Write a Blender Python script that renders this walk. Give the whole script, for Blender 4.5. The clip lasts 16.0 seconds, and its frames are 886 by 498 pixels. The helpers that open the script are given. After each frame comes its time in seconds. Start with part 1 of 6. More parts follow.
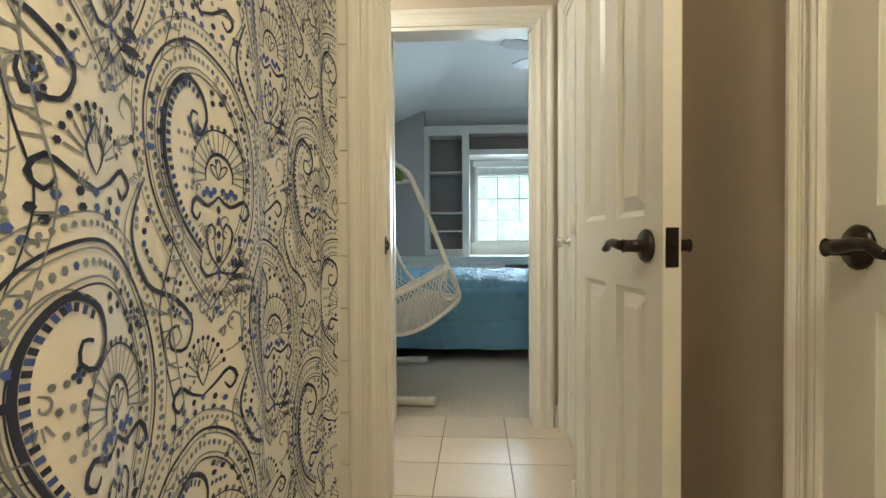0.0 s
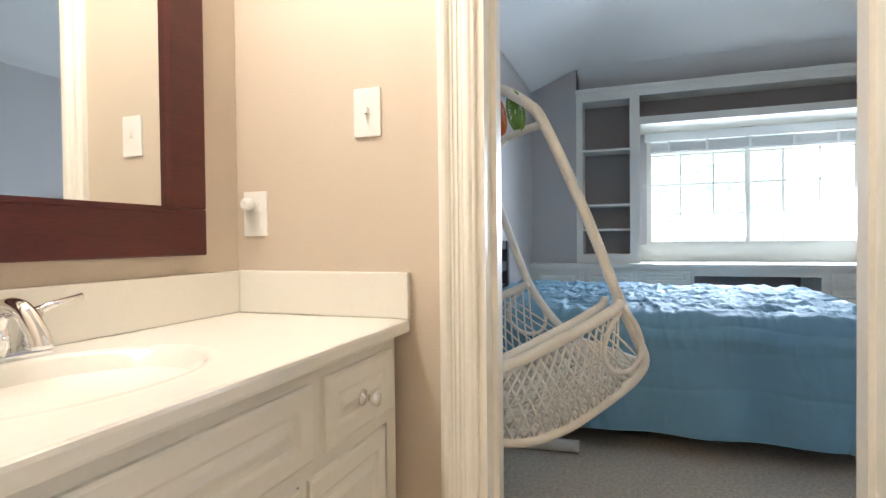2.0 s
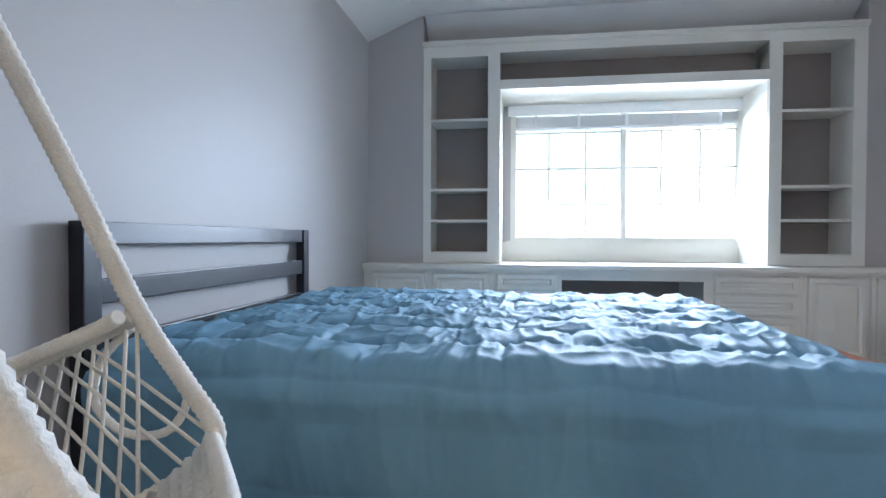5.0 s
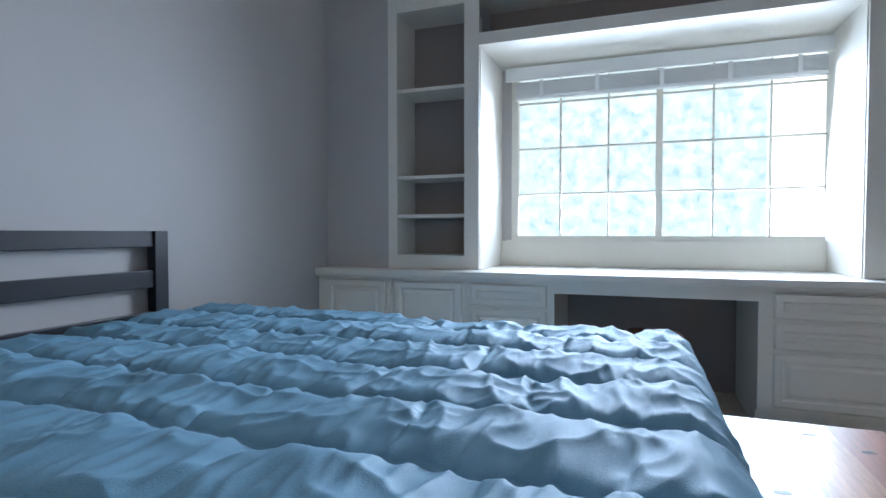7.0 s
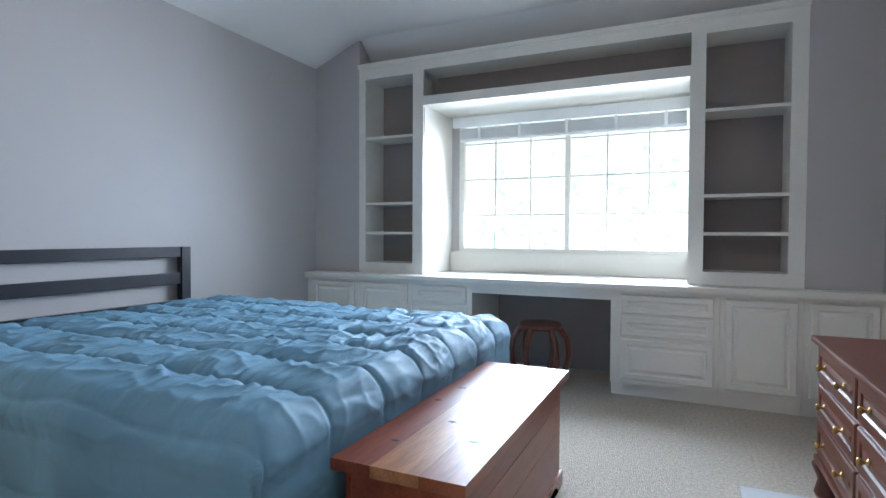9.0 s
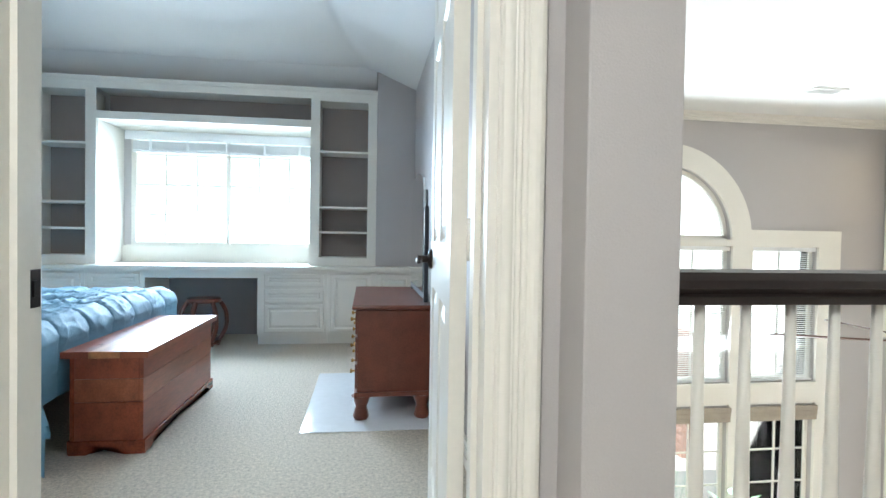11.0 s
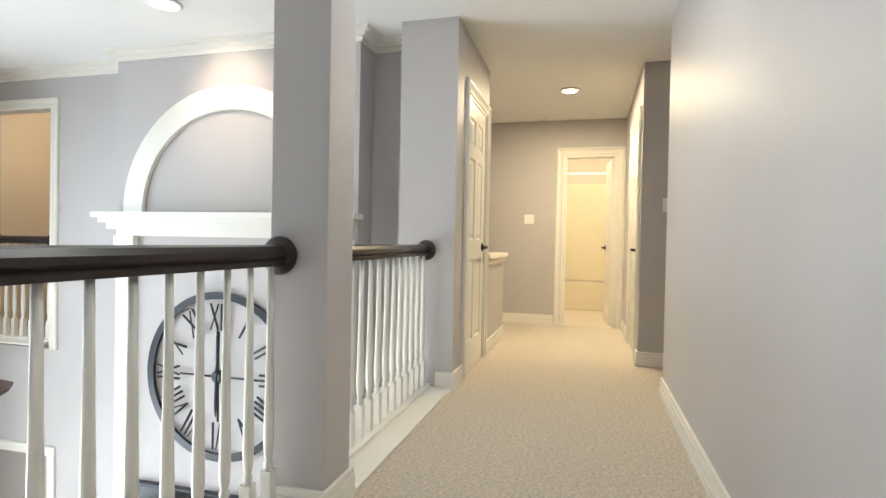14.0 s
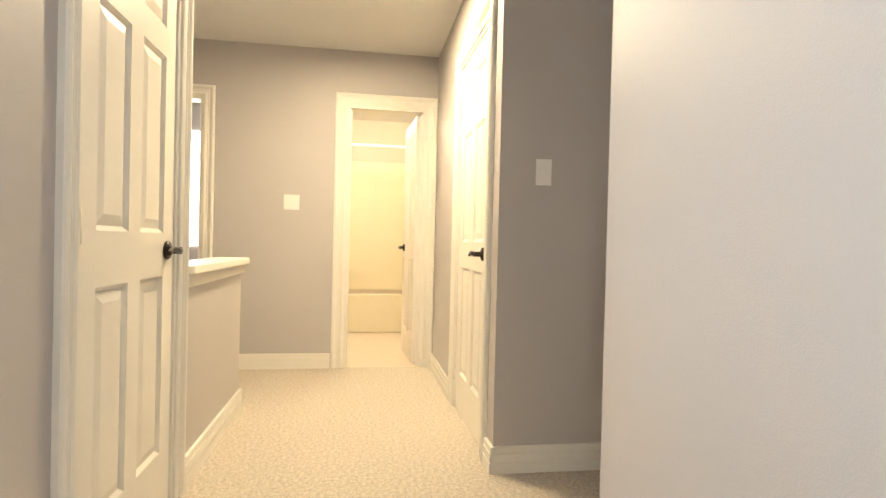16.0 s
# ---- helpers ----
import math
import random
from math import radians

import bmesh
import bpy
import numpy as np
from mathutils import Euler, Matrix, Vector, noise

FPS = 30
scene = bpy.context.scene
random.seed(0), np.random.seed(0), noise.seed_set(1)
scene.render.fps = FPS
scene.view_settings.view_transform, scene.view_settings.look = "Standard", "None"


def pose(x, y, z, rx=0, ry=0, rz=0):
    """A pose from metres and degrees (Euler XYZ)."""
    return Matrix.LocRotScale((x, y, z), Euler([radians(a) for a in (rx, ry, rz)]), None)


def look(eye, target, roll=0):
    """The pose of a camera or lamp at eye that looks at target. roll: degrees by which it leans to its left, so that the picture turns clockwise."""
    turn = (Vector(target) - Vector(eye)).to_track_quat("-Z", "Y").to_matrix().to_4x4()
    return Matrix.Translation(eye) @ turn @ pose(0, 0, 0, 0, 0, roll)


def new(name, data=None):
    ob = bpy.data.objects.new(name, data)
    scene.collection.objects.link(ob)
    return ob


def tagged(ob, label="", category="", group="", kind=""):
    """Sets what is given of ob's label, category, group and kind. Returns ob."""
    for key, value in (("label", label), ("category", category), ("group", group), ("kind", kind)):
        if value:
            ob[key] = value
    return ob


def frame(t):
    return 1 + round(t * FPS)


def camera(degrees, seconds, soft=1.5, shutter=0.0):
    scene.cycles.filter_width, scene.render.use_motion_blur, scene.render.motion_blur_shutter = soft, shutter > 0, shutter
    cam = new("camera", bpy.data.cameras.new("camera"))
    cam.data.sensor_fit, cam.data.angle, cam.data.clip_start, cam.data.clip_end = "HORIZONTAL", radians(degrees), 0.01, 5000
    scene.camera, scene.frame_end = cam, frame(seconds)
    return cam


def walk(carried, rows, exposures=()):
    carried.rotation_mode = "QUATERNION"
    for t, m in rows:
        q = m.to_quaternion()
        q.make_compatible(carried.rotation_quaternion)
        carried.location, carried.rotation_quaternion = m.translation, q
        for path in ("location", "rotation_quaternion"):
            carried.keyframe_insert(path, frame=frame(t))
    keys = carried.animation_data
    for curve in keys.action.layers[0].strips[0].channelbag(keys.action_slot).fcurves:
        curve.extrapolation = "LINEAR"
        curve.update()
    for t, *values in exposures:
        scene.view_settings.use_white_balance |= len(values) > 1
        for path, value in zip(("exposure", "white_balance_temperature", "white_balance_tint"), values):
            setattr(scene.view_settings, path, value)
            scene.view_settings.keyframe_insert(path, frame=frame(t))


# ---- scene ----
cam = camera(79.0, 16.0)
PATH = [
    (0, (0.432, 0.327, 0.953), (0.305, 2.323, 0.917), -0.3),
    (0.5, (0.441, 0.808, 0.985), (0.387, 2.807, 0.946), -0.1),
    (1, (0.365, 1.247, 0.972), (0.341, 3.247, 0.941), -0.6),
    (1.5, (0.36, 1.633, 0.992), (0.184, 3.624, 0.951), -0.3),
    (2, (0.299, 1.925, 0.972), (-0.379, 3.806, 0.94), -0.6),
    (2.5, (0.263, 2.072, 0.949), (-0.861, 3.726, 0.913), -0.2),
    (3, (0.299, 2.194, 0.932), (-0.875, 3.812, 0.894), -0.1),
    (3.5, (0.366, 2.345, 0.92), (-0.71, 4.03, 0.874), 0.0),
    (4, (0.441, 2.57, 0.924), (-0.341, 4.41, 0.871), 0.3),
    (4.5, (0.478, 2.927, 0.923), (0.068, 4.884, 0.879), 0.3),
    (5, (0.511, 3.276, 0.918), (0.216, 5.254, 0.882), 0.2),
    (7.5, (1.485, 4.382, 0.994), (0.683, 6.213, 0.927), -0.0),
    (8, (1.76, 4.189, 1.06), (0.893, 5.989, 0.99), 0.1),
    (10.5, (2.686, 2.553, 1.007), (2.357, 4.526, 0.979), 0.8),
    (11, (2.757, 2.116, 1.012), (3.04, 4.096, 0.975), 0.9),
    (11.5, (2.758, 1.896, 1.004), (3.634, 3.693, 0.973), 1.1),
    (12, (2.939, 1.893, 0.991), (4.232, 3.419, 0.961), 1.1),
    (12.5, (3.304, 1.992, 0.981), (4.833, 3.281, 0.954), 1.2),
    (13, (3.834, 2.018, 0.957), (5.551, 3.043, 0.937), 1.1),
    (13.5, (4.389, 2.065, 0.983), (6.226, 2.856, 0.956), 1.1),
    (14, (5.01, 2.106, 0.982), (6.942, 2.622, 0.953), 1.1),
    (14.5, (5.645, 2.163, 0.99), (7.616, 2.502, 0.963), 1.0),
    (15, (6.254, 2.226, 0.981), (8.253, 2.296, 0.954), 1.1),
    (15.5, (6.841, 2.253, 0.978), (8.839, 2.175, 0.951), 1.1),
    (16, (7.382, 2.276, 0.987), (9.358, 1.967, 0.965), 1.4),
]
EXPOSURES = [(0.0, -0.28, 6350, -2), (0.5, -0.33, 6600, 8), (1.0, -0.3, 6550, 9), (1.8, 0.05, 6400, 10), (3.0, 0.15, 6250, 11), (4.0, 0.15, 6150, 11), (5.0, 0.2, 6200, 13), (7.5, -0.5, 6150, 12), (8.2, -0.4, 6200, 12),
             (10.3, 0.62, 6450, 8), (11.5, 0.5, 5850, 2), (12.5, 0.2, 5700, 2), (13.5, 0.1, 6000, 6), (14.5, 0.5, 6100, 5), (16.0, 0.55, 6350, 8)]
walk(cam, [(t, look(eye, target, roll)) for t, eye, target, roll in PATH], EXPOSURES)

# ---- light ----
world = bpy.data.worlds.new("world")
scene.world = world
world.use_nodes = True
sky = world.node_tree.nodes.new("ShaderNodeTexSky")
sky.sky_type, sky.sun_disc, sky.sun_elevation, sky.sun_rotation = "NISHITA", False, radians(50), radians(200)
world.node_tree.links.new(sky.outputs[0], world.node_tree.nodes["Background"].inputs[0])
world.node_tree.nodes["Background"].inputs[1].default_value = 0.12
sun = new("sun", bpy.data.lights.new("sun", "SUN"))
sun.data.energy, sun.data.angle, sun.data.color = 5.0, radians(0.5), (1, 0.95, 0.88)
sun.matrix_world = look((0, 0, 20), (5, 9, 0))


def area(name, eye, target, sx, sy, watts, color):
    ob = new(name, bpy.data.lights.new(name, "AREA"))
    ob.data.shape, ob.data.size, ob.data.size_y, ob.data.energy, ob.data.color = "RECTANGLE", sx, sy, watts, color
    ob.matrix_world = look(eye, target)
    return ob


def bulb(name, p, watts, color, r=0.06):
    ob = new(name, bpy.data.lights.new(name, "POINT"))
    ob.data.energy, ob.data.color, ob.data.shadow_soft_size = watts, color, r
    ob.location = p
    return ob


DAY, WARM = (0.66, 0.81, 1.0), (1.0, 0.78, 0.48)
area("window_light", (1.33, 7.925, 1.42), (1.33, 5.2, 0.75), 1.75, 0.95, 90, DAY).data.spread = radians(128)
area("arch_window_light", (6.0, 7.45, 0.9), (6.0, 0, -0.6), 3.4, 2.2, 95, (0.86, 0.93, 1.0))
area("patio_window_light", (6.0, 7.45, -1.7), (6.0, 0, -1.9), 3.4, 1.4, 125, (0.9, 0.95, 1.0))
bulb("bath_lamp_light", (0.68, 0.15, 2.25), 46, (1.0, 0.83, 0.60), 0.1)
area("vanity_lamp_light", (-0.55, 2.5, 2.12), (0.3, 2.5, 1.0), 0.7, 0.12, 18, (1.0, 0.92, 0.82))
bulb("bedroom_lamp_light", (1.2, 5.2, 2.36), 1.3, (1.0, 0.85, 0.66), 0.07)
area("landing_lamp_light", (7.1, 2.3, 2.425), (7.1, 2.3, 0), 0.14, 0.14, 9, (1.0, 0.96, 0.90))
# fill lamp added out of view to brighten the landing
area("landing_start_fill", (2.2, 1.3, 2.425), (2.2, 1.3, 0), 0.14, 0.14, 36, (1.0, 0.99, 0.97))
area("hall_lamp_light", (10.3, 2.29, 2.425), (10.3, 2.29, 0), 0.13, 0.13, 44, WARM)
bulb("end_bath_light", (12.6, 2.2, 2.3), 46, (1.0, 0.84, 0.58), 0.1)
bulb("balcony_room_light", (9.6, 7.1, 2.1), 14, WARM, 0.1)


# ---- materials ----
def mat(name, color, rough=0.6, metal=0.0, vary=0.06, scale=6.0, bump=0.05, fine=120.0, spec=0.5, emit=0.0, per=0.0, stretch=(1, 1, 1)):
    m = bpy.data.materials.new(name)
    m.use_nodes = True
    n, l = m.node_tree.nodes, m.node_tree.links
    b = n["Principled BSDF"]
    b.inputs["Roughness"].default_value, b.inputs["Metallic"].default_value = rough, metal
    b.inputs["Specular IOR Level"].default_value = spec
    co = n.new("ShaderNodeTexCoord")
    mp = n.new("ShaderNodeMapping")
    mp.inputs["Scale"].default_value = stretch
    l.new(co.outputs["Object"], mp.inputs[0])
    big, small = n.new("ShaderNodeTexNoise"), n.new("ShaderNodeTexNoise")
    big.inputs["Scale"].default_value, small.inputs["Scale"].default_value = scale, fine
    big.inputs["Detail"].default_value = small.inputs["Detail"].default_value = 4
    l.new(mp.outputs[0], big.inputs[0]), l.new(mp.outputs[0], small.inputs[0])
    add = n.new("ShaderNodeMath")
    add.operation = "ADD"
    l.new(big.outputs[0], add.inputs[0]), l.new(small.outputs[0], add.inputs[1])
    ramp = n.new("ShaderNodeMapRange")
    ramp.inputs["From Min"].default_value, ramp.inputs["From Max"].default_value = 0.6, 1.4
    ramp.inputs["To Min"].default_value, ramp.inputs["To Max"].default_value = 1 - vary, 1 + vary
    l.new(add.outputs[0], ramp.inputs[0])
    value = ramp.outputs[0]
    if per:
        info, mr, mul = n.new("ShaderNodeObjectInfo"), n.new("ShaderNodeMapRange"), n.new("ShaderNodeMath")
        mr.inputs["To Min"].default_value, mr.inputs["To Max"].default_value = 1 - per, 1 + per
        mul.operation = "MULTIPLY"
        l.new(info.outputs["Random"], mr.inputs[0])
        l.new(mr.outputs[0], mul.inputs[0]), l.new(value, mul.inputs[1])
        value = mul.outputs[0]
    mix = n.new("ShaderNodeVectorMath")
    mix.operation = "SCALE"
    mix.inputs[0].default_value = color
    l.new(value, mix.inputs["Scale"])
    l.new(mix.outputs[0], b.inputs["Base Color"])
    if bump:
        bp = n.new("ShaderNodeBump")
        bp.inputs["Strength"].default_value, bp.inputs["Distance"].default_value = bump, 0.01
        l.new(small.outputs[0], bp.inputs["Height"])
        l.new(bp.outputs[0], b.inputs["Normal"])
    if emit:
        b.inputs["Emission Color"].default_value = (*color, 1)
        b.inputs["Emission Strength"].default_value = emit
    return m


M_WALL = mat("wall_paint_greige", (0.50, 0.472, 0.462), 0.5, vary=0.03, scale=2, bump=0.12, fine=260, spec=0.4)
M_WALLB = mat("wall_paint_beige", (0.62, 0.53, 0.43), 0.5, vary=0.04, scale=2, bump=0.12, fine=220)
M_CEIL = mat("ceiling_paint", (0.80, 0.79, 0.77), 0.9, vary=0.02, scale=3, bump=0.15, fine=180)
M_TRIM = mat("white_trim_paint", (0.80, 0.77, 0.70), 0.35, vary=0.03, scale=3, bump=0.02, fine=60)
M_BUILT = mat("cream_cabinet_paint", (0.80, 0.77, 0.70), 0.38, vary=0.03, scale=4, bump=0.03, fine=60)
# taupe of the shelf backs; doubles as shade in the knee space and lower doorway
M_BACK = mat("taupe_paint_and_shade", (0.30, 0.26, 0.24), 0.6, vary=0.05, scale=3, bump=0.1)
M_CARPET = mat("beige_carpet", (0.62, 0.55, 0.455), 0.95, vary=0.36, scale=62, bump=1.0, fine=150, spec=0.1)
M_TILE = mat("beige_floor_tile", (0.68, 0.58, 0.47), 0.3, vary=0.05, scale=5, bump=0.05, fine=30, per=0.05)
M_GROUT = mat("dark_grout", (0.22, 0.19, 0.16), 0.9, vary=0.15)
M_BRONZE = mat("oil_rubbed_bronze", (0.035, 0.026, 0.022), 0.35, 0.7, vary=0.2, bump=0.02)
M_CHROME = mat("chrome", (0.82, 0.82, 0.82), 0.08, 1.0, vary=0.02, bump=0.0)
M_NICKEL = mat("satin_nickel", (0.62, 0.6, 0.56), 0.28, 1.0, vary=0.05, bump=0.0)
M_PLATE = mat("white_plastic", (0.82, 0.81, 0.78), 0.35, vary=0.02, bump=0.0)
M_MARBLE = mat("cultured_marble", (0.83, 0.80, 0.73), 0.18, vary=0.025, scale=5, bump=0.0)
M_MAHOG = mat("dark_red_mahogany", (0.075, 0.012, 0.010), 0.34, vary=0.3, scale=5, bump=0.05, fine=40, stretch=(1, 1, 6))
M_CEDAR = mat("cedar_wood", (0.24, 0.055, 0.026), 0.25, vary=0.5, scale=4, bump=0.04, fine=30, stretch=(4, 0.6, 4))
M_DRESS = mat("walnut_wood", (0.13, 0.036, 0.020), 0.3, vary=0.35, scale=5, bump=0.04, fine=40, stretch=(3, 1, 3))
M_BLACKW = mat("dark_painted_wood", (0.012, 0.014, 0.022), 0.35, vary=0.2, bump=0.03)
M_QUILT = mat("blue_comforter_cloth", (0.165, 0.33, 0.45), 0.6, vary=0.10, scale=5, bump=0.2, fine=420, spec=0.35)
M_WICK = mat("white_wicker", (0.74, 0.70, 0.63), 0.6, vary=0.12, scale=20, bump=0.25, fine=220)
M_RAIL = mat("dark_handrail_wood", (0.022, 0.015, 0.013), 0.32, vary=0.25, scale=6, bump=0.03, fine=60, stretch=(0.3, 3, 3))
M_BLIND = mat("white_blind", (0.85, 0.86, 0.86), 0.5, vary=0.03, bump=0.0)
M_BLADE = mat("fan_blade_wood", (0.10, 0.045, 0.028), 0.4, vary=0.25, bump=0.03, stretch=(1, 4, 1))
M_BRASS = mat("aged_brass", (0.42, 0.26, 0.09), 0.28, 1.0, vary=0.15, bump=0.0)
M_LAMP = mat("lit_lamp_glass", (1.0, 0.86, 0.62), 0.4, vary=0.0, bump=0.0, emit=9.0)
M_LAMPW = mat("lit_downlight", (1.0, 0.82, 0.5), 0.4, vary=0.0, bump=0.0, emit=14.0)
M_LAMPB = mat("warm_white_glow", (1.0, 0.92, 0.8), 0.4, vary=0.0, bump=0.0, emit=5.0)
M_CURT = mat("curtain_cloth", (0.84, 0.80, 0.73), 0.7, vary=0.04, scale=4, bump=0.12, fine=500)
M_NAVY = mat("navy_print", (0.020, 0.026, 0.060), 0.75, vary=0.3, scale=20, bump=0.0)
M_BLUE = mat("blue_print", (0.06, 0.10, 0.32), 0.75, vary=0.3, scale=20, bump=0.0)
M_GREY = mat("grey_print", (0.22, 0.24, 0.27), 0.75, vary=0.3, scale=20, bump=0.0)
M_BRICK = mat("red_brick", (0.42, 0.27, 0.22), 0.9, vary=0.25, scale=8, bump=0.3, per=0.1)
M_STONE = mat("pale_paving", (0.55, 0.53, 0.5), 0.9, vary=0.1, scale=3, bump=0.2)
M_LEAF = mat("house_plant_leaf", (0.05, 0.17, 0.035), 0.4, vary=0.3, scale=9, bump=0.05)
M_TEAL = mat("teal_glaze", (0.02, 0.30, 0.36), 0.3, vary=0.15, bump=0.02)
M_SCREEN = mat("black_glossy_screen", (0.008, 0.008, 0.010), 0.12, vary=0.1, bump=0.0)
M_MAT = mat("clear_floor_mat", (0.72, 0.74, 0.76), 0.15, vary=0.05, scale=3, bump=0.05, fine=20)
M_TUB = mat("cream_bath_enamel", (0.82, 0.74, 0.55), 0.15, vary=0.03, bump=0.0)
M_SHADE = mat("woven_roman_shade", (0.36, 0.31, 0.25), 0.85, vary=0.15, scale=12, bump=0.3, fine=200)
M_PATIO = mat("grey_outdoor_metal", (0.12, 0.13, 0.15), 0.5, vary=0.1)

M_MIRROR = bpy.data.materials.new("mirror_glass")
M_MIRROR.use_nodes = True
_b = M_MIRROR.node_tree.nodes["Principled BSDF"]
_b.inputs["Base Color"].default_value, _b.inputs["Metallic"].default_value, _b.inputs["Roughness"].default_value = (0.86, 0.88, 0.87, 1), 1.0, 0.02
M_GLASS = bpy.data.materials.new("window_glass")
M_GLASS.use_nodes = True
_n, _l = M_GLASS.node_tree.nodes, M_GLASS.node_tree.links
_t, _g, _x, _f = (_n.new("ShaderNodeBsdfTransparent"), _n.new("ShaderNodeBsdfGlossy"), _n.new("ShaderNodeMixShader"), _n.new("ShaderNodeFresnel"))
_g.inputs["Roughness"].default_value = 0.02
_l.new(_f.outputs[0], _x.inputs[0]), _l.new(_t.outputs[0], _x.inputs[1]), _l.new(_g.outputs[0], _x.inputs[2])
_l.new(_x.outputs[0], _n["Material Output"].inputs[0])


# Emissive mottled sheet: the daylight on the distance is put into its glow.
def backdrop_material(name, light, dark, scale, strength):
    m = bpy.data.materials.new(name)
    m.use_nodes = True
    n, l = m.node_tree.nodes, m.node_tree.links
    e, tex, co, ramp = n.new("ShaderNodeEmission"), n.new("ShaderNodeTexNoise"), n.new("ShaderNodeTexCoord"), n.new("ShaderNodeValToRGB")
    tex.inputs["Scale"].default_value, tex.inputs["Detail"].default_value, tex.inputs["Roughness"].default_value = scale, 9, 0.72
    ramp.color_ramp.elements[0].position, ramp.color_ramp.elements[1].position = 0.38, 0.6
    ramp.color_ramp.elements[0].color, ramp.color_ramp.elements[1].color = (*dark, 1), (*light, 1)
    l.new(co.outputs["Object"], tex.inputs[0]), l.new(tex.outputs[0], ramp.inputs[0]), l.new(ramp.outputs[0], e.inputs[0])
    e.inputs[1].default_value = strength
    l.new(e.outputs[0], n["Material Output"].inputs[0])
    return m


M_TREES = backdrop_material("far_trees_glow", (0.92, 0.99, 1.0), (0.46, 0.68, 0.70), 4.0, 1.8)
M_HAZE = backdrop_material("garden_glow", (1.0, 1.0, 1.0), (0.72, 0.80, 0.76), 0.8, 3.0)


# ---- mesh helpers ----
def box(bm, x0, x1, y0, y1, z0, z1, bevel=0.0):
    vs = [bm.verts.new((x, y, z)) for x in (x0, x1) for y in (y0, y1) for z in (z0, z1)]
    fs = [bm.faces.new([vs[i] for i in q]) for q in ((0, 1, 3, 2), (4, 6, 7, 5), (0, 4, 5, 1), (2, 3, 7, 6), (0, 2, 6, 4), (1, 5, 7, 3))]
    if bevel:
        es = list({e for f in fs for e in f.edges})
        bmesh.ops.bevel(bm, geom=es, offset=bevel, segments=2, affect="EDGES", profile=0.6)
    return vs


def tube(bm, pts, r, seg=8, closed=False, ripple=0.0):
    pts = [Vector(p) for p in pts]
    n = len(pts)
    rings, up = [], None
    for i, p in enumerate(pts):
        d = (pts[(i + 1) % n] - pts[i - 1]) if closed else (pts[min(i + 1, n - 1)] - pts[max(i - 1, 0)])
        d.normalize()
        if up is None or abs(up.dot(d)) > 0.98:
            up = Vector((0, 0, 1)) if abs(d.z) < 0.9 else Vector((1, 0, 0))
        side = d.cross(up).normalized()
        up = side.cross(d).normalized()
        rr = r[i] if isinstance(r, (list, tuple)) else r
        if ripple:
            rr *= 1 + ripple * (1 if i % 2 else -1)
        rings.append([bm.verts.new(p + (side * math.cos(a) + up * math.sin(a)) * rr) for a in (2 * math.pi * k / seg for k in range(seg))])
    for i in range(n if closed else n - 1):
        a, b = rings[i], rings[(i + 1) % n]
        for k in range(seg):
            f = bm.faces.new((a[k], a[(k + 1) % seg], b[(k + 1) % seg], b[k]))
            f.smooth = True
    if not closed:
        bm.faces.new(rings[0][::-1]), bm.faces.new(rings[-1])


def smooth_path(pts, step=0.012):
    """Points along a smooth curve through pts."""
    pts = [Vector(p) for p in pts]
    out = []
    for i in range(len(pts) - 1):
        p0, p1, p2, p3 = pts[max(i - 1, 0)], pts[i], pts[i + 1], pts[min(i + 2, len(pts) - 1)]
        k = max(2, int((p2 - p1).length / step))
        for j in range(k):
            t = j / k
            out.append(0.5 * (2 * p1 + (p2 - p0) * t + (2 * p0 - 5 * p1 + 4 * p2 - p3) * t * t + (3 * p1 - p0 - 3 * p2 + p3) * t ** 3))
    return out + [pts[-1]]


def lathe(bm, prof, m=Matrix(), seg=16):
    """Turns a profile of (radius, height) round z, then places it by m."""
    rings = []
    for r, h in prof:
        rings.append([bm.verts.new(m @ Vector((r * math.cos(a), r * math.sin(a), h))) for a in (2 * math.pi * k / seg for k in range(seg))])
    for a, b in zip(rings, rings[1:]):
        for k in range(seg):
            f = bm.faces.new((a[k], a[(k + 1) % seg], b[(k + 1) % seg], b[k]))
            f.smooth = True
    bm.faces.new(rings[0][::-1]), bm.faces.new(rings[-1])


def finish(name, bm, material):
    bmesh.ops.recalc_face_normals(bm, faces=bm.faces)
    me = bpy.data.meshes.new(name)
    bm.to_mesh(me)
    bm.free()
    me.materials.append(material)
    return new(name, me)


def part(name, bm, material, parent=None, label=""):
    ob = finish(name, bm, material)
    ob.parent = parent
    return tagged(ob, label)


def structure(name, bm, material, label, category):
    return tagged(finish(name, bm, material), label, category, kind="structure")


def thing(name, loc, label, category, group=""):
    ob = new(name)
    ob.empty_display_size = 0.1
    ob.location = loc
    bpy.context.view_layer.update()
    return tagged(ob, label, category, group)


def solid(name, boxes, material, parent=None, label="", bevel=0.0):
    bm = bmesh.new()
    for b in boxes:
        box(bm, *b, bevel=bevel)
    return part(name, bm, material, parent, label)


def under(parent, at):
    """Moves the children of parent, built at world places, so that parent's base is at a point."""
    parent.location = at
    for c in parent.children:
        c.matrix_parent_inverse = Matrix.Translation(at).inverted()
    return parent


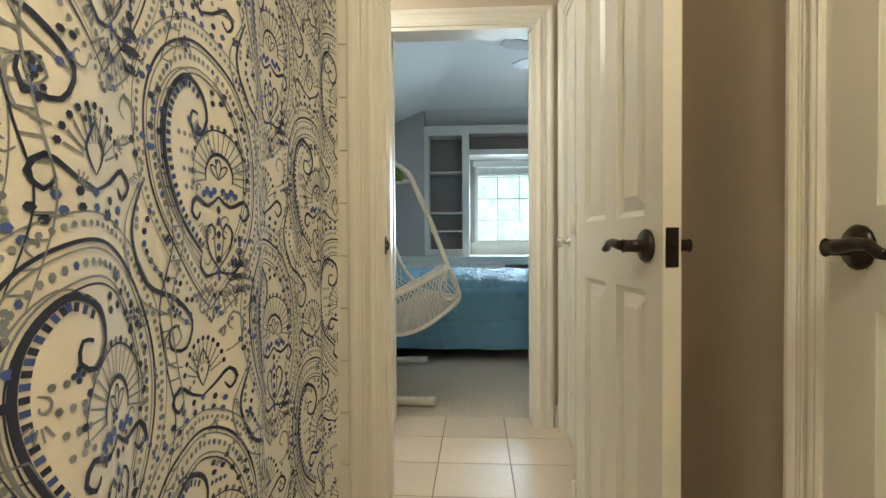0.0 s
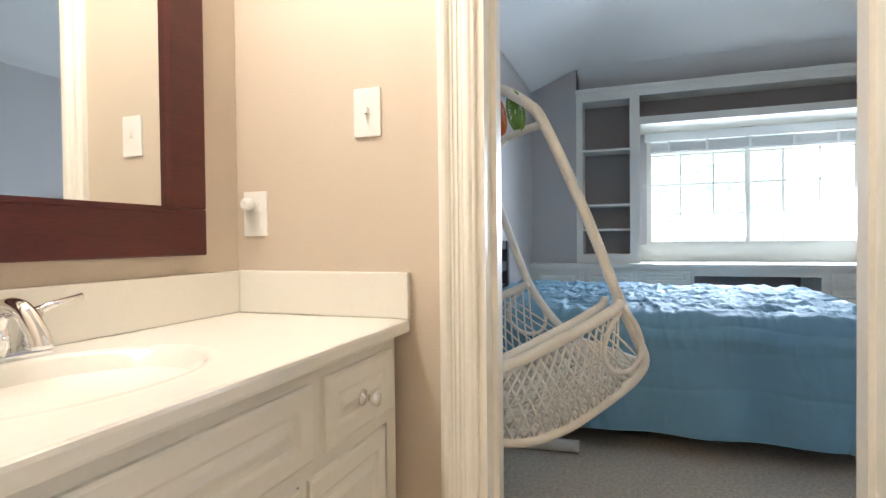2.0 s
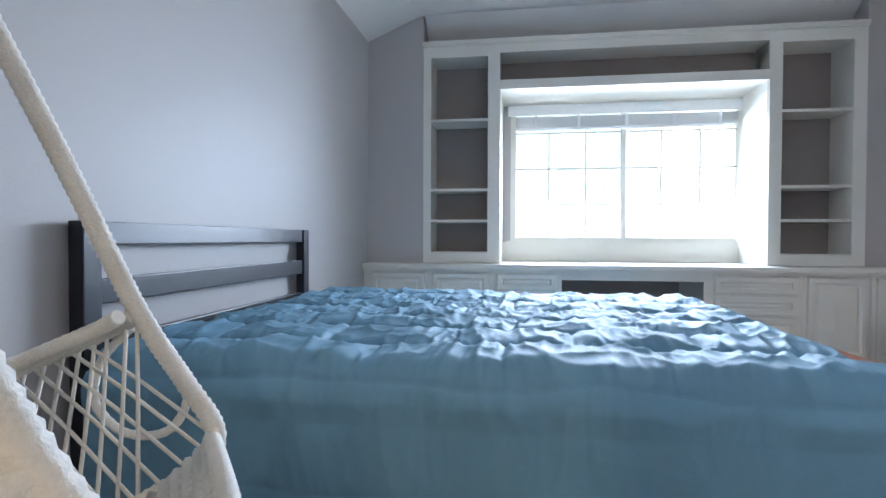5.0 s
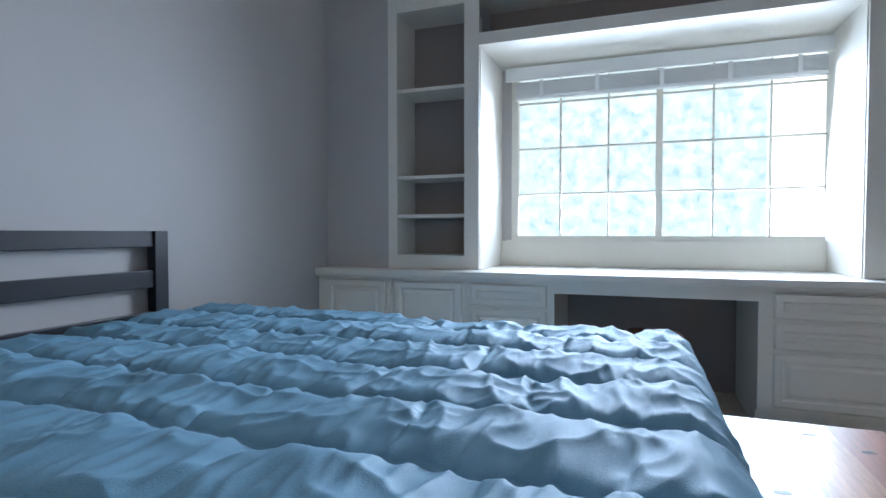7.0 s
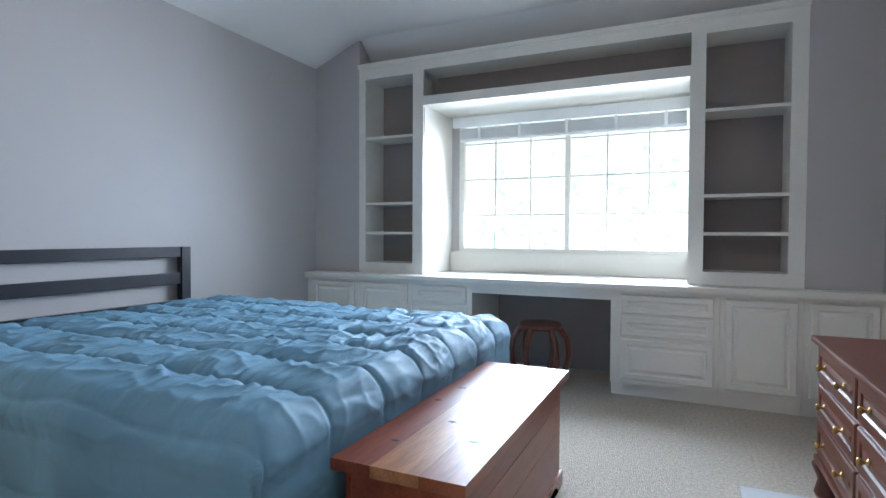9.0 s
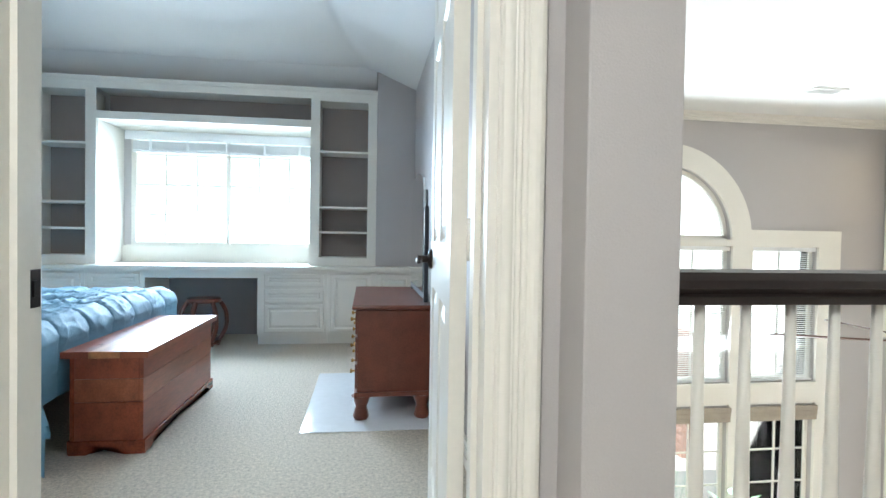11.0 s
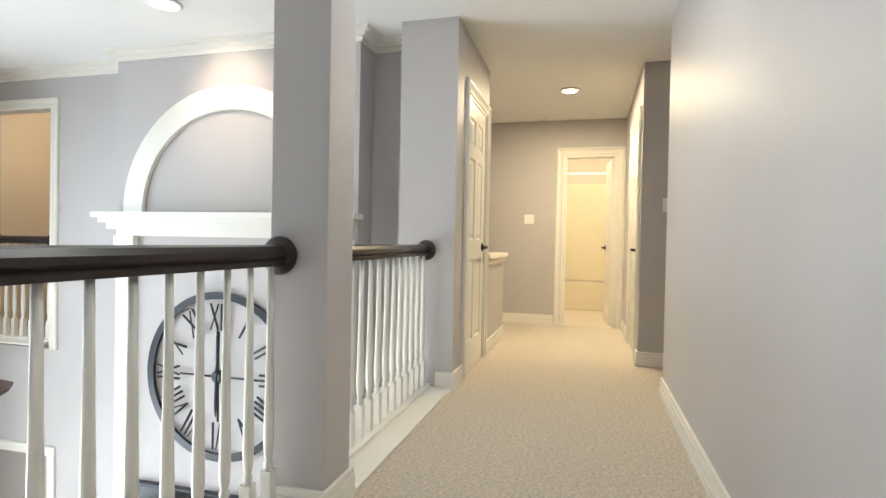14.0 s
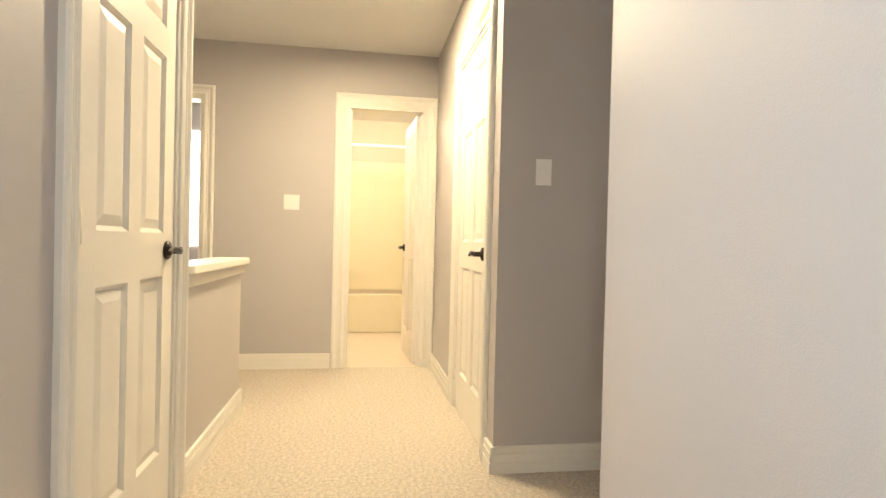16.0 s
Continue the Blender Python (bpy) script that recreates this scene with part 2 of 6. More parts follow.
def wall_x(name, y0, y1, x0, x1, z0, z1, holes, material, label):
    """A wall along x between y0 and y1 with rectangular holes (x0, x1, z0, z1)."""
    bm = bmesh.new()
    xs = x0
    for a, b, c, d in sorted(holes):
        if a > xs:
            box(bm, xs, a, y0, y1, z0, z1)
        if c > z0:
            box(bm, a, b, y0, y1, z0, c)
        if d < z1:
            box(bm, a, b, y0, y1, d, z1)
        xs = b
    if xs < x1:
        box(bm, xs, x1, y0, y1, z0, z1)
    return structure(name, bm, material, label, "wall")


def wall_y(name, x0, x1, y0, y1, z0, z1, holes, material, label):
    bm = bmesh.new()
    ys = y0
    for a, b, c, d in sorted(holes):
        if a > ys:
            box(bm, x0, x1, ys, a, z0, z1)
        if c > z0:
            box(bm, x0, x1, a, b, z0, c)
        if d < z1:
            box(bm, x0, x1, a, b, d, z1)
        ys = b
    if ys < y1:
        box(bm, x0, x1, ys, y1, z0, z1)
    return structure(name, bm, material, label, "wall")


def quad(bm, *ps):
    return bm.faces.new([bm.verts.new(p) for p in ps])


# ---- setting: walls, floors, ceilings ----
CZ = 2.455          # ceiling of the bath, landing and great room
G0 = -2.75         # floor of the great room
wall_x("wall_bath_north", 1.86, 1.98, -0.82, 1.12, 0, CZ, [(0.147, 0.745, 0, 2.04)], M_WALLB, "beige painted wall with the bathroom doorway")
wall_y("wall_bath_west", -0.92, -0.80, -1.0, 1.86, 0, CZ, [], M_WALLB, "beige painted wall behind the bathtub")
wall_y("wall_bath_east", 1.0, 1.12, -1.0, 1.86, 0, CZ, [(0.53, 1.24, 0, 2.04)], M_WALLB, "beige painted bathroom wall with a closet door")
wall_x("wall_bath_south", -1.12, -1.0, -0.92, 1.12, 0, CZ, [], M_WALLB, "plain beige bathroom wall")
wall_y("wall_vanity_west", -0.80, -0.68, 1.98, 3.07, 0, CZ, [], M_WALLB, "beige wall behind the vanity mirror")
wall_y("wall_vanity_east", 0.86, 0.98, 1.98, 3.07, 0, CZ, [(2.36, 2.97, 0, 2.04)], M_WALLB, "beige vanity wall with a closet door")
wall_x("wall_bedroom_south", 3.07, 3.21, -0.82, 3.34, 0, 2.9, [(-0.03, 0.73, 0, 2.03), (2.14, 2.99, 0, 2.03)], M_WALL, "greige wall with two doorways into the bedroom")
solid("tmp", [(-0.70, -0.1, 3.064, 3.069, 0, CZ), (0.80, 0.86, 3.064, 3.069, 0, CZ), (-0.1, 0.80, 3.064, 3.069, 2.1, CZ)], M_WALLB, None).name = "wall_vanity_north"
tagged(bpy.data.objects["wall_vanity_north"], "beige painted end wall of the vanity room", "wall", kind="structure")
wall_y("wall_bedroom_west", -0.84, -0.70, 3.21, 8.1, 0, 2.9, [], M_WALL, "grey-lilac bedroom wall behind the headboard")
wall_y("wall_bedroom_east", 3.22, 3.34, 3.21, 8.1, 0, 2.9, [], M_WALL, "grey-lilac bedroom wall behind the dresser")
wall_x("wall_bedroom_north", 7.385, 7.48, -0.70, 3.22, 0, 2.9, [(-0.26, 2.85, 0.0, 2.9)], M_WALL, "grey-lilac wall beside the built-in bookcases")
wall_x("wall_window", 7.94, 8.1, -0.70, 3.22, 0, 2.9, [(0.40, 2.27, 0.90, 2.06)], M_WALL, "outer wall with the wide bedroom window")
bm = bmesh.new()
box(bm, -0.36, -0.26, 7.48, 7.94, 0, 2.9), box(bm, 2.85, 2.95, 7.48, 7.94, 0, 2.9)
structure("wall_recess_cheeks", bm, M_WALL, "grey-lilac side walls of the window recess", "wall")
def soft_min(a, b, k):
    h = max(k - abs(a - b), 0.0) / k
    return min(a, b) - h * h * k * 0.25


def bedroom_ceiling_z(x, y):
    """Side slopes, the long cove towards the window and the flat middle, run into one another."""
    cove = 2.846 if y < 5.0 else 2.846 - 0.197 * ((y - 5.0) / 2.385) ** 2
    sides = min(2.452 + 0.4191 * (x + 0.72), 2.452 + 0.42 * (3.24 - x))
    return soft_min(sides, cove, 0.03)


bm = bmesh.new()
NCX, NCY = 120, 110
sheet = [[bm.verts.new((x, y, bedroom_ceiling_z(x, y))) for y in (3.2 + 4.2 * j / NCY for j in range(NCY + 1))] for x in (-0.72 + 3.96 * i / NCX for i in range(NCX + 1))]
for i in range(NCX):
    for j in range(NCY):
        bm.faces.new((sheet[i][j], sheet[i + 1][j], sheet[i + 1][j + 1], sheet[i][j + 1])).smooth = True
quad(bm, (-0.25, 7.385, 2.649), (2.84, 7.385, 2.649), (2.84, 7.95, 2.15), (-0.25, 7.95, 2.15))
structure("ceiling_bedroom", bm, M_CEIL, "white sloped and coved bedroom ceiling", "ceiling")
bm = bmesh.new()
box(bm, -0.9, 1.1, -1.1, 3.07, CZ, CZ + 0.1)
structure("ceiling_bath", bm, M_CEIL, "white bathroom ceiling", "ceiling")
bm = bmesh.new()
box(bm, 1.12, 14.2, 0.2, 3.06, CZ, CZ + 0.1)
box(bm, 3.34, 14.2, 3.06, 7.75, CZ, CZ + 0.1)
box(bm, 3.2, 3.34, 3.06, 3.3, CZ, CZ + 0.1)
structure("ceiling_landing", bm, M_CEIL, "white flat ceiling over landing and great room", "ceiling")
bm = bmesh.new()
box(bm, -0.84, 3.34, 3.205, 8.1, -0.12, 0)
box(bm, 1.12, 11.62, 0.2, 2.99, -0.12, 0)
box(bm, 1.12, 3.34, 2.99, 3.205, -0.12, 0)
box(bm, 10.68, 11.62, 2.99, 4.7, -0.12, 0)
structure("floor_carpet", bm, M_CARPET, "beige speckled cut-pile carpet", "floor")
bm = bmesh.new()
box(bm, -0.92, 1.12, -1.1, 3.205, -0.12, -0.006)
structure("floor_tile_bed", bm, M_GROUT, "dark grout bed of the bathroom floor tiles", "floor")
bm = bmesh.new()
box(bm, 3.34, 8.75, 3.3, 7.7, G0 - 0.1, G0)
structure("floor_great_room", bm, M_TILE, "pale floor of the great room below", "floor")
bm = bmesh.new()
box(bm, 3.34, 8.75, 2.985, 3.30, -0.30, -0.002)
structure("landing_edge", bm, M_TRIM, "white painted edge board of the landing", "trim")
wall_x("wall_landing_south", 1.48, 1.605, 3.0, 8.77, 0, CZ, [], M_WALL, "smooth grey landing wall")
wall_x("wall_landing_back", 0.2, 0.32, 1.12, 14.2, 0, CZ, [], M_WALL, "plain grey wall behind the landing")
wall_y("wall_landing_west", 1.12, 1.24, 0.32, 3.07, 0, CZ, [], M_WALL, "plain grey wall at the landing's start")
wall_y("wall_landing_return", 8.65, 8.77, 0.32, 1.48, 0, CZ, [], M_WALL, "grey return wall of the side passage")
wall_y("wall_hall_corner", 9.63, 9.75, 0.32, 1.686, 0, CZ, [], M_WALL, "greige corner wall with a light switch")
wall_x("wall_hall_south", 1.56, 1.686, 9.75, 11.61, 0, CZ, [(9.83, 10.59, 0, 2.05)], M_WALL, "greige hall wall with a closet door")
wall_y("wall_hall_end", 11.61, 11.73, 1.5, 4.8, 0, CZ, [(1.78, 2.38, 0, 2.03), (3.44, 4.2, 0, 2.03)], M_WALL, "greige wall at the hall's end")
wall_x("wall_hall_closet", 2.945, 3.06, 8.45, 9.62, 0, CZ, [(8.78, 9.50, 0, 2.05)], M_WALL, "greige hall wall with a six-panel closet door")
wall_y("wall_hall_pilaster", 8.45, 8.55, 3.06, 3.34, 0, CZ, [], M_WALL, "greige pilaster at the balustrade's end")
wall_y("wall_stairwell_side", 9.62, 9.74, 3.06, 4.7, G0, CZ, [], M_WALL, "greige closet side wall above the stairwell")
wall_x("wall_stairwell_north", 4.7, 4.8, 8.87, 11.61, G0, CZ, [], M_WALL, "greige wall beyond the stairwell")
bm = bmesh.new()
box(bm, 9.62, 10.62, 2.945, 3.05, 0, 0.84)
structure("half_wall", bm, M_WALL, "greige half-height wall beside the stairwell", "wall")
bm = bmesh.new()
box(bm, 9.60, 10.66, 2.905, 3.09, 0.84, 0.875, 0.006), box(bm, 9.615, 10.635, 2.925, 3.07, 0.79, 0.84)
structure("half_wall_cap", bm, M_TRIM, "cream painted cap on the half wall", "trim")
# great room
wall_y("wall_great_west", 3.29, 3.34, 3.30, 7.75, G0, CZ, [], M_WALL, "greige wall between bedroom and great room")
wall_y("wall_great_east", 8.75, 8.87, 3.34, 7.62, G0, CZ, [(6.74, 7.50, -0.05, 2.10)], M_WALL, "greige great-room wall with a balcony opening")
wall_y("wall_chimney_breast", 8.50, 8.748, 3.66, 5.75, G0, CZ, [], M_WALL, "greige chimney breast with an arched panel")
wall_x("wall_under_landing", 3.18, 3.3, 3.34, 8.75, G0, -0.30, [], M_WALL, "greige wall under the landing")
bm = bmesh.new()
zs = [(4.10, 4.92, -0.55, 0.98), (5.15, 6.80, -0.55, 0.98), (7.05, 7.88, -0.55, 0.98), (4.10, 4.92, -2.5, -0.98), (5.15, 6.80, -2.5, -0.98), (7.05, 7.88, -2.5, -0.98)]
edges_x = [3.34, 4.10, 4.92, 5.15, 6.80, 7.05, 7.88, 8.87]
for i in range(7):
    a, b = edges_x[i], edges_x[i + 1]
    if i % 2 == 0:
        box(bm, a, b, 7.62, 7.75, G0, 1.06)
    else:
        box(bm, a, b, 7.62, 7.75, G0, -2.5), box(bm, a, b, 7.62, 7.75, -0.98, -0.55), box(bm, a, b, 7.62, 7.75, 0.98, 1.06)
ARC, AR = 5.99, 0.80
box(bm, 3.34, ARC - AR, 7.62, 7.75, 1.06, CZ), box(bm, ARC + AR, 8.87, 7.62, 7.75, 1.06, CZ)
K = 24
for k in range(K):
    a0, a1 = math.pi * k / K, math.pi * (k + 1) / K
    p = [(ARC + AR * math.cos(a), 1.06 + AR * math.sin(a)) for a in (a0, a1)]
    for y in (7.62, 7.75):
        quad(bm, (p[0][0], y, p[0][1]), (p[1][0], y, p[1][1]), (p[1][0], y, CZ), (p[0][0], y, CZ))
    quad(bm, (p[0][0], 7.62, p[0][1]), (p[1][0], 7.62, p[1][1]), (p[1][0], 7.75, p[1][1]), (p[0][0], 7.75, p[0][1]))
structure("wall_great_north", bm, M_WALL, "greige great-room wall with an arched window group", "wall")
# balcony room beyond the opening, and the end bathroom
bm = bmesh.new()
box(bm, 10.3, 10.4, 6.2, 8.2, -0.05, CZ), box(bm, 8.87, 10.3, 6.1, 6.2, -0.05, CZ), box(bm, 8.87, 10.3, 8.1, 8.2, -0.05, CZ), box(bm, 8.87, 10.3, 6.2, 8.1, -0.15, -0.05)
structure("wall_balcony_room", bm, M_WALLB, "warm beige walls of the room behind the balcony", "wall")
bm = bmesh.new()
box(bm, 11.73, 14.0, 1.40, 1.50, 0, CZ), box(bm, 11.73, 14.0, 3.0, 3.1, 0, CZ), box(bm, 14.0, 14.1, 1.40, 3.1, 0, CZ)
structure("wall_end_bath", bm, M_WALLB, "beige walls of the small bathroom", "wall")
bm = bmesh.new()
box(bm, 11.62, 14.0, 1.5, 3.0, -0.1, 0.0)
structure("floor_end_bath", bm, M_TILE, "pale tiled floor of the small bathroom", "floor")
bm = bmesh.new()
box(bm, 11.73, 13.4, 3.1, 5.5, -0.1, 0.0), box(bm, 13.4, 13.5, 3.1, 5.5, 0, CZ), box(bm, 11.73, 13.4, 5.5, 5.6, 0, CZ)
structure("wall_far_bedroom", bm, M_WALL, "grey walls of the far bedroom", "wall")
bm = bmesh.new()
quad(bm, (1.1, 0.1, CZ + 0.12), (14.2, 0.1, CZ + 0.12), (14.2, 3.14, CZ + 0.12), (1.1, 3.14, CZ + 0.12))
quad(bm, (3.28, 3.14, CZ + 0.12), (14.2, 3.14, CZ + 0.12), (14.2, 8.2, CZ + 0.12), (3.28, 8.2, CZ + 0.12))
quad(bm, (-1, -1.2, 2.95), (3.4, -1.2, 2.95), (3.4, 8.12, 2.95), (-1, 8.12, 2.95))
structure("roof", bm, M_CEIL, "plain roof deck that closes the house", "roof")
# outside
bm = bmesh.new()
quad(bm, (-600, 8.1, G0 - 0.2), (600, 8.1, G0 - 0.2), (600, 900, G0 - 0.2), (-600, 900, G0 - 0.2))
structure("ground", bm, M_STONE, "pale paved patio and ground outside", "ground")
# flat sheets that glow by themselves in place of sunlit trees and garden
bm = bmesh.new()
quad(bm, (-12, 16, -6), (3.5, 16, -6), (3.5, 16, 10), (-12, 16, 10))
structure("backdrop_trees", bm, M_TREES, "glowing flat backdrop of pale trees beyond the window", "backdrop")
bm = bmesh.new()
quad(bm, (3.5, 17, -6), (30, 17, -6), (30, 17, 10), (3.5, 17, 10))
structure("backdrop_garden", bm, M_HAZE, "glowing flat backdrop of a pale garden beyond the windows", "backdrop")


# ---- trim ----
def casing(name, axis, at, side, a0, a1, top, w=0.085, bottom=0.0, material=None):
    """Fluted door casing round an opening a0..a1 on a wall face at `at`, standing proud towards side (+1 or -1)."""
    bm = bmesh.new()
    shape = [(0.0, 0.0), (0.0, 0.010), (0.003, 0.014)]
    for k in range(10):
        shape.append((0.008 + 0.020 * k / 9, 0.014 + 0.004 * math.sin(math.pi * k / 9)))
    for c in (0.036, 0.047):
        shape += [(c - 0.005, 0.015), (c - 0.003, 0.012), (c, 0.0112), (c + 0.003, 0.012), (c + 0.005, 0.015)]
    shape += [(u, d) for u, d in ((0.056, 0.015), (0.060, 0.020), (0.066, 0.024), (0.074, 0.025), (0.081, 0.022), (0.085, 0.016), (0.085, 0.0))]
    shape = [(u * w / 0.085, d) for u, d in shape]

    def spot_at(u, z, d):
        return (u, at + side * d, z) if axis == "x" else (at + side * d, u, z)
    rows = [[bm.verts.new(spot_at(u, z, d)) for u, z in ((a0 - o, bottom), (a0 - o, top + o), (a1 + o, top + o), (a1 + o, bottom))] for o, d in shape]
    for p, q in zip(rows, rows[1:]):
        for k in range(3):
            bm.faces.new((p[k], p[k + 1], q[k + 1], q[k])).smooth = False
    return structure(name, bm, material or M_TRIM, "cream painted fluted door casing", "casing")


def jamb(name, axis, v0, v1, a0, a1, top, bottom=0.0):
    bm = bmesh.new()
    t = 0.018
    for u0, u1, z0, z1 in ((a0 - 0.001, a0 + t, bottom, top), (a1 - t, a1 + 0.001, bottom, top), (a0 + t, a1 - t, top - t, top)):
        if axis == "x":
            box(bm, u0, u1, v0, v1, z0, z1)
        else:
            box(bm, v0, v1, u0, u1, z0, z1)
    m = (v0 + v1) / 2
    for u0, u1 in ((a0 + t, a0 + t + 0.012), (a1 - t - 0.012, a1 - t)):
        if axis == "x":
            box(bm, u0, u1, m - 0.018, m + 0.018, bottom, top - t)
        else:
            box(bm, m - 0.018, m + 0.018, u0, u1, bottom, top - t)
    return structure(name, bm, M_TRIM, "cream painted door jamb", "jamb")


casing("trim_bath_south", "x", 1.86, -1, 0.147, 0.745, 2.04)
casing("trim_bath_north", "x", 1.98, 1, 0.147, 0.745, 2.04, 0.05)
jamb("jamb_bath", "x", 1.857, 1.983, 0.147, 0.745, 2.04)
casing("trim_bath_closet", "y", 1.0, -1, 0.53, 1.24, 2.04)
jamb("jamb_bath_closet", "y", 0.997, 1.11, 0.53, 1.24, 2.04)
casing("trim_vanity_closet", "y", 0.86, -1, 2.36, 2.97, 2.04)
jamb("jamb_vanity_closet", "y", 0.857, 0.975, 2.36, 2.97, 2.04)
casing("trim_bedroom_vanity", "x", 3.064, -1, -0.03, 0.73, 2.03)
casing("trim_bedroom_inner", "x", 3.21, 1, -0.03, 0.73, 2.03)
jamb("jamb_bedroom_vanity", "x", 3.061, 3.213, -0.03, 0.73, 2.03)
casing("trim_bedroom_exit", "x", 3.07, -1, 2.14, 2.99, 2.03)
casing("trim_bedroom_exit_inner", "x", 3.21, 1, 2.14, 2.99, 2.03)
jamb("jamb_bedroom_exit", "x", 3.067, 3.213, 2.14, 2.99, 2.03)
casing("trim_hall_closet", "x", 2.945, -1, 8.78, 9.50, 2.05)
jamb("jamb_hall_closet", "x", 2.942, 3.05, 8.78, 9.50, 2.05)
casing("trim_hall_south", "x", 1.686, 1, 9.83, 10.59, 2.05)
jamb("jamb_hall_south", "x", 1.57, 1.689, 9.83, 10.59, 2.05)
casing("trim_hall_end", "y", 11.61, -1, 1.78, 2.38, 2.03, 0.095)
jamb("jamb_hall_end", "y", 11.607, 11.733, 1.78, 2.38, 2.03)
casing("trim_far_bedroom", "y", 11.61, -1, 3.44, 4.2, 2.03)
jamb("jamb_far_bedroom", "y", 11.607, 11.733, 3.44, 4.2, 2.03)
casing("trim_balcony", "y", 8.75, -1, 6.74, 7.50, 2.10, 0.09, -0.05)


def baseboard(name, runs, h=0.115):
    """Runs of (axis, at, side, a0, a1): a board with two grooves."""
    bm = bmesh.new()
    for axis, at, side, a0, a1 in runs:
        for z0, z1, d in ((0.0, 0.045, 0.018), (0.045, 0.052, 0.013), (0.052, 0.085, 0.017), (0.085, 0.091, 0.011), (0.091, h, 0.014)):
            v0, v1 = sorted((at, at + side * d))
            if axis == "x":
                box(bm, a0, a1, v0, v1, z0, z1)
            else:
                box(bm, v0, v1, a0, a1, z0, z1)
    return structure(name, bm, M_TRIM, "cream painted grooved baseboard", "baseboard")


baseboard("baseboard_hall", [("x", 1.605, 1, 3.0, 8.788), ("y", 8.77, 1, 0.32, 1.605), ("y", 9.63, -1, 0.32, 1.686), ("x", 1.686, 1, 9.612, 9.74), ("x", 1.686, 1, 10.68, 11.61),
                             ("y", 11.61, -1, 2.48, 3.35), ("y", 11.61, -1, 1.704, 1.71), ("x", 2.945, -1, 8.45, 8.695), ("y", 8.45, -1, 2.927, 3.06), ("x", 2.945, -1, 9.585, 10.62), ("y", 10.62, 1, 2.927, 3.05)])
baseboard("baseboard_bedroom", [("y", -0.70, 1, 3.21, 7.25), ("y", 3.22, -1, 3.9, 7.25), ("x", 3.21, 1, 0.82, 2.05)])
baseboard("baseboard_vanity", [("x", 3.064, -1, -0.20, -0.118), ("x", 3.064, -1, 0.818, 0.86), ("y", 0.86, -1, 1.98, 2.27)])
bm = bmesh.new()
for z0, z1, d in ((CZ - 0.09, CZ - 0.06, 0.02), (CZ - 0.06, CZ - 0.03, 0.05), (CZ - 0.03, CZ, 0.08)):
    box(bm, 3.34, 8.75, 7.62 - d, 7.62, z0, z1), box(bm, 8.75 - d, 8.75, 5.75 + d, 7.62 - d, z0, z1), box(bm, 8.50 - d, 8.50, 3.66 - d, 5.75 + d, z0, z1)
    box(bm, 8.50, 8.75, 5.75, 5.75 + d, z0, z1), box(bm, 8.50, 8.75, 3.66 - d, 3.66, z0, z1), box(bm, 8.75 - d, 8.75, 3.34, 3.66 - d, z0, z1), box(bm, 3.34, 3.34 + d, 3.3, 7.62 - d, z0, z1)
structure("crown_moulding", bm, M_TRIM, "white stepped crown moulding", "moulding")


# ---- doors ----
def lever(parent, m, flip=1):
    """A dark lever handle: rose, neck and a curled lever; m places it, z out of the door, x along the lever."""
    bm = bmesh.new()
    lathe(bm, [(0.033, 0), (0.034, 0.006), (0.028, 0.012), (0.013, 0.016), (0.012, 0.045), (0.014, 0.05)], m)
    tube(bm, [m @ Vector(p) for p in ((0, 0, 0.045), (flip * 0.03, 0.002, 0.048), (flip * 0.06, 0.006, 0.048), (flip * 0.085, 0.004, 0.047), (flip * 0.10, -0.006, 0.046), (flip * 0.115, -0.008, 0.046))], [0.011, 0.010, 0.0095, 0.0085, 0.008, 0.007], 10)
    return part("door_handle", bm, M_BRONZE, parent, "oil-rubbed bronze lever handle")


def knob(parent, m, material, label, s=1.0):
    bm = bmesh.new()
    lathe(bm, [(0.026 * s, 0), (0.026 * s, 0.005 * s), (0.011 * s, 0.009 * s), (0.010 * s, 0.028 * s), (0.020 * s, 0.034 * s), (0.026 * s, 0.045 * s), (0.022 * s, 0.056 * s), (0.008 * s, 0.060 * s)], m)
    return part("door_knob", bm, material, parent, label)


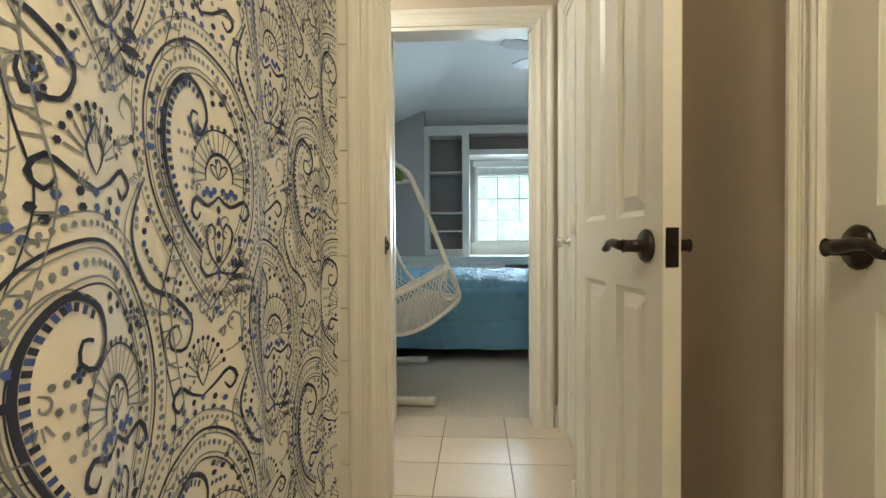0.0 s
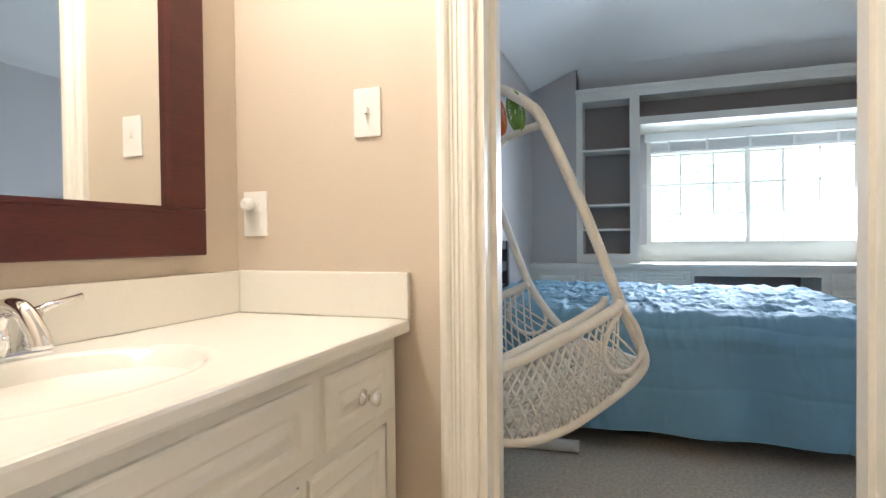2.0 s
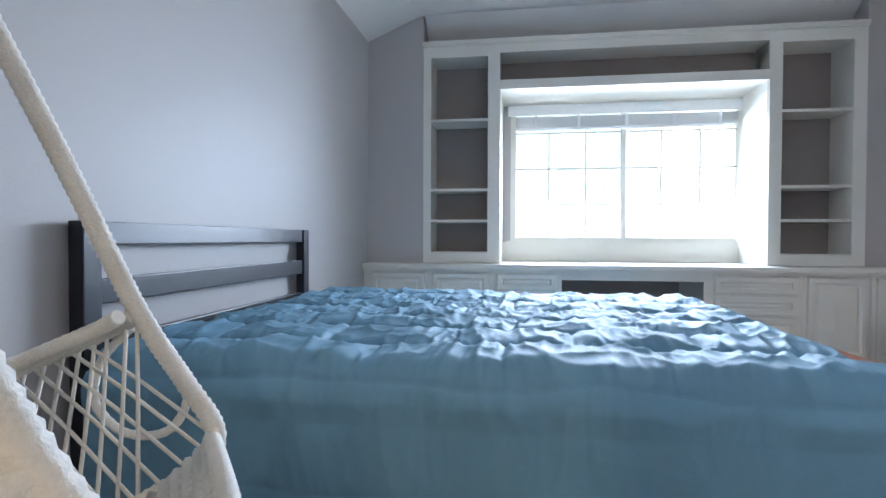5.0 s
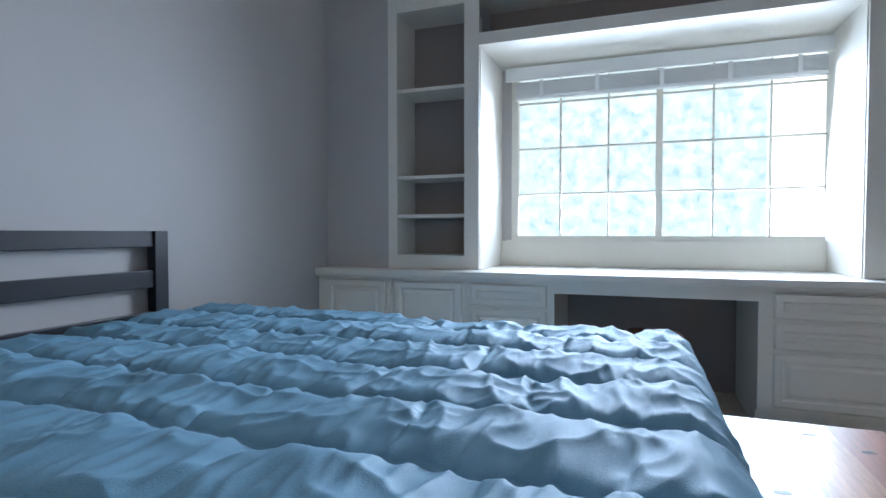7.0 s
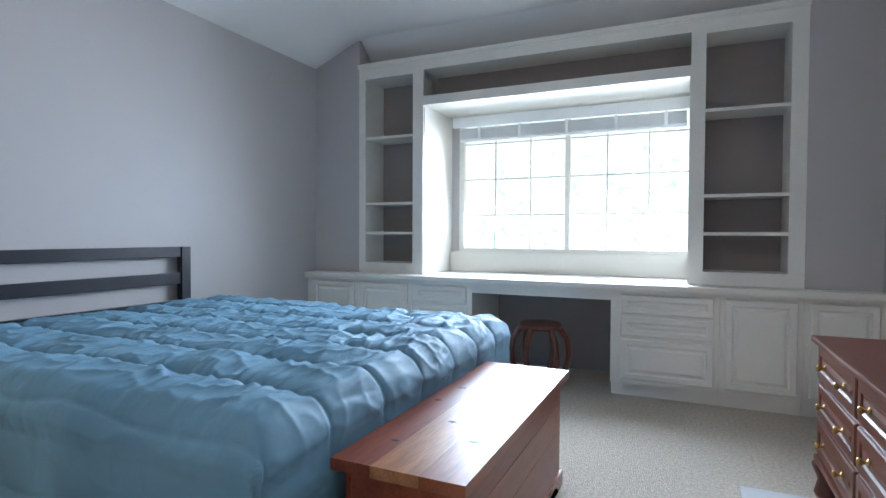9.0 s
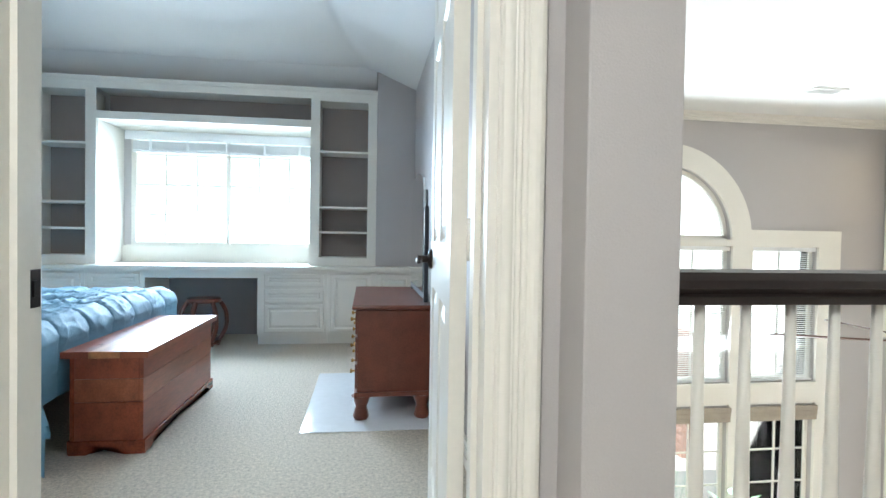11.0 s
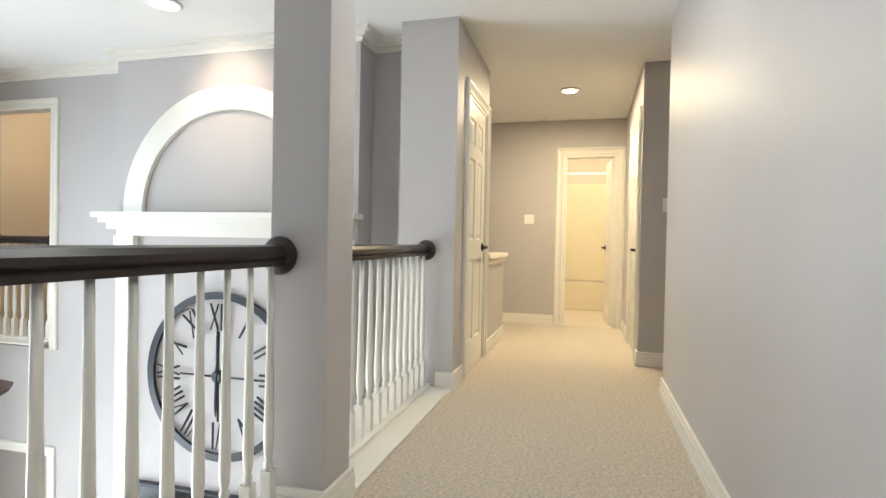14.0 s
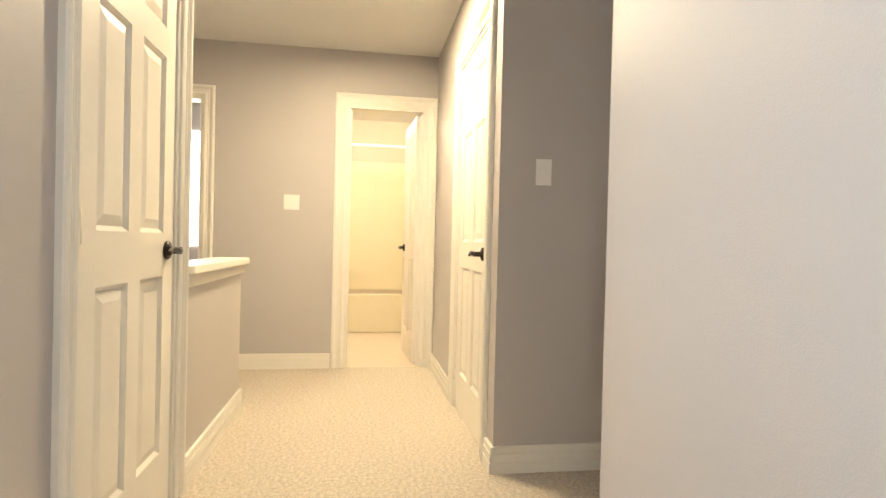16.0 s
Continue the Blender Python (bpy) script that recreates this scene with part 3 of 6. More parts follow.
def panel_door(name, w, h, label, handle="lever", flip=1):
    """A six-panel door leaf: hinge edge at the origin, width along x, face towards -y."""
    d = thing(name, (0, 0, 0), label, "door")
    bm = bmesh.new()
    T = 0.035
    s, mid = 0.11 * w / 0.76, 0.10 * w / 0.76
    rows = [(0.22, 0.84), (0.99, 1.60), (1.70, h - 0.12)]
    xs = [(s, (w - mid) / 2), ((w + mid) / 2, w - s)]
    box(bm, 0, s, 0, T, 0, h), box(bm, w - s, w, 0, T, 0, h), box(bm, xs[0][1], xs[1][0], 0, T, 0, h)
    for a, b in xs:
        z = 0
        for r0, r1 in rows:
            box(bm, a, b, 0, T, z, r0)
            z = r1
        box(bm, a, b, 0, T, z, h)
    part("leaf", bm, M_TRIM, d)
    for a, b in xs:
        for r0, r1 in rows:
            bm = bmesh.new()
            for y, yy in ((0.012, 0.003), (T - 0.012, T - 0.003)):
                o = [(a, r0), (b, r0), (b, r1), (a, r1)]
                i = [(a + 0.045, r0 + 0.045), (b - 0.045, r0 + 0.045), (b - 0.045, r1 - 0.045), (a + 0.045, r1 - 0.045)]
                i0 = [(a + 0.014, r0 + 0.014), (b - 0.014, r0 + 0.014), (b - 0.014, r1 - 0.014), (a + 0.014, r1 - 0.014)]
                for k in range(4):
                    k2 = (k + 1) % 4
                    quad(bm, (o[k][0], y - (0.010 if y < 0.02 else -0.010), o[k][1]), (o[k2][0], y - (0.010 if y < 0.02 else -0.010), o[k2][1]), (i0[k2][0], y, i0[k2][1]), (i0[k][0], y, i0[k][1]))
                    quad(bm, (i0[k][0], y, i0[k][1]), (i0[k2][0], y, i0[k2][1]), (i[k2][0], yy, i[k2][1]), (i[k][0], yy, i[k][1]))
                quad(bm, *[(p, yy, q) for p, q in i])
            part("panel", bm, M_TRIM, d)
    hx = w - 0.065
    if handle == "lever":
        lever(d, Matrix.Translation((hx, 0, 0.93)) @ pose(0, 0, 0, 90, 0, 0), -1)
        lever(d, Matrix.Translation((hx, T, 0.93)) @ pose(0, 0, 0, -90, 0, 0), -1)
        solid("latch_plate", [(w, w + 0.002, 0.005, 0.030, 0.89, 0.965), (w, w + 0.012, 0.012, 0.024, 0.92, 0.935)], M_BRONZE, d, "dark bronze latch plate")
    elif handle == "knob":
        knob(d, Matrix.Translation((hx, 0, 0.93)) @ pose(0, 0, 0, 90, 0, 0), M_NICKEL, "satin nickel door knob")
    for z in (0.2, 1.0, 1.8):
        bm = bmesh.new()
        tube(bm, [(-0.004, -0.006, z - 0.045), (-0.004, -0.006, z + 0.045)], 0.007)
        box(bm, 0.0, 0.028, -0.002, 0.0, z - 0.042, z + 0.042)
        part("hinge", bm, M_TRIM, d)
    return d


panel_door("door_bath", 0.53, 2.02, "cream six-panel bathroom door standing open").matrix_world = pose(0.715, 1.885, 0.008, 0, 0, -83)
panel_door("door_bath_closet", 0.67, 2.01, "cream six-panel closet door in the bathroom").matrix_world = pose(1.03, 0.55, 0.008, 0, 0, 90) @ Matrix.Diagonal((1, -1, 1, 1)) @ pose(0, -0.035, 0)
panel_door("door_vanity_closet", 0.57, 2.01, "cream six-panel closet door with a nickel knob", "knob").matrix_world = pose(0.865, 2.38, 0.008, 0, 0, 90) @ Matrix.Diagonal((1, -1, 1, 1)) @ pose(0, -0.035, 0) @ Matrix.Translation((0, 0.035, 0))
panel_door("door_bedroom_exit", 0.80, 2.0, "cream six-panel bedroom door standing wide open").matrix_world = pose(2.968, 3.235, 0.012, 0, 0, 86)
panel_door("door_hall_closet", 0.68, 2.02, "cream six-panel closet door beside the balustrade").matrix_world = pose(8.80, 2.950, 0.008)
panel_door("door_hall_south", 0.72, 2.02, "cream six-panel closet door in the hall").matrix_world = pose(10.57, 1.681, 0.008, 0, 0, 180)
panel_door("door_end_bath", 0.57, 2.0, "cream door of the small bathroom, open").matrix_world = pose(11.74, 1.80, 0.008, 0, 0, 4)

bm = bmesh.new()
rim = [(0.006, 0), (0.024, 0), (0.031, 0.006), (0.031, 0.046), (0.024, 0.052), (0.006, 0.052), (0, 0.046), (0, 0.006)]
low = [bm.verts.new((0.1645, 1.868 + a, 0.910 + b)) for a, b in rim]
high = [bm.verts.new((0.1670, 1.868 + a, 0.910 + b)) for a, b in rim]
bm.faces.new(low[::-1]), bm.faces.new(high)
for k in range(8):
    bm.faces.new((low[k], low[(k + 1) % 8], high[(k + 1) % 8], high[k]))
tube(bm, smooth_path([(0.1675, 1.890, 0.922), (0.1720, 1.893, 0.936), (0.1675, 1.890, 0.950)], 0.004), 0.003, 6)
tagged(finish("strike_plate", bm, M_BRONZE), "dark bronze strike plate in the door jamb", "strike plate")
bm = bmesh.new()
box(bm, 2.1585, 2.161, 3.170, 3.206, 0.875, 0.945, 0.001), box(bm, 2.1605, 2.164, 3.180, 3.198, 0.895, 0.925, 0.001)
tagged(finish("strike_plate", bm, M_BRONZE), "dark bronze strike plate in the bedroom jamb", "strike plate")


def wall_plate(name, m, kind, label):
    """A plate in its own x-z plane, facing -y."""
    p = thing(name, (0, 0, 0), label, "switch" if "switch" in name else "outlet")
    w = 0.115 if kind == "double" else 0.07
    bm = bmesh.new()
    box(bm, -w / 2, w / 2, -0.006, 0, -0.057, 0.057, 0.002)
    part("plate", bm, M_PLATE, p)
    for x in ((-0.023, 0.023) if kind == "double" else (0,)):
        if kind == "outlet":
            for z in (-0.02, 0.02):
                solid("socket", [(x - 0.016, x + 0.016, -0.0085, -0.006, z - 0.014, z + 0.014)], M_PLATE, p)
        else:
            solid("toggle", [(x - 0.005, x + 0.005, -0.016, -0.006, -0.004, 0.010)], M_PLATE, p)
    p.matrix_world = m
    return p


wall_plate("light_switch", pose(-0.296, 3.064, 1.275), "single", "white single toggle light switch")
wall_plate("wall_outlet", pose(-0.62, 3.064, 1.045), "outlet", "white outlet with a plug-in night light")
wall_plate("light_switch", pose(9.63, 1.49, 1.305, 0, 0, -90), "single", "white toggle light switch on the corner wall")
wall_plate("light_switch", pose(11.61, 2.79, 1.27, 0, 0, -90), "double", "white double toggle switch at the hall's end")
bm = bmesh.new()
lathe(bm, [(0.012, 0), (0.016, 0.008), (0.017, 0.022), (0.010, 0.032)], pose(-0.628, 3.056, 1.068, 90, 0, 0), 14)
tagged(finish("night_light", bm, M_PLATE), "small frosted plug-in night light", "night light")

# ---- bathroom ----


def curtain_x(y, z):
    """The hanging sheet's offset in x."""
    a = 0.35 + 0.65 * min(1.0, max(0.0, (2.1 - z) / 2.0))
    return 0.035 + a * (0.014 * math.sin(y * 17) + 0.008 * math.sin(y * 31 + 1.2) + 0.004 * math.sin(y * 9 + z * 3))


curtain = thing("shower_curtain", (0.03, 0.8, 0.12), "off-white shower curtain printed with navy paisley", "shower curtain")
bm = bmesh.new()
NY, NZ = 120, 16
grid = [[bm.verts.new((curtain_x(y, z), y, z)) for z in (0.10 + 1.95 * j / NZ for j in range(NZ + 1))] for y in (-0.55 + 2.39 * i / NY for i in range(NY + 1))]
for i in range(NY):
    for j in range(NZ):
        f = bm.faces.new((grid[i][j], grid[i + 1][j], grid[i + 1][j + 1], grid[i][j + 1]))
        f.smooth = True
part("sheet", bm, M_CURT, curtain)
PRINT = {"navy": bmesh.new(), "blue": bmesh.new(), "grey": bmesh.new()}


def stroke(col, pts, w, closed=False):
    """A printed line on the curtain through (y, z) points."""
    bm = PRINT[col]
    if not closed and len(pts) < 12:
        pts = [(p.x, p.y) for p in smooth_path([(y, z, 0) for y, z in pts], 0.008)]
    n = len(pts)
    vs = []
    for i, p in enumerate(pts):
        a, b = (pts[i - 1], pts[(i + 1) % n]) if closed and n > 2 else (pts[max(i - 1, 0)], pts[min(i + 1, n - 1)])
        dy, dz = b[0] - a[0], b[1] - a[1]
        q = math.hypot(dy, dz) or 1
        ww = w * (1 if closed else 0.45 + 0.55 * math.sin(math.pi * (i + 0.5) / n)) * 0.29
        row = []
        for sgn in (-1, 1):
            y, z = min(p[0] - sgn * dz / q * ww, 1.824), p[1] + sgn * dy / q * ww
            row.append((curtain_x(y, z) + 0.0015, y, z))
        vs.append(row)
    if all(v[0][1] > 1.823 for v in vs) or any(not (-0.53 < v[0][1] < 1.8245 and 0.12 < v[0][2] < 2.03) for v in vs):
        return
    vv = [[bm.verts.new(c) for c in row] for row in vs]
    for i in range(n if closed and n > 2 else n - 1):
        a, b = vv[i], vv[(i + 1) % n]
        bm.faces.new((a[0], a[1], b[1], b[0]))


def blot(col, y, z, r, sy=1.0, k=7):
    if not (-0.5 < y < 1.815 and 0.14 < z < 2.0):
        return
    bm = PRINT[col]
    bm.faces.new([bm.verts.new((curtain_x(y + r * sy * math.cos(a), z + r * math.sin(a)) + 0.0015, y + r * sy * math.cos(a), z + r * math.sin(a))) for a in (2 * math.pi * i / k for i in range(k))])


def curve(pts, k=10):
    return [(p.x, p.y) for p in smooth_path([(y, z, 0) for y, z in pts], 0.011)]


DROP = [(0.02, -0.20), (-0.055, -0.125), (-0.115, -0.03), (-0.13, 0.075), (-0.09, 0.155), (-0.01, 0.185), (0.07, 0.155), (0.12, 0.065), (0.125, -0.04), (0.09, -0.13), (0.02, -0.20)]
HOOK = [(0.0, -0.115), (-0.06, -0.06), (-0.092, 0.02), (-0.085, 0.09), (-0.045, 0.13), (0.0, 0.115), (0.012, 0.08), (-0.008, 0.055), (-0.032, 0.065), (-0.028, 0.086), (-0.012, 0.084)]


def motif(cy, cz, s=1.0, flip=1):
    """One repeat of the print: a hooked paisley with a shell, a lily stem, sprigs, ribbons and a finial."""
    def tr(pts, k=1.0, oy=0.0, oz=0.0):
        return [(cy + flip * s * (oy + y * k), cz + s * (oz + z * k)) for y, z in pts]

    def line(col, pts, w):
        stroke(col, curve(tr(pts)), w)

    def dots(col, pts, r, every=1, sy=1.0, other=None):
        for i, p in enumerate(curve(tr(pts))[::every]):
            blot(other if other and i % 3 == 0 else col, *p, r, sy, 6)

    def leaves(pts, size, blue=True):
        path = curve(tr(pts))[::2]
        for i in range(1, len(path)):
            (ya, za), (yb, zb) = path[i - 1], path[i]
            q = math.hypot(yb - ya, zb - za) or 1
            ny, nz = -(zb - za) / q, (yb - ya) / q
            for sg in (-1, 1):
                blot(("blue" if i % 2 else "navy") if blue else "navy", yb + sg * ny * size, zb + sg * nz * size, size * 0.62, 1.25, 6)
    # nested outlines and dashed borders
    for k, col, w in ((1.0, "navy", 0.0075), (0.955, "grey", 0.004), (0.80, "grey", 0.0045), (0.76, "navy", 0.004)):
        stroke(col, curve(tr(DROP, k)), w)
    for i, p in enumerate(curve(tr(DROP, 0.88))):
        blot("blue" if i % 5 == 0 else "grey", *p, 0.0048, 0.8, 6)
    dots("grey", [(y * 1.10, z * 1.09) for y, z in DROP], 0.0036)
    line("grey", [(y * 1.17, z * 1.15) for y, z in DROP[1:10]], 0.004)
    # the bold hook and its teeth
    line("navy", HOOK, 0.015)
    line("grey", [(y * 1.13 - 0.004, z * 1.06) for y, z in HOOK[:6]], 0.005)
    teeth = curve(tr(HOOK[:6]))
    for i in range(1, len(teeth) - 1):
        (ya, za), (yb, zb) = teeth[i - 1], teeth[i + 1]
        q = math.hypot(yb - ya, zb - za) or 1
        ny, nz = (zb - za) / q * flip, -(yb - ya) / q * flip
        p = teeth[i]
        stroke("blue" if i % 2 else "navy", [(p[0] + ny * 0.005, p[1] + nz * 0.005), (p[0] + ny * 0.014, p[1] + nz * 0.014)], 0.011, True)
    for r in range(4):
        for c in range(3):
            blot("grey", *tr([(-0.062 + 0.014 * c + 0.006 * r, 0.05 - 0.024 * r)])[0], 0.0042, 1.0, 6)
    # the shell and its flower
    for i in range(17):
        a = math.pi * (-0.06 + 1.12 * i / 16)
        c, q = math.cos(a), math.sin(a)
        stroke("grey", tr([(0.04 + 0.034 * c, 0.0 + 0.036 * q), (0.04 + 0.062 * c, 0.0 + 0.068 * q)]), 0.0042, True)
        blot("navy" if i % 2 else "grey", *tr([(0.04 + 0.068 * c, 0.075 * q)])[0], 0.0046, 1.0, 6)
    for r, w, col in ((0.032, 0.010, "navy"), (0.066, 0.0045, "navy")):
        line(col, [(0.04 + r * math.cos(a), r * 1.07 * math.sin(a)) for a in (math.pi * (-0.08 + 1.16 * i / 10) for i in range(11))], w)
    for a in (90, 38, 142):
        c, q = math.cos(math.radians(a)), math.sin(math.radians(a))
        line("navy", [(0.04, -0.005), (0.04 + 0.014 * c - 0.006 * q, 0.016 * q + 0.005 * c), (0.04 + 0.024 * c, 0.026 * q), (0.04 + 0.014 * c + 0.006 * q, 0.016 * q - 0.005 * c), (0.04, -0.005)], 0.005)
    leaves([(0.095, 0.06), (0.075, 0.105), (0.04, 0.122), (0.018, 0.11)], 0.0078, False)
    dots("navy", [(0.10, -0.02), (0.112, 0.04), (0.095, 0.10)], 0.004, 2)
    # the lily stem
    for sg in (-1, 1):
        line("navy", [(0.04, -0.03), (0.04 + sg * 0.025, -0.045), (0.04 + sg * 0.058, -0.035), (0.04 + sg * 0.070, -0.055), (0.04 + sg * 0.055, -0.066), (0.04 + sg * 0.046, -0.055)], 0.0125)
        line("navy", [(0.04, -0.14), (0.04 + sg * 0.022, -0.115), (0.04 + sg * 0.030, -0.085), (0.04 + sg * 0.016, -0.072), (0.04 + sg * 0.008, -0.088), (0.04 + sg * 0.016, -0.095)], 0.0085)
        line("navy", [(0.04, -0.145), (0.04 + sg * 0.028, -0.150), (0.04 + sg * 0.046, -0.135), (0.04 + sg * 0.042, -0.118)], 0.010)
        line("grey", [(0.04, -0.06), (0.04 + sg * 0.010, -0.09), (0.04 + sg * 0.004, -0.135)], 0.006)
        for k in range(4):
            blot("blue", *tr([(0.04 + sg * (0.010 + 0.009 * k), -0.022 - 0.006 * (k % 2))])[0], 0.0062, 1.0, 6)
    for k in range(6):
        blot("blue" if k % 2 else "navy", *tr([(0.04, -0.05 - 0.019 * k)])[0], 0.0068, 0.75, 6)
    for i in range(9):
        a = math.radians(205 + 130 * i / 8)
        stroke("grey", tr([(0.04 + 0.018 * math.cos(a), -0.155 + 0.018 * math.sin(a)), (0.04 + 0.052 * math.cos(a), -0.155 + 0.058 * math.sin(a))]), 0.0045, True)
    # ribbon with rungs
    left = curve(tr([(0.135, 0.27), (0.165, 0.19), (0.138, 0.10), (0.150, 0.02), (0.168, -0.06), (0.140, -0.15)]))
    right = curve(tr([(0.158, 0.27), (0.188, 0.19), (0.160, 0.10), (0.172, 0.02), (0.188, -0.06), (0.158, -0.16)]))
    stroke("navy", left, 0.005), stroke("grey", right, 0.005)
    for p, q in list(zip(left, right))[::2]:
        stroke("grey", [p, q], 0.0042, True)
    # sprigs
    leaves([(0.10, -0.155), (0.135, -0.20), (0.125, -0.245), (0.09, -0.265)], 0.0085)
    leaves([(-0.10, 0.175), (-0.06, 0.215), (0.0, 0.225), (0.05, 0.21)], 0.008)
    # the small curled paisley
    line("navy", [(-0.13, -0.02), (-0.155, -0.085), (-0.125, -0.15), (-0.07, -0.175), (-0.03, -0.21), (-0.045, -0.245), (-0.08, -0.24), (-0.082, -0.215), (-0.062, -0.212)], 0.012)
    line("grey", [(-0.142, -0.03), (-0.172, -0.09), (-0.14, -0.165), (-0.08, -0.195)], 0.006)
    dots("navy", [(-0.12, -0.06), (-0.13, -0.10), (-0.10, -0.14), (-0.06, -0.155)], 0.0045, 1, 1.0, "blue")
    # a palmette between the rows
    for i in range(11):
        a = math.radians(15 + 150 * i / 10)
        stroke("grey", tr([(0.0 + 0.020 * math.cos(a), 0.262 + 0.020 * math.sin(a)), (0.0 + 0.046 * math.cos(a), 0.262 + 0.052 * math.sin(a))]), 0.0045, True)
        blot("navy", *tr([(0.052 * math.cos(a), 0.262 + 0.058 * math.sin(a))])[0], 0.0044, 1.0, 6)
    for sg in (-1, 1):
        line("navy", [(0.0, 0.235), (sg * 0.03, 0.245), (sg * 0.062, 0.262), (sg * 0.078, 0.245), (sg * 0.064, 0.230), (sg * 0.052, 0.242)], 0.011)
        line("navy", [(0.0, 0.25), (sg * 0.016, 0.275), (0.0, 0.305)], 0.007)
        line("grey", [(sg * 0.055, 0.29), (sg * 0.085, 0.30), (sg * 0.092, 0.335), (sg * 0.07, 0.35), (sg * 0.058, 0.332), (sg * 0.070, 0.322)], 0.007)
        leaves([(sg * 0.02, 0.33), (sg * 0.04, 0.355), (sg * 0.035, 0.39)], 0.007)
        dots("grey", [(sg * 0.095, 0.20), (sg * 0.10, 0.25), (sg * 0.112, 0.30)], 0.004)
        line("grey", [(sg * 0.035, 0.345), (sg * 0.08, 0.375), (sg * 0.10, 0.42), (sg * 0.13, 0.45)], 0.006)
    # the finial
    for k, (w, z) in enumerate(((0.004, 0.075), (0.008, 0.055), (0.013, 0.035), (0.020, 0.015), (0.011, -0.006))):
        blot("navy", *tr([(-0.155, 0.11 + z)])[0], 0.0062, w / 0.0062, 6)
        for sg in (-1, 1):
            if k > 1:
                line("navy", [(-0.155, 0.11 + z), (-0.155 + sg * w, 0.105 + z), (-0.155 + sg * w * 1.5, 0.118 + z)], 0.0055)


for i in range(10):
    for j in range(5):
        motif(-0.35 + i * 0.24, -0.07 + j * 0.56 + (0.28 if i % 2 else 0))
filler = random.Random(5)
for i in range(1100):
    y, z, a, r = filler.uniform(-0.45, 1.80), filler.uniform(0.2, 1.95), filler.uniform(0, 6.28), filler.uniform(0.007, 0.016)
    kind = i % 4
    if kind == 0:
        stroke("grey", [(y + r * (0.25 + 0.19 * q) * math.cos(a + q * 1.05), z + r * (0.25 + 0.19 * q) * math.sin(a + q * 1.05)) for q in range(6)], 0.0055)
    elif kind == 1:
        for q in range(5):
            t = a + q * 0.42
            stroke("grey", [(y + 0.5 * r * math.cos(t), z + 0.5 * r * math.sin(t)), (y + 1.4 * r * math.cos(t), z + 1.4 * r * math.sin(t))], 0.004, True)
    elif kind == 2:
        for q in range(4):
            blot("blue" if i % 8 == 2 else "grey", y + 1.1 * r * math.cos(a) * (q - 1.5), z + 1.1 * r * math.sin(a) * (q - 1.5), 0.0042, 1.0, 6)
    else:
        for q in range(5):
            blot("navy" if q else "blue", y + (0.6 * r * math.cos(a + q * 1.57) if q else 0), z + (0.6 * r * math.sin(a + q * 1.57) if q else 0), 0.0036, 1.0, 6)
for col, m in (("navy", M_NAVY), ("blue", M_BLUE), ("grey", M_GREY)):
    part("printed_pattern", PRINT[col], m, curtain, col + " printed paisley lines")
under(curtain, Vector((0.03, 0.8, 0.10)))
rod = bmesh.new()
tube(rod, [(0.035, -1.0, 2.10), (0.035, 1.86, 2.10)], 0.013, 12)
rod = tagged(finish("curtain_rod", rod, M_CHROME), "chrome shower curtain rod", "curtain rod")
for i in range(12):
    bm = bmesh.new()
    y = -0.5 + i * 0.205
    tube(bm, [(0.035 + 0.03 * math.cos(a), y, 2.085 + 0.035 * math.sin(a)) for a in (2 * math.pi * k / 14 for k in range(14))], 0.0025, 6, True)
    part("curtain_ring", bm, M_CHROME, curtain).matrix_parent_inverse = Matrix.Translation((0.03, 0.8, 0.10)).inverted()
tub = thing("bathtub", (-0.4, 0.4, 0), "white built-in bathtub behind the curtain", "bathtub")
bm = bmesh.new()
box(bm, -0.80, -0.05, -1.0, -0.9, 0, 0.48), box(bm, -0.80, -0.05, 1.74, 1.86, 0, 0.48), box(bm, -0.13, -0.05, -0.9, 1.74, 0, 0.48), box(bm, -0.80, -0.74, -0.9, 1.74, 0, 0.48), box(bm, -0.74, -0.13, -0.9, 1.74, 0, 0.12)
part("tub_shell", bm, M_MARBLE, tub)
under(tub, Vector((-0.4, 0.4, 0)))
surround = thing("tub_surround", (0.06, 1.84, 0), "white bullnose wall tiles at the tub's end", "wall tiles")
tile_mesh = bmesh.new()
box(tile_mesh, -0.0255, 0.0255, -0.012, 0.0, -0.074, 0.074, 0.003)
tile0 = part("tile", tile_mesh, M_MARBLE, surround)
tile0.location = (0.0535, 1.86, 0.076)
for k in range(1, 14):
    for c in range(1):
        o = bpy.data.objects.new("tile", tile0.data)
        scene.collection.objects.link(o)
        o.parent = surround
        o.location = (0.0535 - 0.0535 * c, 1.86, 0.076 + 0.151 * k)
under(surround, Vector((0.06, 1.84, 0)))

# ---- vanity ----
van = thing("vanity_cabinet", (0, 0, 0), "cream vanity cabinet with raised-panel doors and drawers", "vanity cabinet")
solid("body", [(-0.68, -0.234, 1.985, 3.03, 0.10, 0.755), (-0.68, -0.29, 1.99, 3.03, 0, 0.10)], M_BUILT, van)
solid("face_frame", [(-0.234, -0.219, 1.985, 3.03, 0.70, 0.755), (-0.234, -0.219, 2.985, 3.03, 0.10, 0.70), (-0.234, -0.219, 1.985, 2.03, 0.10, 0.70), (-0.234, -0.219, 2.03, 2.985, 0.575, 0.61), (-0.234, -0.219, 2.66, 2.70, 0.10, 0.575), (-0.234, -0.219, 2.66, 2.76, 0.61, 0.70)], M_BUILT, van)


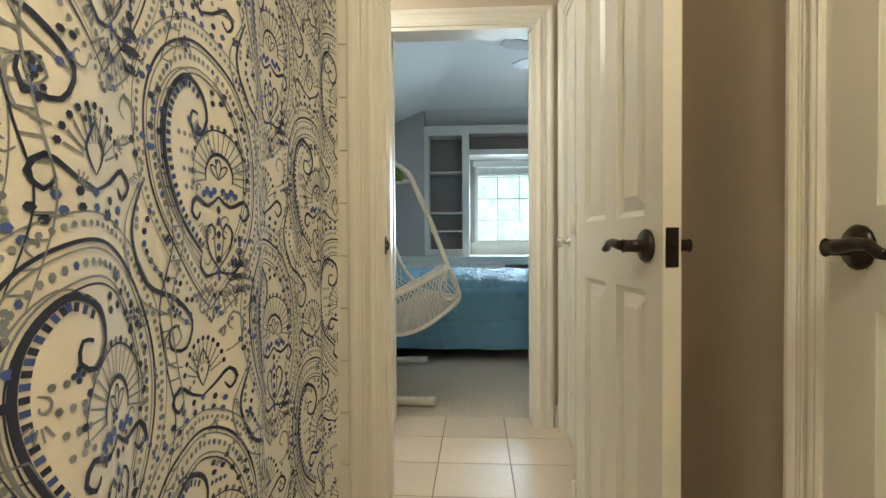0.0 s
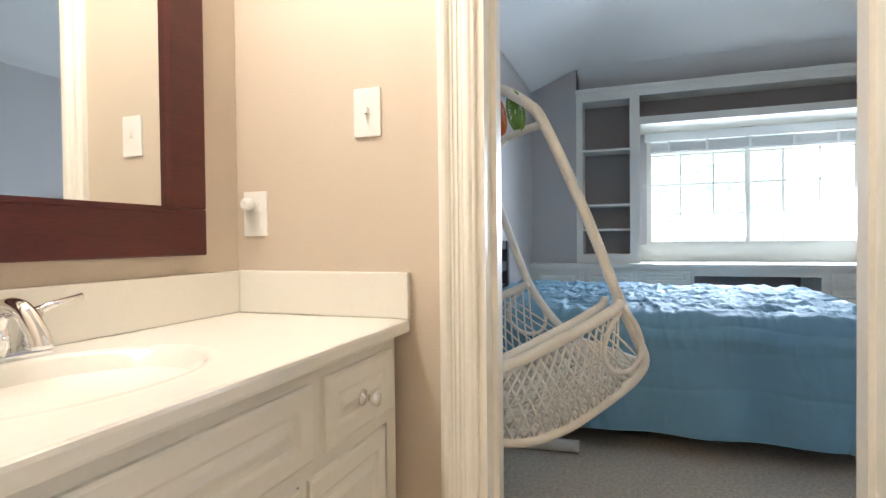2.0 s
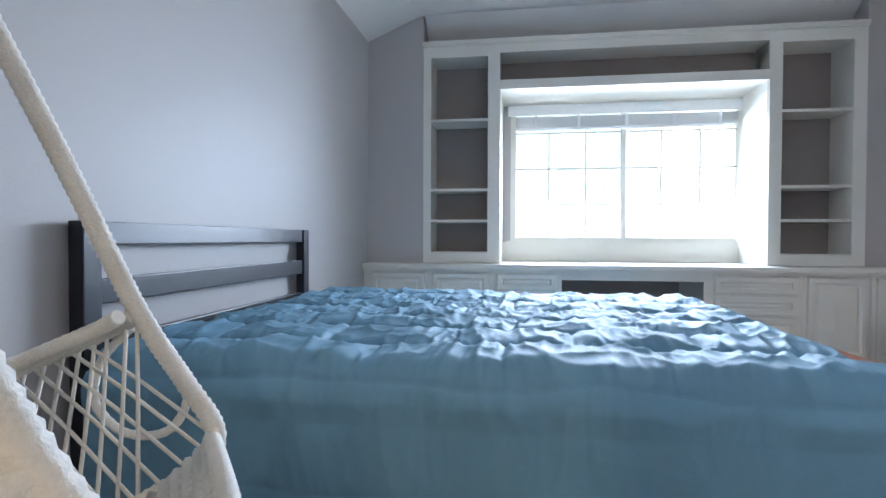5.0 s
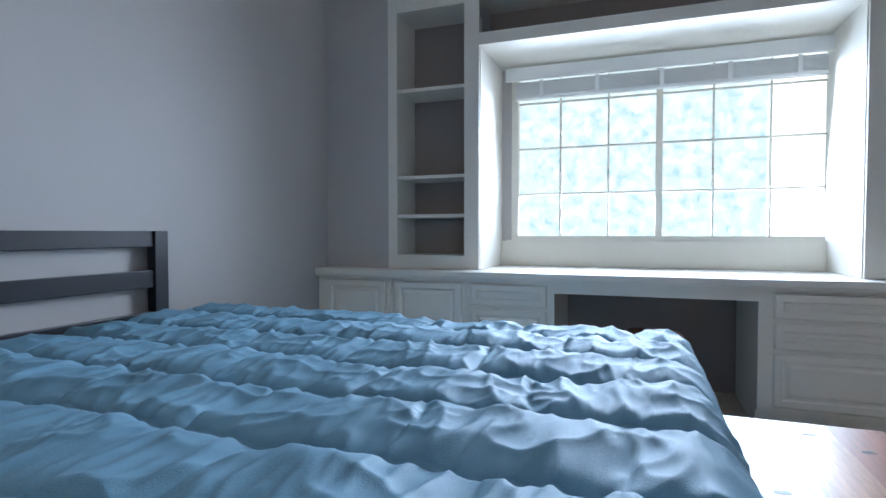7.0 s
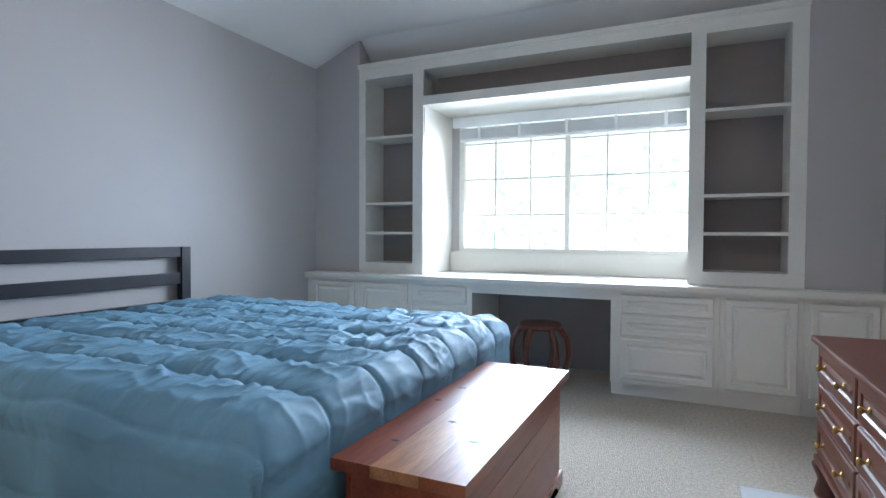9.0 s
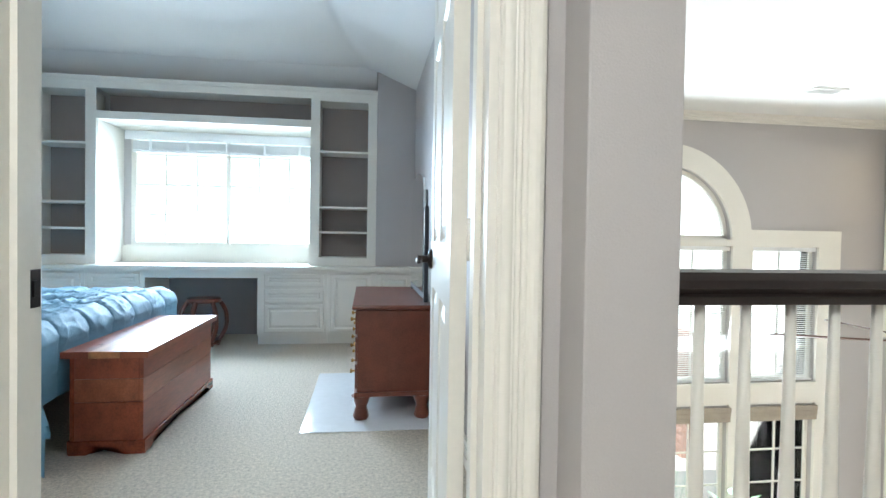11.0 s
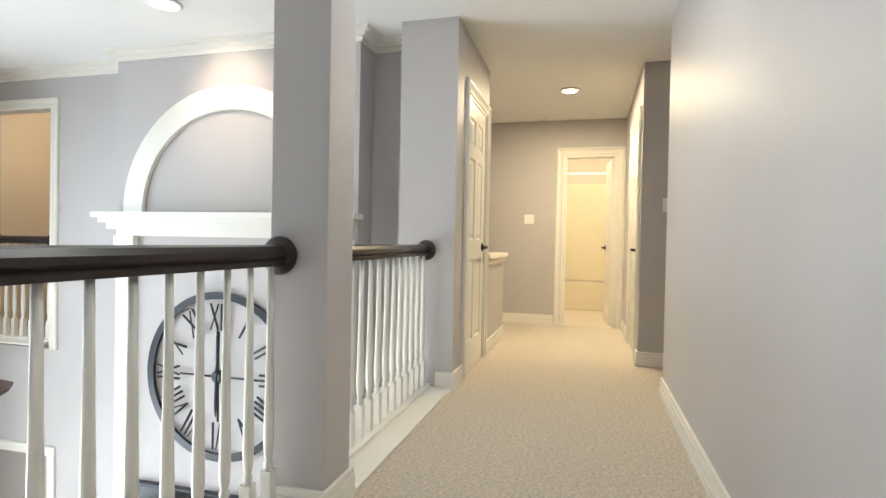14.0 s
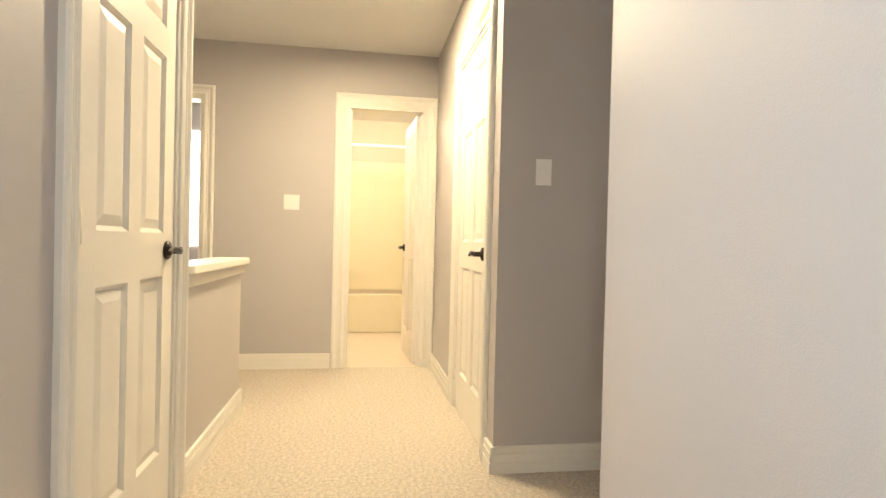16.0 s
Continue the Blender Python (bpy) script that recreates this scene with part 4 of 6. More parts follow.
def raised(name, parent, face, axis, at, side, a0, a1, z0, z1, material, d=0.018):
    """A raised-panel front on a vertical face."""
    bm = bmesh.new()

    def P(u, out, z):
        return (at + side * out, u, z) if axis == "y" else (u, at + side * out, z)
    rings = []
    for ins, out in ((0, 0), (0, d * 0.7), (0.006, d), (0.035, d), (0.042, d * 0.55), (0.052, d * 0.55), (0.066, d * 0.95)):
        rings.append([bm.verts.new(P(u, out, z)) for u, z in ((a0 + ins, z0 + ins), (a1 - ins, z0 + ins), (a1 - ins, z1 - ins), (a0 + ins, z1 - ins))])
    for a, b in zip(rings, rings[1:]):
        for k in range(4):
            bm.faces.new((a[k], a[(k + 1) % 4], b[(k + 1) % 4], b[k]))
    bm.faces.new(rings[-1])
    return part(name, bm, material, parent)


d1 = raised("drawer", van, 0, "y", -0.219, 1, 2.73, 3.0, 0.605, 0.735, M_BUILT, 0.011)
knob(d1, pose(-0.209, 2.86, 0.665, 0, 90, 0), M_CHROME, "chrome cabinet knob", 0.62)
raised("false_front", van, 0, "y", -0.219, 1, 2.06, 2.69, 0.605, 0.735, M_BUILT, 0.011)
for a0, a1, ky in ((2.68, 2.96, 2.72), (2.36, 2.65, 2.61), (2.05, 2.33, 2.29)):
    dr = raised("cabinet_door", van, 0, "y", -0.219, 1, a0, a1, 0.12, 0.575, M_BUILT, 0.011)
    knob(dr, pose(-0.209, ky, 0.49, 0, 90, 0), M_CHROME, "chrome cabinet knob", 0.62)
under(van, Vector((-0.44, 2.5, 0)))
top = thing("vanity_counter", (0, 0, 0), "cream cultured-marble vanity top with an integral oval basin", "countertop")
bm = bmesh.new()
SC, SA, SB = (-0.435, 2.43), 0.155, 0.215
N = 40
rings = []
for f, z in ((1.10, 0.793), (1.03, 0.795), (0.97, 0.788), (0.85, 0.745), (0.6, 0.70), (0.3, 0.678), (0.06, 0.672)):
    rings.append([bm.verts.new((SC[0] + SA * f * math.cos(a), SC[1] + SB * f * math.sin(a), z)) for a in (2 * math.pi * k / N for k in range(N))])
for a, b in zip(rings, rings[1:]):
    for k in range(N):
        fc = bm.faces.new((a[k], a[(k + 1) % N], b[(k + 1) % N], b[k]))
        fc.smooth = True
bm.faces.new(rings[-1])
X0, X1, Y0, Y1 = -0.68, -0.193, 1.983, 3.045
outer = []
for k in range(N):
    a = 2 * math.pi * k / N
    c, s = math.cos(a), math.sin(a)
    t = min(((X1 if c > 0 else X0) - SC[0]) / c if abs(c) > 1e-6 else 9, ((Y1 if s > 0 else Y0) - SC[1]) / s if abs(s) > 1e-6 else 9)
    outer.append(bm.verts.new((SC[0] + t * c, SC[1] + t * s, 0.793)))
for k in range(N):
    bm.faces.new((rings[0][k], rings[0][(k + 1) % N], outer[(k + 1) % N], outer[k]))
for cx, cy in ((X0, Y0), (X1, Y0), (X1, Y1), (X0, Y1)):
    near = sorted(outer, key=lambda v: (v.co.x - cx) ** 2 + (v.co.y - cy) ** 2)[:2]
    bm.faces.new((near[0], near[1], bm.verts.new((cx, cy, 0.793))))
part("slab_top", bm, M_MARBLE, top)
bm = bmesh.new()
box(bm, X1 - 0.03, X1 + 0.006, Y0, Y1 + 0.004, 0.764, 0.7925, 0.007)
box(bm, X0, X1 - 0.03, Y0, Y1, 0.756, 0.762)
part("front_edge", bm, M_MARBLE, top)
solid("backsplash", [(-0.68, -0.66, 1.985, 3.064, 0.7935, 0.90), (-0.66, -0.19, 3.043, 3.064, 0.7935, 0.90)], M_MARBLE, top, bevel=0.004)
under(top, Vector((-0.44, 2.5, 0.755)))
tap = thing("basin_faucet", (0, 0, 0), "chrome two-handle centerset basin faucet", "faucet")
bm = bmesh.new()
box(bm, -0.645, -0.600, 2.385, 2.535, 0.794, 0.806, 0.005)
lathe(bm, [(0.022, 0), (0.020, 0.03), (0.017, 0.05)], pose(-0.622, 2.46, 0.80))
tube(bm, smooth_path([(-0.622, 2.46, 0.835), (-0.60, 2.46, 0.875), (-0.555, 2.46, 0.875), (-0.52, 2.46, 0.835), (-0.515, 2.46, 0.82)], 0.01), 0.014, 12)
part("spout", bm, M_CHROME, tap)
for y, dy in ((2.405, -0.08), (2.515, 0.08)):
    bm = bmesh.new()
    lathe(bm, [(0.021, 0), (0.019, 0.02), (0.014, 0.045), (0.016, 0.058), (0.008, 0.066)], pose(-0.622, y, 0.804))
    tube(bm, [(-0.622, y, 0.862), (-0.62, y + dy * 0.4, 0.872), (-0.615, y + dy, 0.882)], [0.008, 0.006, 0.005], 10)
    part("tap_handle", bm, M_CHROME, tap)
under(tap, Vector((-0.62, 2.46, 0.794)))
mir = thing("vanity_mirror", (0, 0, 0), "wall mirror in a wide dark red mahogany frame", "mirror")
for a, b, c, d in ((2.05, 2.93, 0.943, 1.05), (2.05, 2.93, 1.90, 2.0), (2.05, 2.15, 1.05, 1.90), (2.83, 2.93, 1.05, 1.90)):
    bm = bmesh.new()
    box(bm, -0.678, -0.655, a, b, c, d, 0.004)
    part("frame_rail", bm, M_MAHOG, mir)
solid("frame_bead", [(-0.668, -0.650, 2.142, 2.152, 1.042, 1.908), (-0.668, -0.650, 2.828, 2.838, 1.042, 1.908), (-0.668, -0.650, 2.152, 2.828, 1.042, 1.052), (-0.668, -0.650, 2.152, 2.828, 1.898, 1.908)], M_MAHOG, mir)
solid("mirror_pane", [(-0.676, -0.667, 2.15, 2.83, 1.05, 1.90)], M_MIRROR, mir)
under(mir, Vector((-0.678, 2.49, 0.943)))
vl = thing("vanity_light", (0, 0, 0), "frosted bar light above the vanity mirror", "wall lamp")
solid("backplate", [(-0.68, -0.655, 2.2, 2.8, 2.12, 2.22)], M_CHROME, vl)
for y in (2.3, 2.5, 2.7):
    bm = bmesh.new()
    lathe(bm, [(0.02, 0.0), (0.045, -0.03), (0.055, -0.10), (0.05, -0.11)], pose(-0.60, y, 2.28))
    part("shade", bm, M_LAMPB, vl)
under(vl, Vector((-0.68, 2.5, 2.12)))

# ---- bedroom built-ins ----
YF = 7.38


def book_front(name, parent, boxes):
    return solid(name, boxes, M_BUILT, parent)


for side, x0, x1 in ((0, -0.258, 0.33), (1, 2.222, 2.848)):
    bc = thing("bookcase", (0, 0, 0), "cream built-in bookcase with four empty shelves", "bookcase", "built-in bookcases")
    a, b = x0 + 0.06, x1 - 0.09 if side == 0 else x1 - 0.10
    if side:
        a, b = x0 + 0.085, x1 - 0.085
    solid("face_frame", [(x0, a, YF, YF + 0.02, 0.738, 2.41), (b, x1, YF, YF + 0.02, 0.738, 2.41), (a, b, YF, YF + 0.02, 0.738, 0.82), (a, b, YF, YF + 0.02, 2.31, 2.41)], M_BUILT, bc)
    solid("side_panel", [(a - 0.02, a, YF + 0.02, 7.70, 0.78, 2.33)], M_BUILT, bc)
    solid("side_panel", [(b, b + 0.02, YF + 0.02, 7.70, 0.78, 2.33)], M_BUILT, bc)
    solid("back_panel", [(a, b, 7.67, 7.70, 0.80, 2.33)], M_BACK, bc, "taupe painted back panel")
    for z in (0.82, 1.07, 1.309, 1.843):
        solid("shelf", [(a, b, YF + 0.012, 7.67, z - 0.02, z)], M_BUILT, bc)
    solid("top_panel", [(a, b, YF + 0.02, 7.67, 2.31, 2.33)], M_BUILT, bc)
    under(bc, Vector(((x0 + x1) / 2, 7.5, 0.738)))
br = thing("bookcase_bridge", (0, 0, 0), "cream open shelf bridging the window between bookcases", "shelf")
solid("face_frame", [(0.33, 2.222, YF, YF + 0.02, 2.33, 2.41), (0.33, 2.222, YF, YF + 0.02, 2.055, 2.125)], M_BUILT, br)
solid("shelf", [(0.33, 2.222, YF + 0.02, 7.65, 2.10, 2.124)], M_BUILT, br)
solid("top_panel", [(0.33, 2.222, YF + 0.02, 7.65, 2.33, 2.35)], M_BUILT, br)
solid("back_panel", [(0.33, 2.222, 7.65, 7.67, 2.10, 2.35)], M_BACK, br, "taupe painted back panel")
under(br, Vector((1.28, 7.5, 2.055)))
solid("tmp", [(-0.262, 2.852, YF - 0.02, YF + 0.02, 2.4105, 2.432), (-0.262, 2.852, YF - 0.012, YF, 2.395, 2.4105)], M_BUILT).name = "trim_bookcase_crown"
tagged(bpy.data.objects["trim_bookcase_crown"], "cream crown strip over the bookcases", "moulding", kind="structure")
solid("tmp", [(0.31, 0.335, YF + 0.02, 7.94, 0.738, 2.055), (2.217, 2.245, YF + 0.02, 7.94, 0.738, 2.055), (0.335, 2.217, YF + 0.02, 7.94, 2.056, 2.075), (0.335, 2.217, 7.90, 7.94, 0.738, 0.90)], M_BUILT).name = "trim_window_reveal"
tagged(bpy.data.objects["trim_window_reveal"], "cream panelled reveal of the bedroom window", "trim", kind="structure")
ct = bmesh.new()
box(ct, -0.698, 3.218, 7.225, 7.92, 0.70, 0.735, 0.006)
box(ct, -0.698, 3.218, 7.235, 7.255, 0.685, 0.70)
tagged(finish("window_counter", ct, M_BUILT), "long cream counter under the bedroom window", "countertop")


def base_unit(x0, x1, fronts, label):
    u = thing("base_cabinet", (0, 0, 0), label, "cabinet", "built-in base cabinets")
    solid("body", [(x0, x1, 7.27, 7.92, 0.09, 0.684), (x0, x1, 7.33, 7.92, 0, 0.09)], M_BUILT, u)
    for n, a0, a1, z0, z1 in fronts:
        raised(n, u, 0, "x", 7.27, -1, a0, a1, z0, z1, M_BUILT, 0.022)
    solid("toe_board", [(x0 + 0.001, x1 - 0.001, 7.318, 7.33, 0, 0.09)], M_BUILT, u)
    return under(u, Vector(((x0 + x1) / 2, 7.5, 0)))


base_unit(-0.697, -0.19, [("cabinet_door", -0.63, -0.22, 0.12, 0.665)], "cream built-in cabinet with one panelled door")
base_unit(-0.188, 0.29, [("cabinet_door", -0.16, 0.26, 0.12, 0.665)], "cream built-in cabinet with one panelled door")
base_unit(0.292, 0.79, [("drawer", 0.32, 0.75, 0.545, 0.665), ("drawer", 0.32, 0.75, 0.40, 0.525), ("drawer", 0.32, 0.75, 0.12, 0.38)], "cream built-in stack of three drawers")
base_unit(1.766, 2.40, [("drawer", 1.83, 2.37, 0.545, 0.665), ("drawer", 1.83, 2.37, 0.40, 0.525), ("drawer", 1.83, 2.37, 0.12, 0.38)], "cream built-in stack of three drawers")
base_unit(2.402, 2.83, [("cabinet_door", 2.43, 2.80, 0.12, 0.665)], "cream built-in cabinet with one panelled door")
base_unit(2.832, 3.218, [("cabinet_door", 2.86, 3.18, 0.12, 0.665)], "cream built-in cabinet with one panelled door")
solid("tmp", [(0.79, 1.766, 7.27, 7.29, 0.625, 0.684)], M_BUILT).name = "desk_apron"
tagged(bpy.data.objects["desk_apron"], "cream apron board over the knee space", "trim", kind="structure")
# dark sheet at the back of the recess: its colour stands in for shade
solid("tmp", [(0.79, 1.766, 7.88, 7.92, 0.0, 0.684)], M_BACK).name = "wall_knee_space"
tagged(bpy.data.objects["wall_knee_space"], "dark sheet coloured as the shade inside the knee space", "wall", kind="structure")

# the bedroom window
win = thing("window_1", (0, 0, 0), "wide white window of twenty-four small panes", "window")
win["kind"] = "structure"
WX0, WX1, WZ0, WZ1 = 0.42, 2.25, 0.915, 2.05
solid("window_frame", [(WX0 - 0.03, WX0 + 0.025, 7.95, 8.0, 0.90, 2.06), (WX1 - 0.025, WX1 + 0.03, 7.95, 8.0, 0.90, 2.06), (WX0 + 0.025, WX1 - 0.025, 7.95, 8.0, 0.90, 0.935), (WX0 + 0.025, WX1 - 0.025, 7.95, 8.0, 2.03, 2.06), (1.315, 1.355, 7.955, 7.995, 0.935, 2.03)], M_TRIM, win)
solid("window_sill", [(0.37, 2.24, 7.915, 7.945, 0.885, 0.908)], M_BUILT, win)
for k in range(1, 6):
    if k != 3:
        x = WX0 + (WX1 - WX0) * k / 6
        solid("muntin", [(x - 0.006, x + 0.006, 7.965, 7.985, 0.935, 2.03)], M_TRIM, win)
for z in (1.217, 1.522, 1.827):
    solid("muntin", [(WX0 + 0.025, WX1 - 0.025, 7.966, 7.984, z - 0.006, z + 0.006)], M_TRIM, win)
for i in range(6):
    for j in range(4):
        x = WX0 + (WX1 - WX0) * i / 6
        pn = solid("pane", [(x + 0.007, x + (WX1 - WX0) / 6 - 0.007, 7.973, 7.977, 0.925 + 0.305 * j, min(0.925 + 0.305 * j + 0.285, 2.03))], M_GLASS, win)
        pn.visible_shadow = False
under(win, Vector((1.33, 7.97, 0.9)))
bl = thing("window_blind", (0, 0, 0), "white slatted blind drawn up under its valance", "blind")
solid("valance", [(0.38, 2.235, 7.84, 7.865, 1.955, 2.04), (0.38, 2.235, 7.865, 7.90, 2.02, 2.04)], M_BLIND, bl, bevel=0.003)
for k in range(12):
    solid("slat", [(0.44, 2.20, 7.868, 7.91, 1.862 + k * 0.0075, 1.866 + k * 0.0075)], M_BLIND, bl)
solid("bottom_rail", [(0.44, 2.20, 7.866, 7.912, 1.838, 1.858)], M_BLIND, bl)
for x in (0.6, 0.95, 1.33, 1.7, 2.05):
    solid("ladder_tape", [(x, x + 0.025, 7.862, 7.865, 1.838, 1.955)], M_BLIND, bl)
under(bl, Vector((1.3, 7.87, 1.84)))

# ---- bed ----
bed = thing("bed", (0, 0, 0), "dark slatted wooden bed with a low headboard", "bed")
for y0, y1 in ((4.535, 4.60), (5.98, 6.045)):
    solid("headboard_post", [(-0.68, -0.635, y0, y1, 0, 0.965)], M_BLACKW, bed, bevel=0.004)
for z0, z1 in ((0.90, 0.965), (0.735, 0.805), (0.55, 0.635)):
    solid("headboard_rail", [(-0.672, -0.645, 4.60, 5.98, z0, z1)], M_BLACKW, bed, bevel=0.003)
solid("side_rail", [(-0.635, 1.32, 4.60, 4.63, 0.16, 0.30)], M_BLACKW, bed)
solid("side_rail", [(-0.635, 1.32, 5.95, 5.98, 0.16, 0.30)], M_BLACKW, bed)
for x, y in ((1.27, 4.62), (1.27, 5.90)):
    solid("leg", [(x, x + 0.05, y, y + 0.05, 0, 0.3)], M_BLACKW, bed)
solid("slat_base", [(-0.635, 1.32, 4.63, 5.95, 0.26, 0.30)], M_BLACKW, bed)
under(bed, Vector((0.3, 5.3, 0)))
bm = bmesh.new()
box(bm, -0.63, 1.32, 4.60, 5.98, 0.305, 0.53, 0.04)
tagged(finish("mattress", bm, M_PLATE), "white mattress under the comforter", "mattress")


def comforter():
    bm = bmesh.new()
    x0, x1, y0, y1, top = -0.60, 1.38, 4.50, 6.28, 0.60
    drop_n, drop_f = 0.47, 0.50
    NX, NYY = 400, 440
    u0, u1, v0, v1 = x0, x1 + 0.30, y0 - drop_n, y1 + drop_f
    grid = []
    R = 0.07

    def fold(s, drop):
        """Distance past an edge -> (out, down) round a soft corner."""
        if s <= 0:
            return 0, 0
        a = min(s / R, math.pi / 2)
        return R * math.sin(a), R * (1 - math.cos(a)) + max(0, s - R * math.pi / 2)
    for i in range(NX + 1):
        u = u0 + (u1 - u0) * i / NX
        row = []
        for j in range(NYY + 1):
            v = v0 + (v1 - v0) * j / NYY
            ox, dx = fold(u - (x1 - R), 0)
            on, dn = fold((y0 + R) - v, 0)
            of, df = fold(v - (y1 - R), 0)
            x = min(u, x1 - R) + ox
            y = min(max(v, y0 + R), y1 - R) - on + of
            down = max(dx, dn, df) + 0.3 * min(dx, max(dn, df))
            z = top - down
            topness = max(0.0, 1 - down / 0.12)
            wx, wy = noise.noise(Vector((u * 3, v * 3, 9.1))), noise.noise(Vector((u * 3, v * 3, 4.4)))
            cy = (v - y0) / 0.262 + 0.10 * wy
            band = math.floor(cy + 0.5)
            cx = (u - x0) / 0.36 + 0.5 * (math.floor(cy) % 2) + 0.10 * wx
            seam_x, seam_y = abs(cx - round(cx)) * 0.36, abs(cy - band) * 0.262
            near_x, near_y = math.exp(-seam_x / 0.030), math.exp(-seam_y / 0.030)
            puff = 0.030 * (1 - 0.55 * near_x) * (1 - 0.85 * near_y) - 0.007 * math.exp(-seam_y / 0.004) - 0.004 * math.exp(-seam_x / 0.004)
            swell = noise.noise(Vector((u * 3, v * 3, 5))) * 0.014
            across = 1 - abs(noise.noise(Vector((u * 11 + 0.9 * wx, v * 3.5 + 0.9 * wy, 7.7))))
            slant = 1 - abs(noise.noise(Vector((u * 6 + v * 5, v * 8 - u * 5, 3.7))))
            fine = noise.noise(Vector((u * 38 + 2 * wy, v * 13 + 2 * wx, 1.7)))
            pucker = (1 - abs(noise.noise(Vector((u * 24 + 1.5 * wy, v * 9 + 1.5 * wx, 2.7))))) ** 3
            creases = 0.011 * across ** 4 + 0.009 * slant ** 4 + pucker * (0.003 + 0.008 * near_y * (1 - near_y) * 2 + 0.006 * near_x) + fine * 0.003
            h = puff * (0.22 + 0.78 * topness) + (swell + creases) * (0.2 + 0.8 * topness)
            if down > 0.1:
                k = (down - 0.1) / 0.4
                wob = 0.018 * k * math.sin((u if dn + df > dx else v) * 14 + noise.noise(Vector((u * 2, v * 2, 1))) * 3)
            else:
                wob = 0
            nx, ny, nz = (1, 0, 0) if dx > max(dn, df) else (0, -1 if dn > df else 1, 0)
            s = min(1, down / R)
            y += (ny * (h + wob)) * s + (-0.10 * max(0, dn - 0.3) * (1 if u > 1.1 else 0.25) if dn > 0 else 0)
            x += (nx * (h + wob)) * s + (0.30 * max(0, min(dx, 0.3)) if dn > 0.2 else 0)
            z += h * (1 - s)
            row.append(bm.verts.new((x, y, max(z, 0.012))))
        grid.append(row)
    for i in range(NX):
        for j in range(NYY):
            f = bm.faces.new((grid[i][j], grid[i + 1][j], grid[i + 1][j + 1], grid[i][j + 1]))
            f.smooth = True
    return bm


tagged(finish("comforter", comforter(), M_QUILT), "rumpled teal-blue quilted comforter spread over the bed", "comforter")

chest = thing("cedar_chest", (0, 0, 0), "reddish cedar blanket chest at the bed's foot", "chest")
M_LIDW = [mat("cedar_board_%s" % n, c, 0.33, vary=0.4, scale=4, bump=0.03, fine=30, stretch=(5, 0.5, 4)) for n, c in (("red", (0.25, 0.06, 0.028)), ("pale", (0.40, 0.17, 0.075)), ("brown", (0.28, 0.085, 0.04)))]
M_KNOT = mat("dark_knot", (0.035, 0.012, 0.008), 0.45, vary=0.3, scale=40, bump=0.05)
for z0, z1, k in ((0.055, 0.238, 0), (0.2395, 0.345, 2), (0.3465, 0.445, 0)):
    for box_, nm in (((1.727, 1.745, 4.76, 5.85), "front_board"), ((1.43, 1.448, 4.76, 5.85), "back_board"), ((1.448, 1.727, 4.76, 4.778), "end_board"), ((1.448, 1.727, 5.832, 5.85), "end_board")):
        bm = bmesh.new()
        box(bm, *box_, z0, z1, 0.002)
        part(nm, bm, M_LIDW[k] if nm != "back_board" else M_CEDAR, chest)
solid("bottom_board", [(1.448, 1.727, 4.778, 5.832, 0.06, 0.08)], M_CEDAR, chest)
for x0, x1, k in ((1.405, 1.522, 0), (1.5223, 1.655, 1), (1.6553, 1.775, 2)):
    bm = bmesh.new()
    box(bm, x0, x1, 4.73, 5.885, 0.447, 0.478, 0.0006)
    part("lid_board", bm, M_LIDW[k], chest)
rnd = random.Random(11)
for kx, ky, r in ((1.60, 5.80, 0.016), (1.69, 5.72, 0.018), (1.745, 5.66, 0.014), (1.725, 5.52, 0.009), (1.70, 5.42, 0.017), (1.74, 5.36, 0.015), (1.47, 5.45, 0.020), (1.45, 5.28, 0.017), (1.58, 5.10, 0.015), (1.70, 4.98, 0.018), (1.50, 4.90, 0.013)):
    bm = bmesh.new()
    n = 14
    low = [bm.verts.new((kx + r * q * math.cos(a), ky + 0.55 * r * q * math.sin(a), 0.4775)) for a, q in ((2 * math.pi * i / n, rnd.uniform(0.55, 1.15)) for i in range(n))]
    high = [bm.verts.new((v.co.x, v.co.y, 0.4785)) for v in low]
    bm.faces.new(high)
    for i in range(n):
        bm.faces.new((low[i], low[(i + 1) % n], high[(i + 1) % n], high[i]))
    part("knot", bm, M_KNOT, chest, "dark knot in the lid")


def bracket_skirt(axis, at, a0, a1, out):
    """A low board with bracket feet at both ends and an arched cut between them."""
    bm = bmesh.new()
    prof = [(a0, 0.0), (a0 + 0.075, 0.0), (a0 + 0.095, 0.012), (a0 + 0.105, 0.030), (a0 + 0.15, 0.040), (a1 - 0.15, 0.040), (a1 - 0.105, 0.030), (a1 - 0.095, 0.012), (a1 - 0.075, 0.0), (a1, 0.0), (a1, 0.062), (a0, 0.062)]
    two = [[bm.verts.new((u, d, z) if axis == "x" else (d, u, z)) for u, z in prof] for d in (at, at + out)]
    bm.faces.new(two[0][::-1]), bm.faces.new(two[1])
    for i in range(len(prof)):
        j = (i + 1) % len(prof)
        bm.faces.new((two[0][i], two[0][j], two[1][j], two[1][i]))
    bmesh.ops.triangulate(bm, faces=[f for f in bm.faces if len(f.verts) > 4])
    part("bracket_skirt", bm, M_CEDAR, chest)


bracket_skirt("y", 1.746, 4.75, 5.86, 0.010), bracket_skirt("x", 4.759, 1.43, 1.745, -0.010), bracket_skirt("x", 5.851, 1.43, 1.745, 0.010), bracket_skirt("y", 1.429, 4.76, 5.85, -0.010)
under(chest, Vector((1.58, 5.3, 0)))

